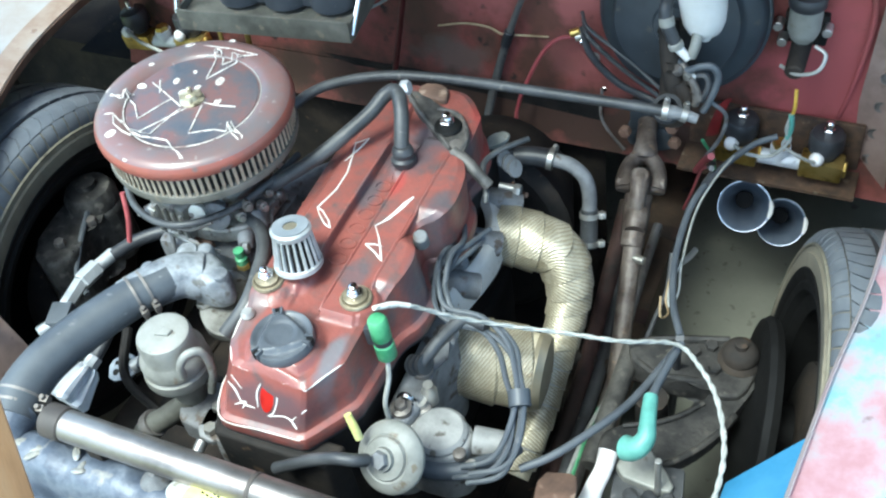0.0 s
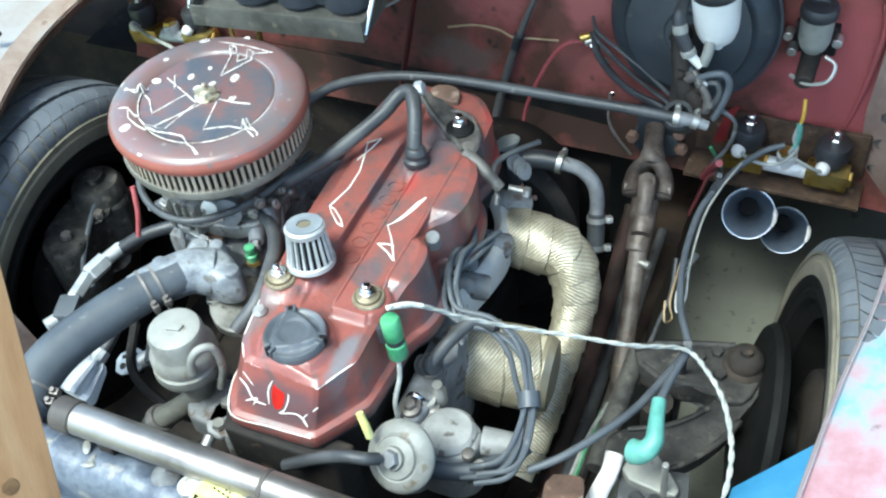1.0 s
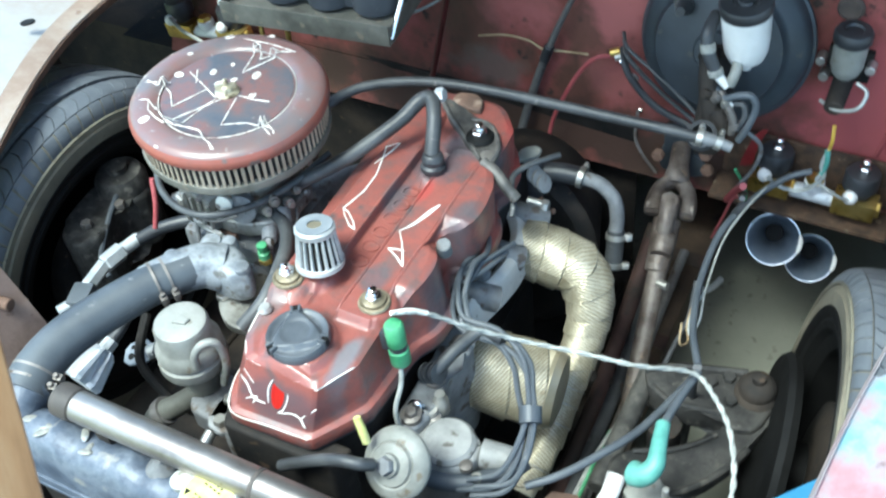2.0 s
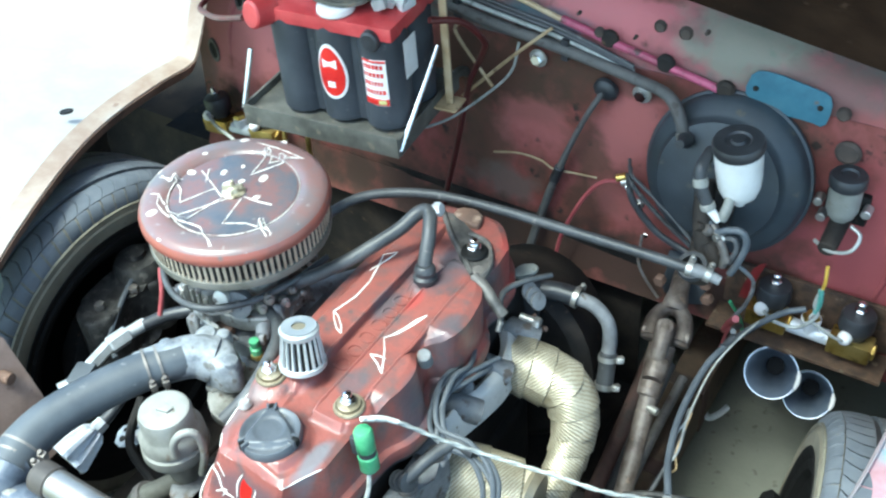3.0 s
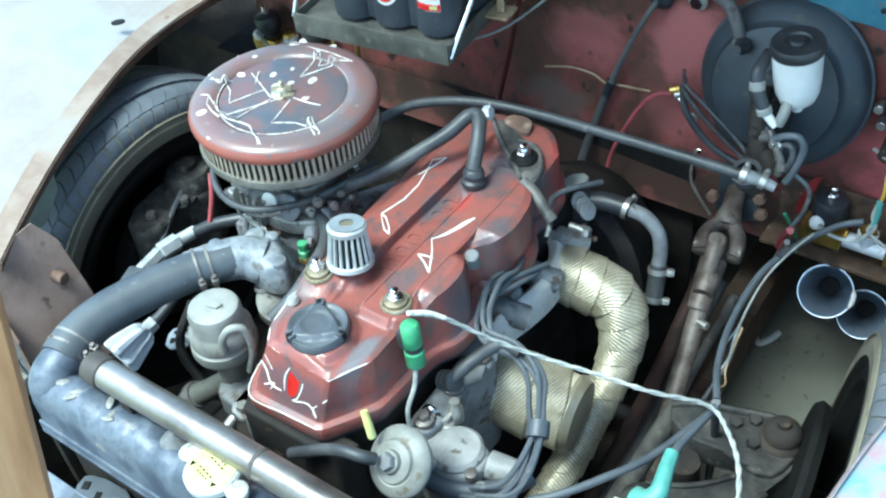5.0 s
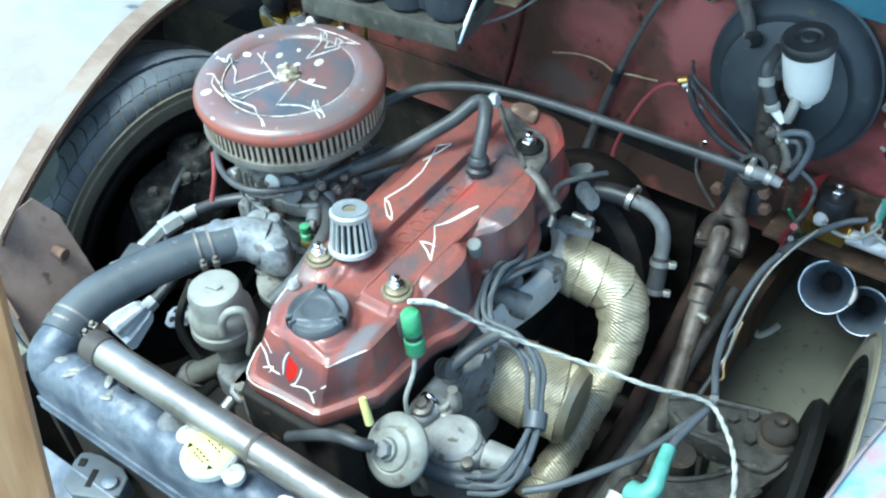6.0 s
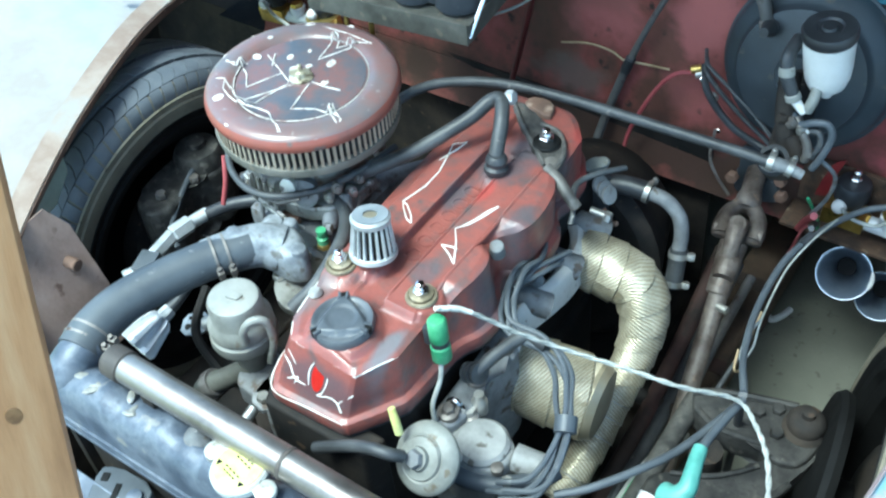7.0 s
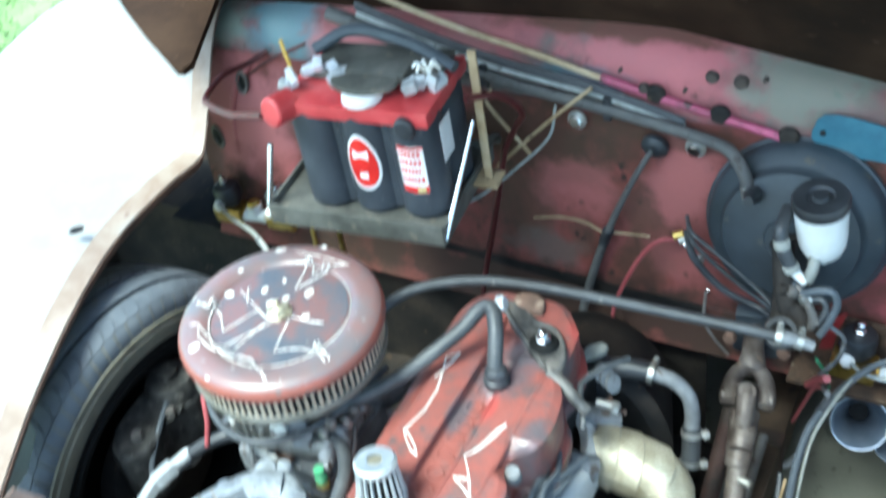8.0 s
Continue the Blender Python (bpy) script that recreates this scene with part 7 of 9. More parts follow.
bm = bmesh.new()
lathe(bm, [(0.032, 0.012), (0.040, 0.014), (0.040, 0.020), (0.004, 0.022)], Matrix.Translation((0.012, -0.044, 0.177)) @ Matrix.Diagonal((1.35, 0.8, 1, 1)), 28)
part("dark_plate", bm, TRAY_GREY, hold)
random.seed(8)
for cx, cy in ((0.082, -0.040), (0.102, -0.012), (-0.108, -0.036), (-0.096, 0.0), (-0.045, -0.020)):
    for k in range(4):
        bm = bmesh.new()
        p = Vector((cx + random.uniform(-0.018, 0.018), cy + random.uniform(-0.014, 0.014), 0.180 + random.uniform(0, 0.018)))
        box(bm, (random.uniform(0.014, 0.03), random.uniform(0.010, 0.02), random.uniform(0.008, 0.016)), Matrix.Translation(p) @ pose(0, 0, 0, random.uniform(-20, 20), random.uniform(-20, 20), random.uniform(0, 180)), 0.003)
        part("cable_clamp", bm, (WHITE_METAL, PALE_CHROME)[k % 2], hold)
for k in range(6):
    bm = bmesh.new()
    a = k * 1.05
    tube(bm, [(0.105, -0.015, 0.200), (0.105 + 0.014 * math.cos(a), -0.015 + 0.010 * math.sin(a), 0.212), (0.105 + 0.022 * math.cos(a), -0.015 + 0.014 * math.sin(a), 0.206)], 0.0026, 6)
    part("frayed_strand", bm, CREAM, hold)
cables = thing("battery_cables", "dark maroon and black battery cables along the firewall", "cables")
for pts, r, mat in (([(-0.433, 0.375, 0.863), (-0.545, 0.430, 0.809), (-0.655, 0.500, 0.760), (-0.692, 0.530, 0.750), (-0.689, 0.580, 0.762), (-0.671, 0.620, 0.761), (-0.640, 0.645, 0.775)], 0.0050, MAROON_WIRE),
                    ([(-0.175, 0.475, 0.870), (-0.150, 0.520, 0.850), (-0.140, 0.560, 0.800), (-0.175, 0.600, 0.740), (-0.200, 0.605, 0.690), (-0.215, 0.600, 0.620), (-0.235, 0.600, 0.540), (-0.255, 0.590, 0.450), (-0.26, 0.56, 0.38)], 0.0050, MAROON_WIRE),
                    ([(-0.420, 0.50, 0.895), (-0.370, 0.530, 0.915), (-0.290, 0.535, 0.905), (-0.210, 0.520, 0.885)], 0.009, RADHOSE),
                    ([(-0.215, 0.615, 0.790), (-0.225, 0.615, 0.765), (-0.160, 0.610, 0.690)], 0.0028, TAN_STRIP), ([(-0.07, 0.640, 0.80), (-0.13, 0.628, 0.745), (-0.185, 0.615, 0.690), (-0.215, 0.605, 0.660)], 0.0028, TAN_STRIP),
                    ([(-0.125, 0.635, 0.765), (-0.135, 0.625, 0.715), (-0.18, 0.61, 0.665), (-0.225, 0.56, 0.635), (-0.26, 0.45, 0.66)], 0.0022, PALE_WIRE),
                    ([(-0.700, 0.650, 0.720), (-0.640, 0.645, 0.760), (-0.560, 0.645, 0.800)], 0.003, MAROON_WIRE), ([(-0.610, 0.648, 0.800), (-0.598, 0.640, 0.770), (-0.590, 0.635, 0.735)], 0.0030, YELLOW_WIRE)):
    bm = bmesh.new()
    tube(bm, pts, r, 8)
    part("cable", bm, mat, cables)

# ==== firewall fittings ====
loom = thing("wiring_loom", "dusty black wiring loom clipped along the firewall", "wiring loom")
bm = bmesh.new()
tube(bm, [(-0.500, 0.648, 0.862), (-0.400, 0.648, 0.835), (-0.300, 0.646, 0.806), (-0.200, 0.645, 0.785), (-0.100, 0.645, 0.772), (0.000, 0.642, 0.760), (0.070, 0.636, 0.752), (0.125, 0.618, 0.752), (0.150, 0.605, 0.735), (0.163, 0.598, 0.708)], [0.012, 0.012, 0.011, 0.0095, 0.0092, 0.009, 0.009, 0.009, 0.0092, 0.009], 14)
part("sleeve", bm, LOOM_GREY, loom)
bm = bmesh.new()
rod(bm, (0.162, 0.599, 0.711), (0.168, 0.594, 0.694), 0.0115)
part("brass_end", bm, ZINC, loom)
for dz, r in ((0.024, 0.0042), (0.032, 0.0035), (0.014, 0.004)):
    bm = bmesh.new()
    tube(bm, [(-0.45, 0.652, 0.850 + dz), (-0.25, 0.650, 0.796 + dz), (-0.06, 0.650, 0.770 + dz * 0.8), (0.060, 0.648, 0.748 + dz * 0.5)], r, 8)
    part("wire", bm, (HOSE, PALE_WIRE, BLACK)[int(dz * 100) % 3], loom)
for x, z in ((-0.24, 0.792), (-0.05, 0.766)):
    bm = bmesh.new()
    box(bm, (0.012, 0.012, 0.036), (x, 0.646, z), 0.003)
    part("clip", bm, BLACK, loom)
conduit = thing("pink_conduit", "faded pink painted tube along the cowl seam", "conduit")
bm = bmesh.new()
tube(bm, [(-0.060, 0.652, 0.812), (0.018, 0.652, 0.794), (0.107, 0.652, 0.776), (0.198, 0.652, 0.757)], 0.0062, 12)
part("tube", bm, PINK_WIRE, conduit)
bm = bmesh.new()
tube(bm, [(-0.52, 0.652, 0.935), (-0.30, 0.652, 0.868), (-0.15, 0.652, 0.834), (-0.05, 0.652, 0.808)], 0.0045, 8)
part("tan_line", bm, TAN_STRIP, conduit)
for x, z in ((0.018, 0.794), (0.107, 0.776), (0.198, 0.757)):
    bm = bmesh.new()
    lathe(bm, [(0.014, 0), (0.014, 0.006), (0.010, 0.010)], along((x, 0.655, z + 0.004), (x, 0.5, z + 0.004)), 14)
    part("grommet", bm, DARK, conduit)
# thin ragged sheet that stands for a flush patch of blue paint
patch = thing("teal_paint_patch", "faded teal blue paint patch on the cowl", "plate", Matrix.Translation((0.284, 0.655, 0.772)) @ pose(0, 0, 0, 0, 4, 0))
bm = bmesh.new()
t2 = bmesh.new()
prism(t2, rounded([(-0.060, -0.010), (-0.046, -0.022), (-0.030, -0.021), (0.000, -0.029), (0.034, -0.026), (0.058, -0.030), (0.062, 0.004), (0.054, 0.024), (0.030, 0.026), (-0.024, 0.032), (-0.052, 0.026)], 1), 0, 0.0025, None, 0.0008)
merge(bm, t2, Matrix.Rotation(radians(90), 4, "X"))
part("plate", bm, BLUE_PAINT, patch)
for x in (0.046, -0.044):
    bm = bmesh.new()
    lathe(bm, [(0.004, 0), (0.004, 0.002), (0.002, 0.003)], along((x, -0.0025, 0.0), (x, -0.5, 0.0)), 10)
    part("screw", bm, DARK, patch)


def stud(x, z, r=0.009, mat=None, y=0.648, name="firewall_bolt", text="bright zinc bolt in the firewall"):
    ob = thing(name, text, "bolt", along((x, y, z), (x, y - 0.1, z)), "firewall bolts")
    bm = bmesh.new()
    lathe(bm, [(r * 1.5, 0), (r * 1.5, 0.002), (r, 0.003)], None, 16)
    part("washer", bm, mat or ZINC, ob)
    bm = bmesh.new()
    hexnut(bm, (0, 0, 0.002), r, r * 0.9)
    part("head", bm, mat or CHROME, ob)


for x, z, r in ((-0.098, 0.738, 0.010), (0.076, 0.722, 0.010), (0.083, 0.518, 0.006), (0.059, 0.431, 0.006), (0.004, 0.408, 0.006), (-0.345, 0.821, 0.010), (0.10, 0.46, 0.005)):
    stud(x, z, r)



for x, z, tilt in ((-0.822, 0.567, 4), (-0.722, 0.700, -14)):
    slot = thing("slotted_hole", "dark oval slot pressed in the pink side panel", "hole", Matrix.Translation((x, 0.650, z)) @ pose(0, 0, 0, 90, 0, 0) @ pose(0, 0, 0, 0, 0, tilt), "slots in the side panel")
    bm = bmesh.new()
    lathe(bm, [(0.015, -0.004), (0.015, 0.002), (0.011, 0.003), (0.010, -0.002)], Matrix.Diagonal((0.8, 1.7, 1, 1)), 24, False)
    part("rim", bm, MOSS_STEEL, slot)
    bm = bmesh.new()
    lathe(bm, [(0.010, -0.003), (0.010, 0.0005), (0.001, 0.0005)], Matrix.Diagonal((0.7, 1.7, 1, 1)), 20)
    part("opening", bm, INK_AND_SHADE, slot)
bm = bmesh.new()
tube(bm, [(-0.700, 0.656, 0.735), (-0.742, 0.655, 0.690), (-0.772, 0.655, 0.620), (-0.784, 0.655, 0.540), (-0.784, 0.655, 0.470)], 0.006, 8)
solid("pressed_bead", bm, BODY_PINK, "raised pressed bead in the side panel", "bead", kind="structure")


def grommet(x, z, r, mat, y=0.652):
    ob = thing("sheet_hole", "round dark brown disc standing for a hole in the sheet metal", "grommet", along((x, y, z), (x, y - 0.1, z)), "rubber plugs")
    bm = bmesh.new()
    lathe(bm, [(r, 0), (r, 0.004), (r * 0.8, 0.008), (r * 0.75, 0.006), (r * 0.2, 0.006)], None, 22)
    part("plug", bm, mat, ob)


# brown discs that stand for open holes in the sheet metal
for x, z, r in ((0.096, 0.838, 0.009), (0.134, 0.836, 0.010), (0.003, 0.806, 0.008), (0.362, 0.770, 0.010), (0.378, 0.712, 0.018), (0.165, 0.845, 0.0035), (-0.03, 0.830, 0.003), (0.06, 0.812, 0.003)):
    grommet(x, z, r, RUST_DARK)
speedo = thing("speedometer_cable", "black cable through a grommet down the firewall", "cable")
bm = bmesh.new()
lathe(bm, [(0.020, 0), (0.020, 0.008), (0.014, 0.014), (0.008, 0.016)], along((0.018, 0.652, 0.714), (0.010, 0.55, 0.69)), 22)
part("grommet", bm, BLACK, speedo)
bm = bmesh.new()
tube(bm, [(0.016, 0.640, 0.712), (-0.005, 0.630, 0.670), (-0.035, 0.632, 0.600), (-0.060, 0.632, 0.530), (-0.085, 0.620, 0.440), (-0.095, 0.58, 0.36)], [0.0045, 0.0045, 0.005, 0.0070, 0.0074, 0.0074], 10)
part("cable", bm, LOOM_GREY, speedo)
bm = bmesh.new()
rod(bm, (-0.052, 0.632, 0.555), (-0.062, 0.632, 0.525), 0.0085)
part("joint", bm, BLACK, speedo)
fw_wires = thing("firewall_wires", "red and pale loose wires on the firewall", "wires")
for pts, r, mat in (([(0.058, 0.630, 0.565), (0.030, 0.622, 0.560), (0.005, 0.615, 0.530), (-0.018, 0.605, 0.480), (-0.035, 0.600, 0.430), (-0.040, 0.59, 0.38)], 0.0034, RED_WIRE), ([(-0.185, 0.645, 0.534), (-0.136, 0.645, 0.547), (-0.094, 0.643, 0.548), (-0.067, 0.640, 0.540), (-0.037, 0.640, 0.544), (0.008, 0.645, 0.545)], 0.0020, TAN_STRIP),
                    ([(0.070, 0.630, 0.585), (0.090, 0.602, 0.560), (0.135, 0.598, 0.515), (0.190, 0.598, 0.492), (0.235, 0.560, 0.50)], 0.0055, BLACK), ([(0.070, 0.630, 0.612), (0.088, 0.600, 0.608), (0.130, 0.590, 0.586), (0.178, 0.570, 0.568), (0.215, 0.545, 0.56)], 0.0030, HOSE),
                    ([(0.072, 0.630, 0.598), (0.090, 0.600, 0.590), (0.140, 0.598, 0.545), (0.195, 0.596, 0.508), (0.235, 0.565, 0.51)], 0.0036, HOSE), ([(0.103, 0.620, 0.480), (0.106, 0.604, 0.440), (0.120, 0.600, 0.412), (0.146, 0.600, 0.378)], 0.0025, STEER),
                    ([(0.300, 0.50, 0.470), (0.285, 0.53, 0.43), (0.270, 0.56, 0.36), (0.255, 0.57, 0.30)], 0.0025, RED_WIRE), ([(0.285, 0.52, 0.500), (0.300, 0.54, 0.45), (0.30, 0.56, 0.40)], 0.0025, GREEN), ([(0.305, 0.49, 0.50), (0.29, 0.52, 0.46), (0.272, 0.56, 0.40)], 0.0055, RED_WIRE)):
    bm = bmesh.new()
    tube(bm, pts, r, 8)
    part("wire", bm, mat, fw_wires)
for k in range(3):
    bm = bmesh.new()
    rod(bm, (0.050 + 0.008 * k, 0.628, 0.570 - 0.006 * k), (0.064 + 0.008 * k, 0.634, 0.574 - 0.006 * k), 0.0065)
    part("terminal", bm, (BRASS, ZINC, CHROME)[k], fw_wires)
left_wires = thing("valve_wires", "grey wires and small white plugs beside the battery tray", "wires")
for pts, r, mat in (([(-0.80, 0.575, 0.468), (-0.74, 0.54, 0.478), (-0.66, 0.50, 0.500), (-0.60, 0.46, 0.520), (-0.56, 0.44, 0.49), (-0.52, 0.43, 0.45)], 0.0035, PALE_WIRE), ([(-0.62, 0.47, 0.52), (-0.58, 0.45, 0.50), (-0.55, 0.44, 0.46)], 0.0045, CAST),
                    ([(-0.46, 0.44, 0.660), (-0.455, 0.43, 0.60), (-0.45, 0.42, 0.54)], 0.004, BRASS), ([(-0.40, 0.43, 0.660), (-0.395, 0.42, 0.59), (-0.38, 0.42, 0.52)], 0.0045, BRASS)):
    bm = bmesh.new()
    tube(bm, pts, r, 8)
    part("wire", bm, mat, left_wires)

# ==== radiator ====
rad = thing("radiator", "blue-grey painted radiator with a brass-topped tank", "radiator")
bm = bmesh.new()
random.seed(8)
rows = []
for i in range(91):
    x = -0.352 + 0.01 * i
    dent = 0.0022 * math.sin(x * 61) + 0.0016 * math.sin(x * 143 + 1) + random.uniform(-0.0006, 0.0006)
    crimp = 0.0022 * max(0.0, math.sin(x * 150))
    rows.append([(x, -0.2440 + crimp, 0.520), (x, -0.2440 + crimp, 0.552), (x, -0.2465 + crimp, 0.562), (x, -0.252, 0.574 + dent * 0.5), (x, -0.262 + dent, 0.581 + dent), (x, -0.275, 0.583 + dent), (x, -0.288, 0.579 + dent), (x, -0.2985, 0.568), (x, -0.3025 + dent * 0.4, 0.548), (x, -0.3020, 0.505)])
sheet(bm, rows, 0.003)
tank = part("top_tank", bm, RAD, rad)
for i in range(13):
    bm = bmesh.new()
    x = random.choice((-0.345, -0.315, -0.28, -0.22, -0.16, -0.11, 0.02, 0.10)) + random.uniform(-0.016, 0.016)
    r = random.uniform(0.0035, 0.0075)
    lathe(bm, [(r, 0), (r * 0.9, 0.0008), (r * 0.45, 0.0014), (0.0005, 0.0016)], Matrix.Translation((x, random.uniform(-0.286, -0.262), 0.5825)) @ Matrix.Rotation(random.uniform(0, 3), 4, "Z") @ Matrix.Diagonal((1.7, 0.8, 1, 1)), 12)
    part("solder_blob", bm, SOLDER, tank, "pale lump of old solder")
bm = bmesh.new()
tube(bm, [(-0.338, -0.232, 0.580), (-0.342, -0.252, 0.578), (-0.343, -0.268, 0.565), (-0.340, -0.275, 0.545)], [0.0265, 0.028, 0.031, 0.030], 22)
part("inlet_neck", bm, RAD, rad)
bm = bmesh.new()
box(bm, (0.92, 0.060, 0.006), (0.10, -0.276, 0.492), 0.002)
box(bm, (0.92, 0.004, 0.02), (0.10, -0.303, 0.500), 0.0015)
part("header_lip", bm, RAD, rad)
# core as one dark block, its colour carrying the deep shade below the lip
bm = bmesh.new()
box(bm, (0.88, 0.036, 0.36), (0.10, -0.274, 0.310), 0.002)
part("core_frame", bm, DARK, rad)
for x in (-0.36, 0.56):
    bm = bmesh.new()
    box(bm, (0.012, 0.05, 0.44), (x, -0.274, 0.29), 0.003)
    part("side_strap", bm, DARK, rad)
bm = bmesh.new()
lathe(bm, [(0.014, 0), (0.017, 0.003), (0.013, 0.008), (0.006, 0.013), (0.004, 0.016)], (-0.130, -0.262, 0.577), 18)
part("drain_stub", bm, CAST, rad)
bm = bmesh.new()
lathe(bm, [(0.022, 0), (0.022, 0.014), (0.026, 0.016)], (-0.045, -0.275, 0.574), 24)
part("filler_neck", bm, RAD, rad)
bm = bmesh.new()
lathe(bm, [(0.030, 0), (0.0325, 0.002), (0.0325, 0.010), (0.030, 0.013), (0.004, 0.014)], None, 40)
for s in (-1, 1):
    lathe(bm, [(0.0115, 0), (0.0125, 0.002), (0.0125, 0.009), (0.010, 0.011), (0.002, 0.0115)], (s * 0.040, 0.004 * s, 0), 20)
    box(bm, (0.02, 0.018, 0.009), (s * 0.032, 0.002 * s, 0.0055), 0.002)
cap = part("radiator_cap", bm, CAP_SILVER, rad, "silver pressure cap with a yellow warning sticker", True, Matrix.Translation((-0.048, -0.276, 0.590)) @ pose(0, 0, 0, 0, 0, -12))
bm = bmesh.new()
lathe(bm, [(0.0275, 0.0136), (0.0275, 0.0146), (0.001, 0.0148)], None, 36)
marks = []
sticker = part("sticker", bm, YELLOW, cap, "round yellow warning sticker")
for k in range(3):
    bm = bmesh.new()
    a = radians(90 + 120 * k)
    prism(bm, [(0.019, -0.001), (0.025, -0.004), (0.025, 0.004)], 0.0147, 0.0152, Matrix.Rotation(a, 4, "Z"))
    marks.append(bm)
for y, w in ((0.012, 0.022), (0.007, 0.026), (-0.008, 0.026), (-0.013, 0.020)):
    for k in range(4):
        bm = bmesh.new()
        box(bm, (w / 4 * 0.6, 0.0018, 0.0005), (-w / 2 + w / 4 * (k + 0.5), y, 0.0150))
        marks.append(bm)
writing = bmesh.new()
for bm in marks:
    merge(writing, bm)
part("sticker_marks", writing, INK_AND_SHADE, cap, "black printed marks", False)
overflow = thing("overflow_spout", "pale plastic overflow spout on the radiator tank", "spout", (0.055, -0.275, 0.585))
bm = bmesh.new()
tube(bm, [(0, 0, -0.004), (0.002, 0, 0.010), (0.012, 0, 0.018), (0.024, 0.002, 0.016)], 0.006, 10)
part("spout", bm, PAPER, overflow)
bar_tube = thing("support_tube", "brushed stainless support tube with a black end cap", "tube")
bm = bmesh.new()
rod(bm, (-0.255, -0.246, 0.605), (0.52, -0.246, 0.605), 0.0185, 0.0185, 32)
part("tube", bm, STEEL_TUBE, bar_tube)
bm = bmesh.new()
rod(bm, (-0.280, -0.246, 0.605), (-0.250, -0.246, 0.605), 0.0205, 0.0205, 28)
part("end_cap", bm, RUBBER_BROWN, bar_tube)
for x in (-0.004,):
    bm = bmesh.new()
    lathe(bm, [(0.0184, -0.003), (0.0194, -0.002), (0.0194, 0.002), (0.0184, 0.003)], Matrix.Translation((x, -0.246, 0.605)) @ Matrix.Rotation(radians(90), 4, "Y"), 28)
    part("ring", bm, RUBBER_BROWN, bar_tube, "thin dark ring")
for x in (-0.21, 0.46):
    bm = bmesh.new()
    box(bm, (0.02, 0.02, 0.05), (x, -0.252, 0.575), 0.003)
    part("stand_off", bm, DARK, bar_tube)
lower = thing("lower_bracket", "dusty blue-grey plastic bracket with slots below the radiator lip", "bracket", Matrix.Translation((-0.264, -0.325, 0.435)) @ pose(0, 0, 0, 0, 0, 24))
bm = bmesh.new()
prism(bm, rounded([(-0.030, -0.030), (0.050, -0.030), (0.050, 0.014), (-0.012, 0.034), (-0.032, 0.030)], 1, ()), -0.03, 0.004, None, 0.003)
plate = part("body", bm, RADHOSE, lower)
for x, y, w, d in ((-0.018, 0.016, 0.010, 0.012), (0.004, -0.004, 0.008, 0.026)):
    bm = bmesh.new()
    box(bm, (w, d, 0.004), (x, y, 0.0035), 0.001)
    part("slot", bm, INK_AND_SHADE, plate, "dark open slot")
bm = bmesh.new()
lathe(bm, [(0.010, 0.003), (0.010, 0.010), (0.005, 0.012)], (0.032, -0.008, 0), 16)
part("stud", bm, RAD, lower)
grille = thing("front_apron", "dusty dark blue front apron below the radiator", "apron")
bm = bmesh.new()
sheet(bm, [[(-0.60, -0.33, 0.44), (0.7, -0.33, 0.44)], [(-0.60, -0.42, 0.40), (0.7, -0.42, 0.40)], [(-0.60, -0.60, 0.36), (0.7, -0.60, 0.36)], [(-0.60, -0.66, 0.2), (0.7, -0.66, 0.2)]], 0.004)
part("panel", bm, RAD, grille)

# small chrome filter and hydraulic fitting beside the hose
cone = thing("small_breather_filter", "small white ribbed cone filter on a black hose", "air filter", along((-0.362, -0.122, 0.502), (-0.370, -0.180, 0.488)) @ Matrix.Diagonal((0.84, 0.84, 0.82, 1)))
bm = bmesh.new()
rings = []
for z, r in ((-0.004, 0.016), (0.004, 0.023), (0.052, 0.036), (0.060, 0.033)):
    rings.append([((r - (0.0095 if i % 4 > 1 else 0)) * math.cos(math.pi * i / 14), (r - (0.0095 if i % 4 > 1 else 0)) * math.sin(math.pi * i / 14), z) for i in range(28)])
loft(bm, rings)
part("ribs", bm, WHITE_METAL, cone, "white ribbed alloy cone", smooth=False)
bm = bmesh.new()
tube(bm, [(0, 0, -0.002), (0, 0, -0.022)], [0.013, 0.012], 8, 1, False)
part("nut", bm, PALE_CHROME, cone)
bm = bmesh.new()
tube(bm, [(0, 0, -0.020), (0.0, 0.002, -0.045), (-0.006, 0.006, -0.085)], [0.010, 0.009, 0.009], 14)
part("neck", bm, BLACK, cone)
hyd = thing("hydraulic_fitting", "bright steel hydraulic fitting with a braided hose", "fitting")
bm = bmesh.new()
rod(bm, (-0.470, -0.035, 0.490), (-0.478, 0.010, 0.488), 0.011, 0.011, 6)
rod(bm, (-0.478, 0.010, 0.488), (-0.474, 0.045, 0.486), 0.014, 0.014, 6)
rod(bm, (-0.474, 0.045, 0.486), (-0.466, 0.075, 0.486), 0.010, 0.010, 16)
part("hex_nut", bm, PALE_CHROME, hyd)
bm = bmesh.new()
box(bm, (0.030, 0.040, 0.024), Matrix.Translation((-0.466, -0.052, 0.487)) @ pose(0, 0, 0, 0, 0, 20), 0.005)
part("block", bm, RADHOSE, hyd)
bm = bmesh.new()
rod(bm, (-0.472, -0.070, 0.487), (-0.480, -0.086, 0.487), 0.009)
part("plug", bm, PALE_CHROME, hyd)
bm = bmesh.new()
tube(bm, [(-0.466, 0.070, 0.486), (-0.445, 0.105, 0.488), (-0.405, 0.135, 0.492), (-0.36, 0.14, 0.50)], 0.010, 12)
part("hose", bm, BLACK, hyd)
red_line = thing("red_fluid_line", "short red rubber line beside the carburettor", "hose")
bm = bmesh.new()
tube(bm, [(-0.420, 0.099, 0.600), (-0.414, 0.084, 0.565), (-0.417, 0.071, 0.530)], 0.0038, 10)
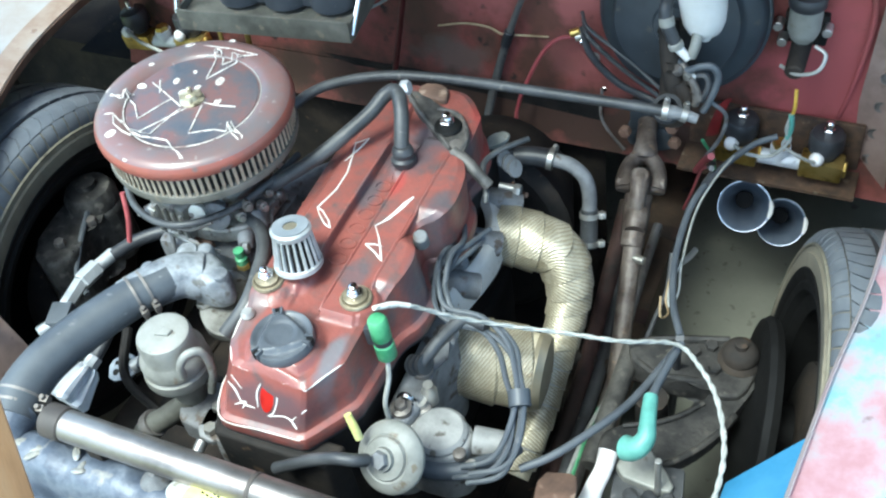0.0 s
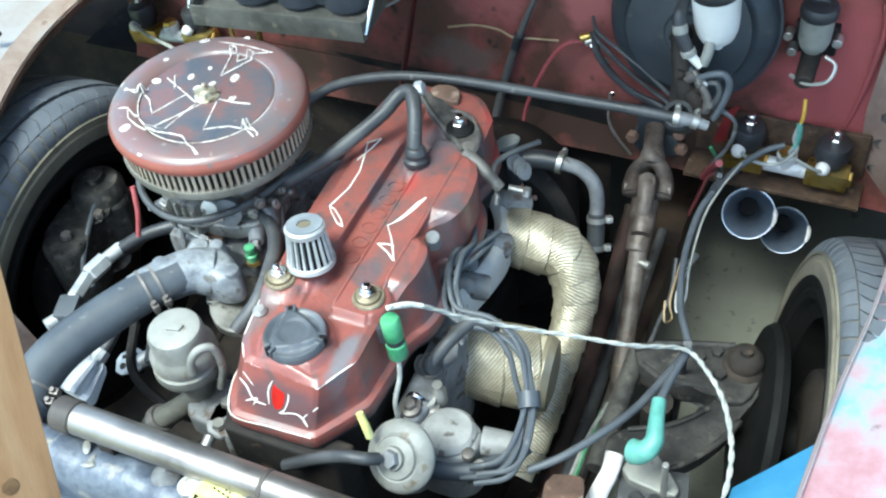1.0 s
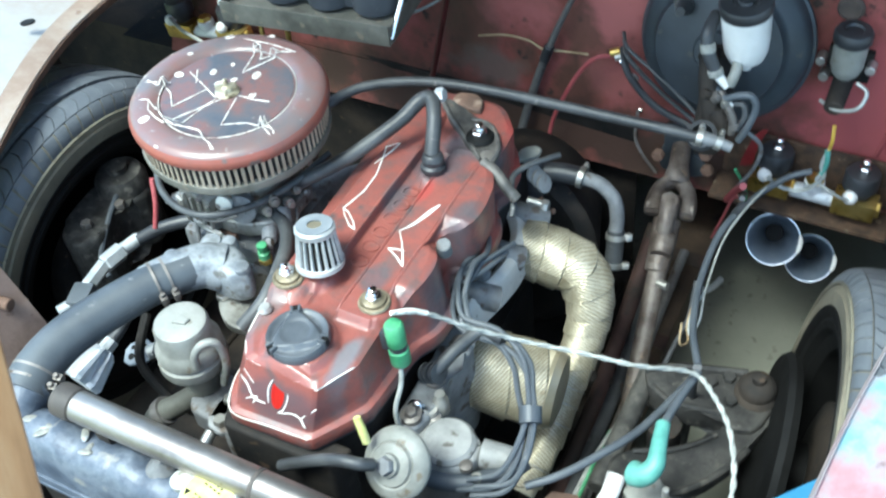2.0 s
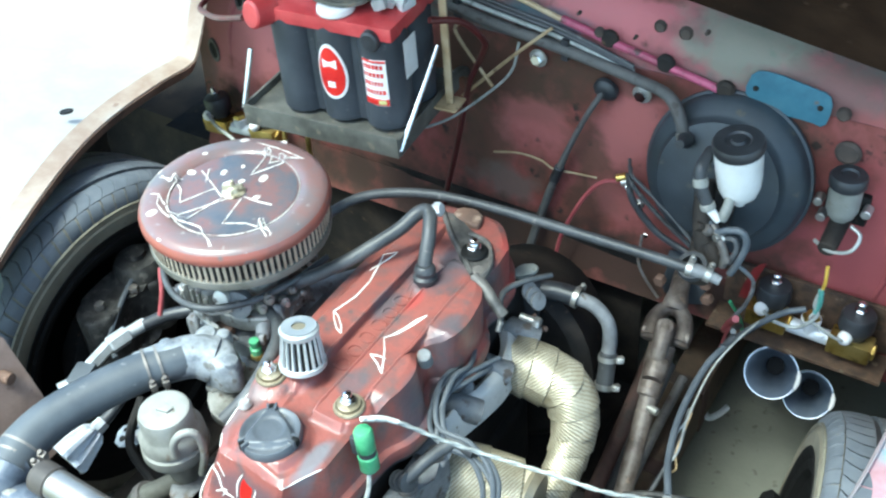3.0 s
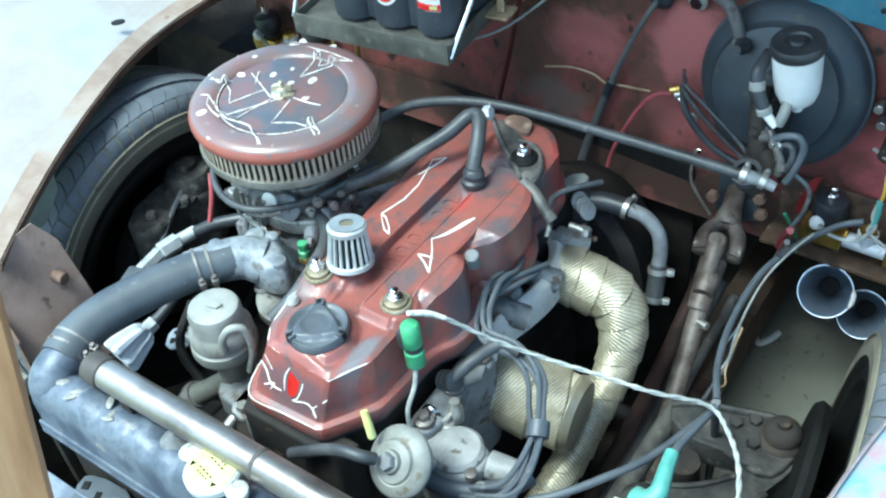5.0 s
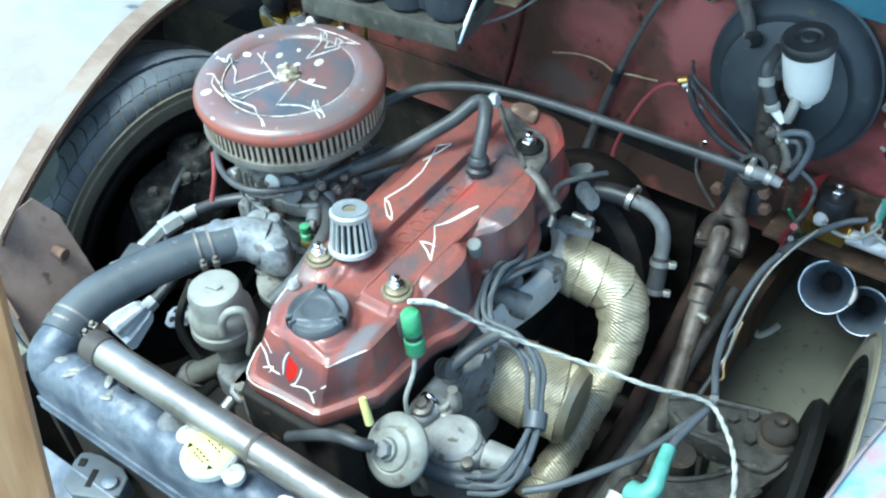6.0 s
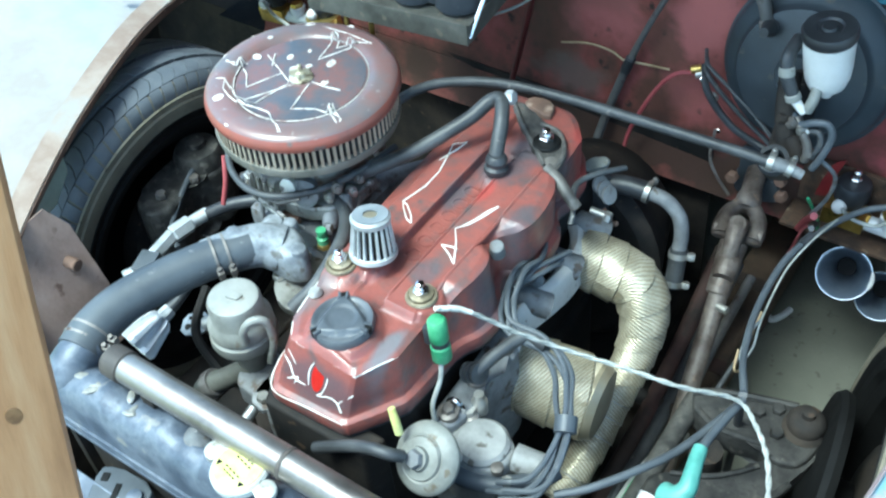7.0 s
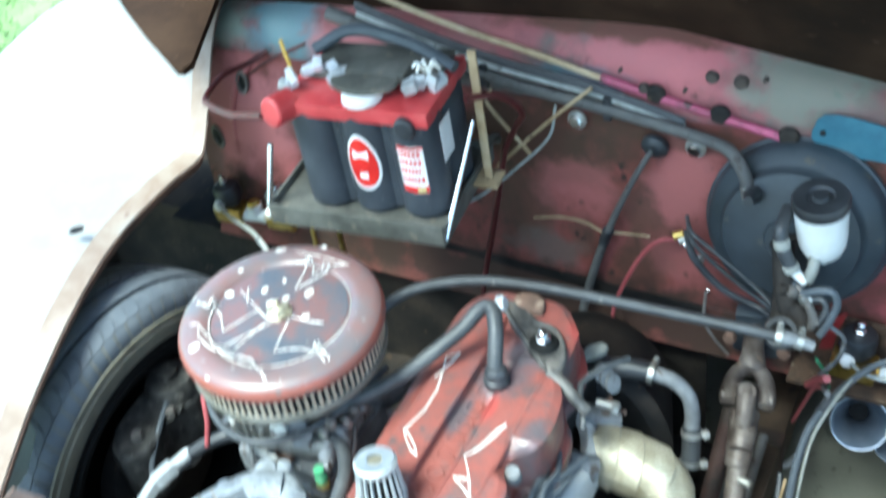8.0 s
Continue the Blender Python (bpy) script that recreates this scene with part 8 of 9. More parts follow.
part("line", bm, RED_WIRE, red_line)
perforated = thing("perforated_bracket", "pale blue-grey perforated steel bracket deep beside the hose", "bracket", Matrix.Translation((-0.357, -0.079, 0.450)) @ pose(0, 0, 0, 18, -14, 24))
bm = bmesh.new()
prism(bm, rounded([(-0.022, -0.016), (0.020, -0.018), (0.024, 0.008), (0.010, 0.020), (-0.020, 0.014)], 1), -0.002, 0.002, None, 0.0008)
face_plate = part("plate", bm, PERF_BLUE, perforated)
for x, y, r in ((-0.010, -0.004, 0.0048), (0.006, -0.006, 0.0040), (0.010, 0.008, 0.0034), (-0.008, 0.009, 0.0030)):
    bm = bmesh.new()
    lathe(bm, [(r, 0.0010), (r, 0.0024), (r * 0.2, 0.0024)], (x, y, 0), 14)
    part("hole", bm, INK_AND_SHADE, face_plate, "dark punched hole")
bm = bmesh.new()
tube(bm, [(0.018, -0.010, -0.001), (0.040, -0.002, -0.008), (0.070, 0.012, -0.020), (0.10, 0.02, -0.03)], 0.006, 8)
part("arm", bm, DARK, perforated)
pump = thing("fuel_pump", "grimy grey mechanical pump low beside the engine", "pump", (-0.225, -0.07, 0.40))
bm = bmesh.new()
lathe(bm, [(0.03, -0.02), (0.04, 0.0), (0.042, 0.02), (0.03, 0.03), (0.012, 0.05)], pose(0, 0, 0, 20, -20, 0), 24)
box(bm, (0.05, 0.03, 0.03), (-0.05, -0.02, 0.0), 0.006)
part("body", bm, DARK, pump)
for pts in ([(-0.06, -0.04, 0.02), (-0.12, -0.02, 0.05), (-0.15, 0.04, 0.07)], [(0.0, -0.06, 0.0), (0.03, -0.08, -0.05), (0.04, -0.06, -0.1)]):
    bm = bmesh.new()
    tube(bm, pts, 0.007, 8)
    part("pipe", bm, DARK, pump)

# ==== chassis and suspension ====
for side, x in (("frame_rail", -0.31), ("frame_rail", 0.262)):
    bm = bmesh.new()
    box(bm, (0.07, 1.5, 0.10), None, 0.008)
    rail = thing(side, "grimy black boxed chassis rail" if x < 0 else "rusty brown boxed chassis rail", "frame rail", (x, 0.35, 0.165) if x < 0 else (x - 0.066, 0.35, 0.10), "chassis rails")
    part("beam", bm, DARK if x < 0 else RAIL_RUST, rail)
    for y in (-0.3, -0.1, 0.1, 0.3):
        bm = bmesh.new()
        box(bm, (0.074, 0.03, 0.104), (0, y, 0), 0.004)
        part("seam_plate", bm, RUST_BROWN, rail)
cross = thing("crossmember", "grimy black front crossmember under the engine", "crossmember", (-0.03, -0.06, 0.11))
bm = bmesh.new()
box(bm, (0.62, 0.14, 0.10), None, 0.02)
part("beam", bm, DARK, cross)
# added black sheet that takes the place of deep shade below the engine
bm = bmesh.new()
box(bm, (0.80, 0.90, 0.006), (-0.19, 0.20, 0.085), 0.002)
splash = thing("bay_floor_shade", "added black sheet standing for the deep shade under the engine", "tray")
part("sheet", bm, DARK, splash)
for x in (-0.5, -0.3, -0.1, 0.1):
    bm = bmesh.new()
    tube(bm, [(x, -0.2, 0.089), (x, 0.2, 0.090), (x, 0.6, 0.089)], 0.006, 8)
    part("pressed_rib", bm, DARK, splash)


def arm(mirror):
    ob = thing("control_arm", "dusty black upper control arm with a rubber ball joint", "control arm", Matrix.Diagonal((mirror, 1, 1, 1)), "control arms")
    rear = rounded([(0.262, 0.219), (0.300, 0.238), (0.345, 0.252), (0.395, 0.268), (0.425, 0.262), (0.440, 0.236), (0.428, 0.176), (0.398, 0.166), (0.373, 0.180), (0.348, 0.175), (0.312, 0.171), (0.278, 0.186)], 1)
    front = rounded([(0.443, 0.232), (0.436, 0.190), (0.423, 0.156), (0.410, 0.118), (0.386, 0.080), (0.352, 0.046), (0.300, 0.030), (0.272, 0.040), (0.270, 0.078), (0.293, 0.092), (0.333, 0.110), (0.361, 0.134), (0.379, 0.156), (0.392, 0.190), (0.405, 0.232)], 1)
    for name, outline, low, high in (("rear_leg", rear, 0.352, 0.388), ("front_leg", front, 0.350, 0.379)):
        bm = bmesh.new()
        prism(bm, outline, low, high, None, 0.006)
        part(name, bm, ARM_DUST, ob)
    for pts, r in (([(0.424, 0.150, 0.380), (0.411, 0.118, 0.381), (0.387, 0.081, 0.381), (0.352, 0.047, 0.381), (0.305, 0.032, 0.379)], 0.0045), ([(0.382, 0.156, 0.380), (0.361, 0.131, 0.381), (0.333, 0.108, 0.381), (0.293, 0.090, 0.380)], 0.004),
                   ([(0.266, 0.212, 0.388), (0.300, 0.232, 0.389), (0.345, 0.246, 0.390), (0.392, 0.260, 0.389)], 0.0055), ([(0.282, 0.190, 0.388), (0.312, 0.177, 0.389), (0.350, 0.180, 0.389), (0.376, 0.184, 0.388)], 0.0045)):
        bm = bmesh.new()
        tube(bm, pts, r, 8)
        part("pressed_lip", bm, ARM_DUST, ob)
    bm = bmesh.new()
    rod(bm, (0.268, 0.030, 0.362), (0.268, 0.225, 0.366), 0.014)
    part("pivot_bar", bm, ARM_BLACK, ob)
    for x, y in ((0.352, 0.226), (0.384, 0.206), (0.372, 0.242)):
        bm = bmesh.new()
        hexnut(bm, (x, y, 0.387), 0.009, 0.009)
        part("nut", bm, ARM_DUST, ob)
    bm = bmesh.new()
    lathe(bm, [(0.028, 0), (0.029, 0.004), (0.0265, 0.008), (0.024, 0.011), (0.025, 0.018), (0.021, 0.026), (0.013, 0.031), (0.009, 0.0315), (0.008, 0.038), (0.003, 0.039)], (0.411, 0.232, 0.386), 28)
    part("ball_joint", bm, DARK, ob)
    bm = bmesh.new()
    tube(bm, [(0.315, 0.15, 0.37), (0.32, 0.15, 0.22), (0.325, 0.15, 0.10)], 0.022, 14)
    part("shock", bm, DARK, ob)
    return ob


arm(1)
left = thing("steering_knuckle", "grimy black steering knuckle and brake caliper", "steering knuckle", (-0.598, 0.140, 0.012))
bm = bmesh.new()
prism(bm, rounded([(-0.040, 0.075), (0.030, 0.085), (0.050, 0.040), (0.020, 0.0), (0.045, -0.06), (0.02, -0.10), (-0.03, -0.085), (-0.045, 0.0)], 2), 0.33, 0.440, None, 0.012)
part("casting", bm, ARM_BLACK, left)
bm = bmesh.new()
lathe(bm, [(0.040, 0.40), (0.042, 0.455), (0.035, 0.468), (0.016, 0.470), (0.016, 0.480), (0.006, 0.481)], (-0.002, 0.045, 0), 26)
part("top_joint", bm, ARM_BLACK, left)
for x, y, z in ((0.03, 0.0, 0.440), (0.010, -0.055, 0.440), (-0.02, 0.075, 0.44)):
    bm = bmesh.new()
    hexnut(bm, (x, y, z), 0.009, 0.012)
    part("bolt", bm, STEER, left)
bm = bmesh.new()
tube(bm, [(0.015, 0.02, 0.455), (0.03, -0.03, 0.44), (0.045, -0.08, 0.41), (0.075, -0.10, 0.40)], 0.0045, 8)
part("brake_hose", bm, RADHOSE, left)
# added black disc and hub that fill in the shade inside this wheel
backing = thing("wheel_shade_disc", "added black disc standing for the shade inside the wheel", "backing plate", Matrix.Translation((0.432, 0.190, 0.300)) @ Matrix.Rotation(radians(9), 4, "Z") @ Matrix.Rotation(radians(97), 4, "Y"))
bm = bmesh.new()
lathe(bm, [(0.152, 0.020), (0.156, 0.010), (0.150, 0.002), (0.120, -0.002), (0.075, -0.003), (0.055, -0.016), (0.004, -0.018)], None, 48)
part("plate", bm, INK_AND_SHADE, backing)
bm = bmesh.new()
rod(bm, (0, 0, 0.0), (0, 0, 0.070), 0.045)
part("hub", bm, INK_AND_SHADE, backing)
tierod = thing("tie_rod", "dark greasy steering tie rod under the bay", "tie rod")
bm = bmesh.new()
rod(bm, (-0.50, 0.30, 0.20), (0.36, 0.30, 0.20), 0.013)
part("rod", bm, DARK, tierod)

# ignition module at the front corner
module = thing("ignition_module", "white and grey plastic ignition module with a clip", "module", Matrix.Translation((0.330, 0.0, 0.395)) @ pose(0, 0, 0, 0, 0, 10))
bm = bmesh.new()
box(bm, (0.085, 0.07, 0.035), (0.02, -0.01, 0), 0.006)
part("body", bm, HOSE, module)
bm = bmesh.new()
tube(bm, [(-0.030, 0.022, 0.040), (-0.034, 0.000, 0.030), (-0.044, -0.020, 0.012), (-0.046, -0.045, 0.0), (-0.02, -0.06, -0.01)], [0.012, 0.011, 0.012, 0.016, 0.02], 14)
part("white_arm", bm, PAPER, module, "white plastic arm")
bm = bmesh.new()
prism(bm, rounded([(-0.025, 0.0), (-0.005, 0.045), (0.012, 0.048), (0.052, -0.005), (0.045, -0.020)], 1), 0.014, 0.030, None, 0.003)
part("grey_flap", bm, CAN_GREY, module)
for k in range(3):
    bm = bmesh.new()
    tube(bm, [(0.0 + 0.022 * k, -0.02, 0.018), (0.008 + 0.022 * k, -0.035, 0.028), (0.02 + 0.022 * k, -0.045, 0.02)], 0.009, 10)
    part("wire_boot", bm, (HOSE, BLACK, HOSE)[k], module)
bm = bmesh.new()
rod(bm, (0.032, -0.015, 0.02), (0.031, -0.013, 0.09), 0.004)
part("terminal_pin", bm, ZINC, module)
rbracket = thing("rusty_bracket", "rusty brown sheet metal bracket tab", "bracket", Matrix.Translation((0.262, -0.082, 0.478)) @ pose(0, 0, 0, -25, 0, 14))
bm = bmesh.new()
t2 = bmesh.new()
prism(t2, rounded([(-0.022, -0.045), (0.024, -0.045), (0.026, 0.030), (0.016, 0.040), (-0.020, 0.036)], 1), -0.002, 0.002, None, 0.001)
merge(bm, t2)
part("tab", bm, RUST, rbracket)
bm = bmesh.new()
box(bm, (0.04, 0.02, 0.10), (0.0, -0.035, -0.055), 0.002)
part("leg", bm, RUST, rbracket)
frame_wires = thing("frame_wires", "white and green wires taped along the chassis rail", "wires")
for pts, r, mat in (([(0.232, 0.215, 0.235), (0.222, 0.165, 0.232), (0.216, 0.100, 0.222), (0.214, 0.04, 0.21)], 0.0034, PALE_WIRE), ([(0.226, 0.200, 0.232), (0.222, 0.140, 0.228), (0.220, 0.08, 0.215), (0.216, 0.03, 0.21)], 0.0036, GREEN),
                    ([(0.262, 0.47, 0.30), (0.268, 0.42, 0.27), (0.262, 0.37, 0.25), (0.255, 0.30, 0.23)], 0.004, BLACK), ([(0.275, 0.44, 0.33), (0.272, 0.40, 0.28), (0.282, 0.375, 0.27), (0.276, 0.35, 0.29), (0.268, 0.38, 0.30)], 0.0018, TAN_STRIP)):
    bm = bmesh.new()
    tube(bm, pts, r, 8)
    part("wire", bm, mat, frame_wires)

# ==== body panels ====
def fender_panel(name, text, edge, out, mat, lip_mat):
    ob = thing(name, text, "fender")

    def reach_out(y):
        """How far the panel reaches out: the near one narrows towards the cabin."""
        if out > 0:
            return out
        marks = ((0.30, -1.75), (0.45, -1.68), (0.55, -1.58), (0.66, -1.22), (0.78, -1.03), (1.40, -0.98))
        for (y0, x0), (y1, x1) in zip(marks, marks[1:]):
            if y < y1:
                return x0 + (x1 - x0) * max(0.0, (y - y0) / (y1 - y0))
        return marks[-1][1]

    bm = bmesh.new()
    line = smooth_line(edge, 6)
    rows = []
    for k in range(9):
        u = k / 8
        rows.append([p + Vector(((reach_out(p.y) - p.x) * u, 0.05 * u * (p.y + 0.2), 0.035 * math.sin(u * math.pi) - 0.30 * u ** (4 if out > 0 else 8) - 0.02 * u)) for p in line])
    # added skirt out of view that keeps side light off the ground
    for drop in (0.08, 0.16) if out > 0 else ():
        rows.append([p + Vector((math.copysign(0.01, out), 0, -drop)) for p in rows[8]])
    sheet(bm, rows, 0.003)
    panel = part("panel", bm, mat, ob)
    bm = bmesh.new()
    reach = 0.034 if out < 0 else 0.0035
    sheet(bm, [[p + Vector((math.copysign(reach * k / 3, out), 0, 0.0025 + 0.006 * k / 3)) for i, p in enumerate(line)] for k in range(4)], 0.0015)
    part("edge_band", bm, BORDER_TAN if out < 0 else PALE_EDGE, panel, "tan faded band along the edge")
    bm = bmesh.new()
    sheet(bm, [[p for p in line], [p + Vector((-0.012 if out < 0 else 0.012, 0, -0.022)) for p in line]], 0.002)
    part("lip", bm, lip_mat, ob, "rusty folded edge")
    return ob, panel


fender_l, panel_l = fender_panel("fender", "sun-bleached pale fender with chalky faded paint", [(-0.738, 1.300, 0.870), (-0.738, 0.900, 0.868), (-0.737, 0.720, 0.862), (-0.738, 0.640, 0.805), (-0.738, 0.570, 0.695), (-0.738, 0.532, 0.640), (-0.738, 0.505, 0.629), (-0.738, 0.430, 0.634), (-0.718, 0.300, 0.645), (-0.668, 0.170, 0.660), (-0.609, 0.020, 0.655), (-0.553, -0.100, 0.645), (-0.503, -0.200, 0.630)], -1.42, FENDER_PALE, RUST)
fender_r, panel_r = fender_panel("fender", "faded pink and sky blue fender edge", [(0.600, 0.70, 0.600), (0.580, 0.540, 0.600), (0.552, 0.360, 0.600), (0.538, 0.200, 0.600), (0.520, 0.080, 0.600), (0.505, -0.060, 0.600), (0.490, -0.200, 0.600)], 0.90, FENDER_PINK, RUST)
hole = thing("fender_drain_hole", "small dark oval hole in the fender", "hole", Matrix.Translation((-0.757, 0.253, 0.678)) @ pose(0, 0, 0, 0, -8, 25))
bm = bmesh.new()
lathe(bm, [(0.010, -0.002), (0.010, 0.0008), (0.002, 0.0008)], Matrix.Diagonal((1.25, 0.75, 1, 1)), 20)
part("rim", bm, INK_AND_SHADE, hole)
bm = bmesh.new()
sheet(bm, [[(-0.605, -0.030, 0.650), (-0.575, -0.15, 0.640)], [(-0.600, -0.040, 0.600), (-0.585, -0.15, 0.585)], [(-0.600, -0.075, 0.565), (-0.590, -0.16, 0.555)]], 0.003)
solid("fender_inner_panel", bm, GREEN_GREY, "pale grey-green inner fender panel", "panel", kind="structure")
support = thing("radiator_support", "rusty brown radiator support plate", "support plate")
bm = bmesh.new()
sheet(bm, [[(-0.520, -0.232, 0.590), (-0.526, -0.198, 0.632), (-0.526, -0.130, 0.636), (-0.512, -0.112, 0.600)], [(-0.492, -0.236, 0.530), (-0.492, -0.200, 0.535), (-0.492, -0.130, 0.535), (-0.488, -0.112, 0.535)], [(-0.455, -0.236, 0.42), (-0.455, -0.2, 0.42), (-0.455, -0.13, 0.42), (-0.450, -0.112, 0.42)]], 0.003)
part("plate", bm, RUST_PINK, support)
bm = bmesh.new()
sheet(bm, [[(-0.500, -0.234, 0.56), (-0.495, -0.238, 0.42)], [(-0.46, -0.245, 0.54), (-0.455, -0.248, 0.40)]], 0.003)
part("flange", bm, RUST, support)
bm = bmesh.new()
box(bm, (0.03, 0.20, 0.5), (-0.48, -0.32, 0.20), 0.004)
part("post", bm, DARK, support)
bm = bmesh.new()
rod(bm, (-0.500, -0.142, 0.560), (-0.480, -0.140, 0.560), 0.009)
part("bolt", bm, RUST, support)
bm = bmesh.new()
sheet(bm, [[(0.440, -0.02, 0.50), (0.545, 0.05, 0.585), (0.60, 0.05, 0.585)], [(0.430, -0.14, 0.47), (0.50, -0.14, 0.580), (0.60, -0.14, 0.580)], [(0.43, -0.26, 0.45), (0.49, -0.26, 0.57), (0.60, -0.26, 0.57)]], 0.003)
solid("splash_panel", bm, SPLASH_BLUE, "blue painted splash panel under the fender", "panel", kind="structure")
side = thing("firewall_side_strip", "rusty strip with bolt holes beside the firewall", "panel", kind="structure")
bm = bmesh.new()
sheet(bm, [[(0.490, 0.642, 0.70), (0.545, 0.630, 0.70)], [(0.482, 0.642, 0.52), (0.54, 0.628, 0.52)], [(0.495, 0.640, 0.345), (0.545, 0.626, 0.345)]], 0.003)
part("strip", bm, RUST_PINK, side)
for k in range(5):
    bm = bmesh.new()
    lathe(bm, [(0.010, 0), (0.009, 0.003), (0.003, 0.002)], along((0.512, 0.634, 0.42 + 0.05 * k), (0.51, 0.5, 0.42 + 0.05 * k)), 14)
    part("bolt_head", bm, STEER, side)
bm = bmesh.new()
tube(bm, [(0.470, 0.648, 0.700), (0.478, 0.646, 0.660), (0.476, 0.646, 0.600), (0.466, 0.646, 0.520), (0.452, 0.646, 0.450)], 0.004, 8)
solid("pressed_bead", bm, BODY_PINK, "raised pressed bead in the firewall sheet", "bead", kind="structure")
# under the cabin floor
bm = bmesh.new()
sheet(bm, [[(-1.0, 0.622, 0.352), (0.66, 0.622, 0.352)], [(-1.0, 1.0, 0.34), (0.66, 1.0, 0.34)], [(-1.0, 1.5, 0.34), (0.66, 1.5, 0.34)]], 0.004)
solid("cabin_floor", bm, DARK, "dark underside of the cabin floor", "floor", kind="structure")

# added dark sheets that stand for the deep shade behind the wheel
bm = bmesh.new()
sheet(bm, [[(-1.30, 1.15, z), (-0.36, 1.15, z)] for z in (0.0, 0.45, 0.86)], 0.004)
solid("arch_shade", bm, DARK, "added dark sheet for the shade at the rear of the wheel house", "panel", kind="structure")
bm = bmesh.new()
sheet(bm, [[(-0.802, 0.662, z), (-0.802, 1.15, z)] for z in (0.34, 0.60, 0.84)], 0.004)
solid("arch_shade", bm, DARK, "added dark sheet for the shade beside the wheel house", "panel", kind="structure")
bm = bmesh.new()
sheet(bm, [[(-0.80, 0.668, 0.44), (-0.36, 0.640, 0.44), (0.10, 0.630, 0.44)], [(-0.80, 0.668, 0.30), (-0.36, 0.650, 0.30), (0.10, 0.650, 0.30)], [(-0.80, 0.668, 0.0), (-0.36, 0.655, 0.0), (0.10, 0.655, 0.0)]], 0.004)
solid("arch_shade", bm, DARK, "added dark sheet for the shade below the firewall", "panel", kind="structure")

# one more added sheet, so the wheel house floor stays as dark as shade
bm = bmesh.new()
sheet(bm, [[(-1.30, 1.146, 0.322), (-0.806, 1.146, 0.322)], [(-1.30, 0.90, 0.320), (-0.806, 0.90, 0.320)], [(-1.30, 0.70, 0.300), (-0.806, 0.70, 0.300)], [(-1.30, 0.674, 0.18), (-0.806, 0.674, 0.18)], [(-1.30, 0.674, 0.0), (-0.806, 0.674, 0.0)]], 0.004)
solid("arch_shade", bm, DARK, "added dark sheet for the shade low in the wheel house", "panel", kind="structure")

# unseen panels added at the cabin's sides and rear, keeping light off the ground
for x in (-1.305, 0.78):
    bm = bmesh.new()
    sheet(bm, [[(x, 0.56, z), (x, 1.5, z)] for z in (0.005, 0.30, 0.52)], 0.004)
    solid("light_block_side", bm, DARK, "unseen dark body side added to keep light off the ground", "panel", kind="structure")
bm = bmesh.new()
sheet(bm, [[(-1.30, 1.5, z), (0.78, 1.5, z)] for z in (0.05, 0.34)], 0.004)
solid("light_block_rear", bm, DARK, "unseen dark panel added to keep light out from under the cabin", "panel", kind="structure")
# bonnet propped open
hood = thing("hood", "propped open hood with a rust-brown underside", "hood")
bm = bmesh.new()
rows = []
for k in range(9):
    u = k / 8
    left = -0.85 + 0.19 * min(1.0, 4 * u)
    rows.append([(left + (0.87 - left) * i / 16, 0.732 - 0.80 * u, hood_line(left + (0.87 - left) * i / 16) - 0.004 + 0.95 * u + 0.05 * math.sin(u * math.pi)) for i in range(17)])
sheet(bm, rows, 0.012)
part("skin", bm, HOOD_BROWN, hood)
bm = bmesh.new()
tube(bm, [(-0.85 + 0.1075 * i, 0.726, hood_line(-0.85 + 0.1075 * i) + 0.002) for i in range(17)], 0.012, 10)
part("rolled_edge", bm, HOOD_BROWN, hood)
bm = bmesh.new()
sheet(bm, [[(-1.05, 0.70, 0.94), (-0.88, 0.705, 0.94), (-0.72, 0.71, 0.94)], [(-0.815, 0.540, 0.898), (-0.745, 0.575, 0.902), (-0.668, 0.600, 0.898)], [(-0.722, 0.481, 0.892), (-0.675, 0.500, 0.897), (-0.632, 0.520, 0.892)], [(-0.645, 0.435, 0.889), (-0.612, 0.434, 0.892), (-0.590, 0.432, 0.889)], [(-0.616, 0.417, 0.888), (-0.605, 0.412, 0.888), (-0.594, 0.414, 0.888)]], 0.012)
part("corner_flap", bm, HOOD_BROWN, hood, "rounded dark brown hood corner")
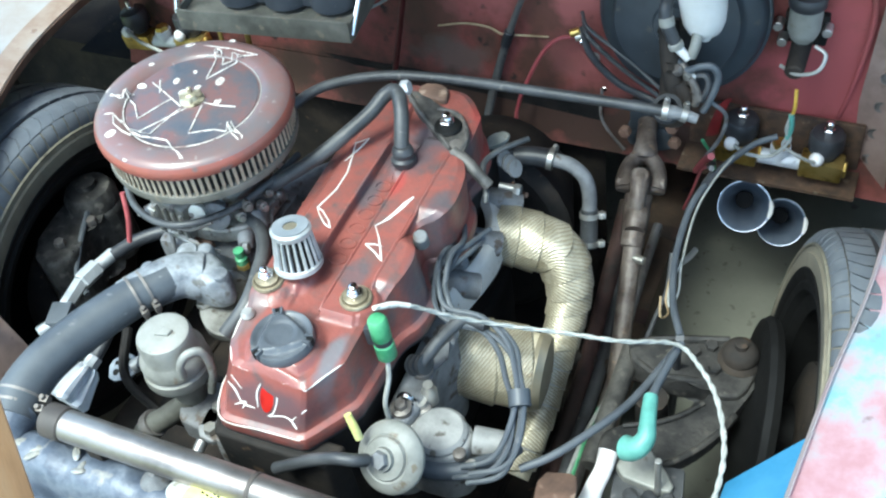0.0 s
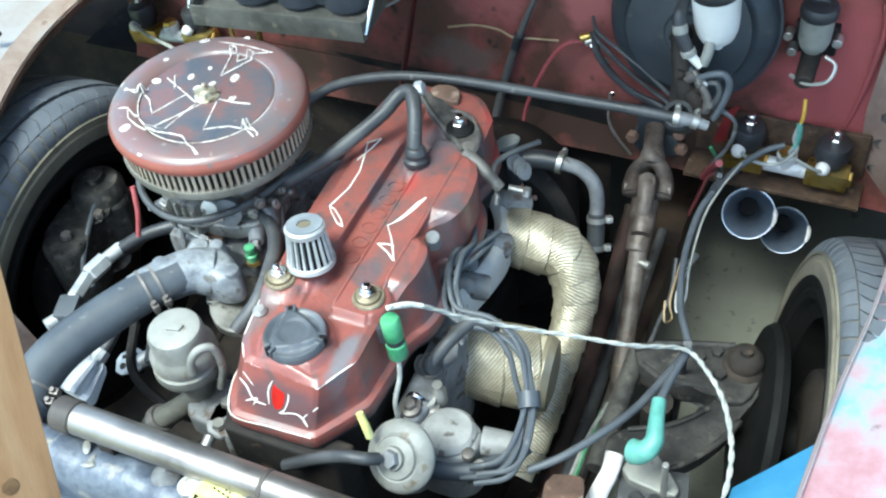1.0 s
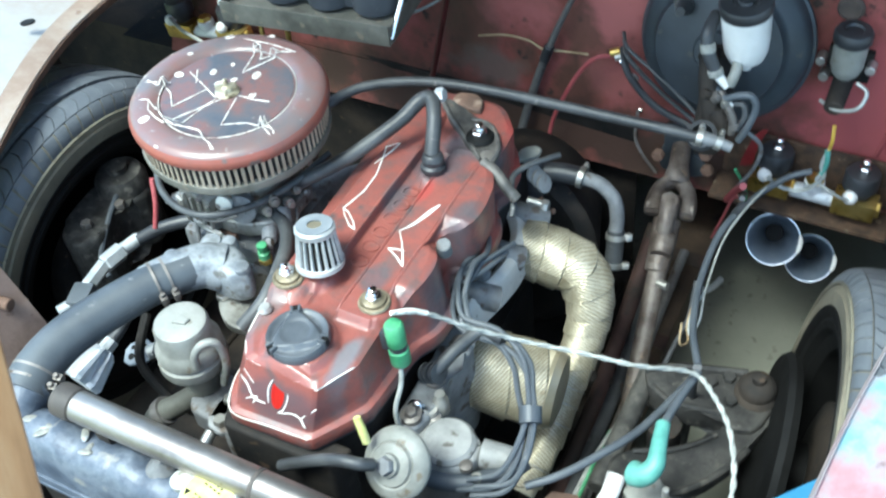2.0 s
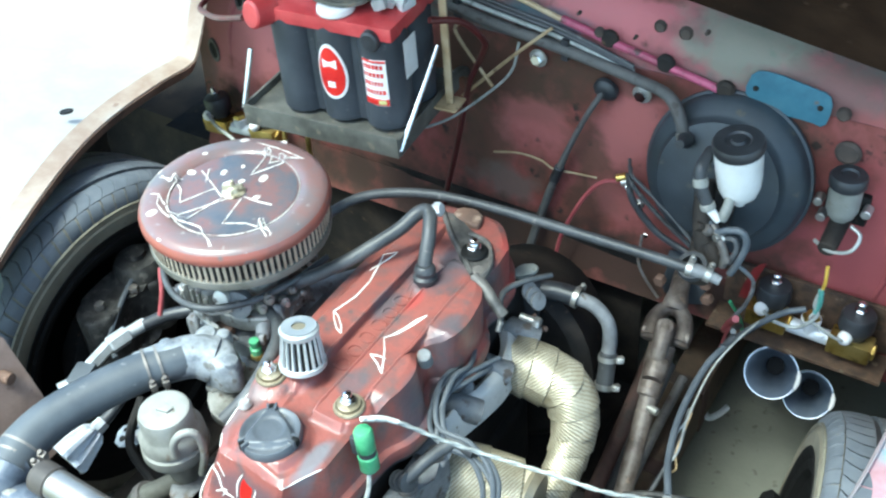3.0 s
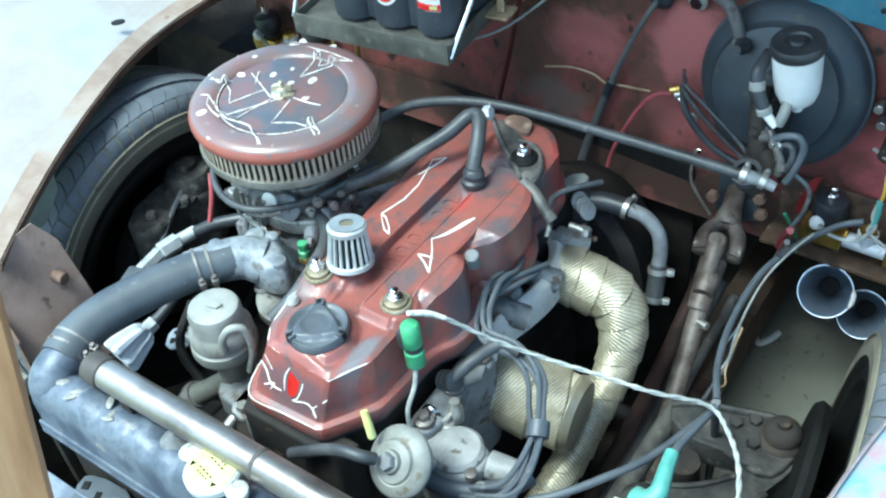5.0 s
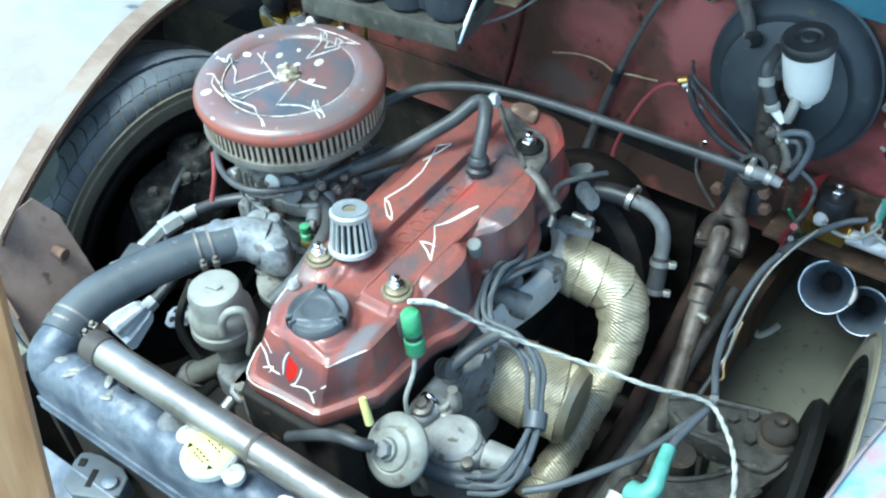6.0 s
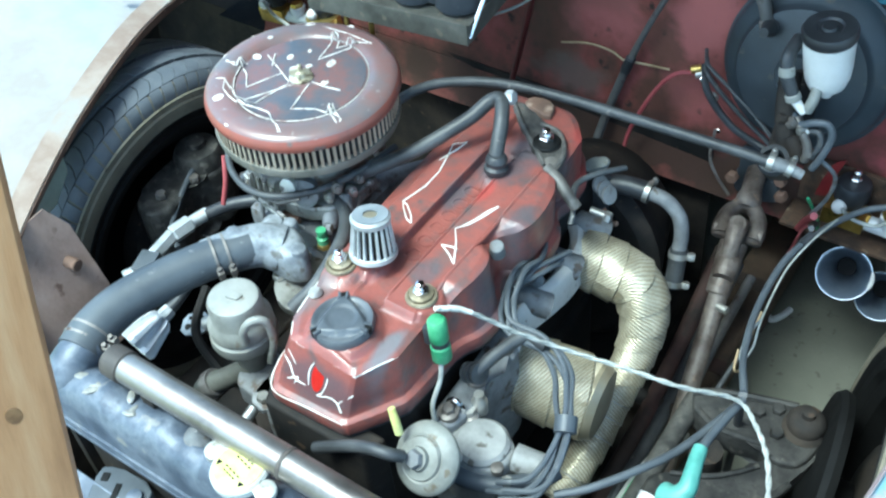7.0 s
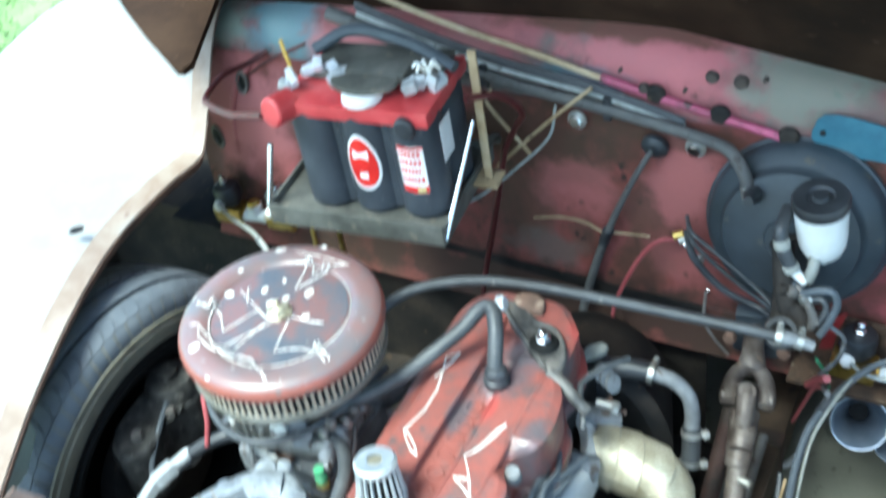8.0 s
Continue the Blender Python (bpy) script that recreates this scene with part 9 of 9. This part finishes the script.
def set_plank():
    """A plank whose long edge nearest the engine runs through two places; its broad face looks out to the front corner."""
    low, high = Vector((-0.068, -0.454, 0.60)), Vector((0.051, -0.418, 1.10))
    up = (high - low).normalized()
    face = Vector((0.80, -0.60, 0.0))
    face = (face - up * face.dot(up)).normalized()
    across = up.cross(face).normalized()
    m = Matrix((across, face, up)).transposed().to_4x4()
    base = low - up * ((low.z - 0.405) / up.z)
    return Matrix.Translation(base) @ m


prop = thing("wooden_prop", "knotty pine plank propping the hood open", "plank", set_plank())
bm = bmesh.new()
box(bm, (0.140, 0.030, 1.30), (-0.070, -0.015, 0.655), 0.003)
plank = part("plank", bm, WOOD, prop)
for x, z, r in ((-0.045, 0.17, 0.011), (-0.095, 0.36, 0.014), (-0.030, 0.55, 0.008)):
    bm = bmesh.new()
    lathe(bm, [(r, 0.0), (r * 0.9, 0.0012), (r * 0.3, 0.0015)], Matrix.Translation((x, -0.0004, z)) @ Matrix.Rotation(radians(-90), 4, "X") @ Matrix.Diagonal((0.8, 1.5, 1, 1)), 18)
    part("knot", bm, KNOT, plank, "dark oval knot in the wood")

# lawn beside the car
bm = bmesh.new()
bmesh.ops.create_grid(bm, x_segments=4, y_segments=4, size=1, matrix=Matrix.Translation((-21.9, 0, 0.012)) @ Matrix.Diagonal((20, 40, 1, 1)))
solid("lawn", bm, LAWN, "sunlit green lawn beside the car", "lawn", kind="structure")
random.seed(21)
verts, faces = [], []
for i in range(9000):
    x, y = random.uniform(-4.6, -1.95), random.uniform(0.2, 4.2)
    h, a = random.uniform(0.03, 0.07), random.uniform(0, 6.3)
    k = len(verts)
    verts += [(x - 0.004 * math.cos(a), y - 0.004 * math.sin(a), 0.01), (x + 0.004 * math.cos(a), y + 0.004 * math.sin(a), 0.01), (x + random.uniform(-0.03, 0.03), y + random.uniform(-0.03, 0.03), h)]
    faces.append((k, k + 1, k + 2))
me = bpy.data.meshes.new("grass")
me.from_pydata(verts, [], faces)
me.materials.append(GRASS)
tagged(new("grass", me), "short green grass blades of the lawn", "grass", kind="stuff")
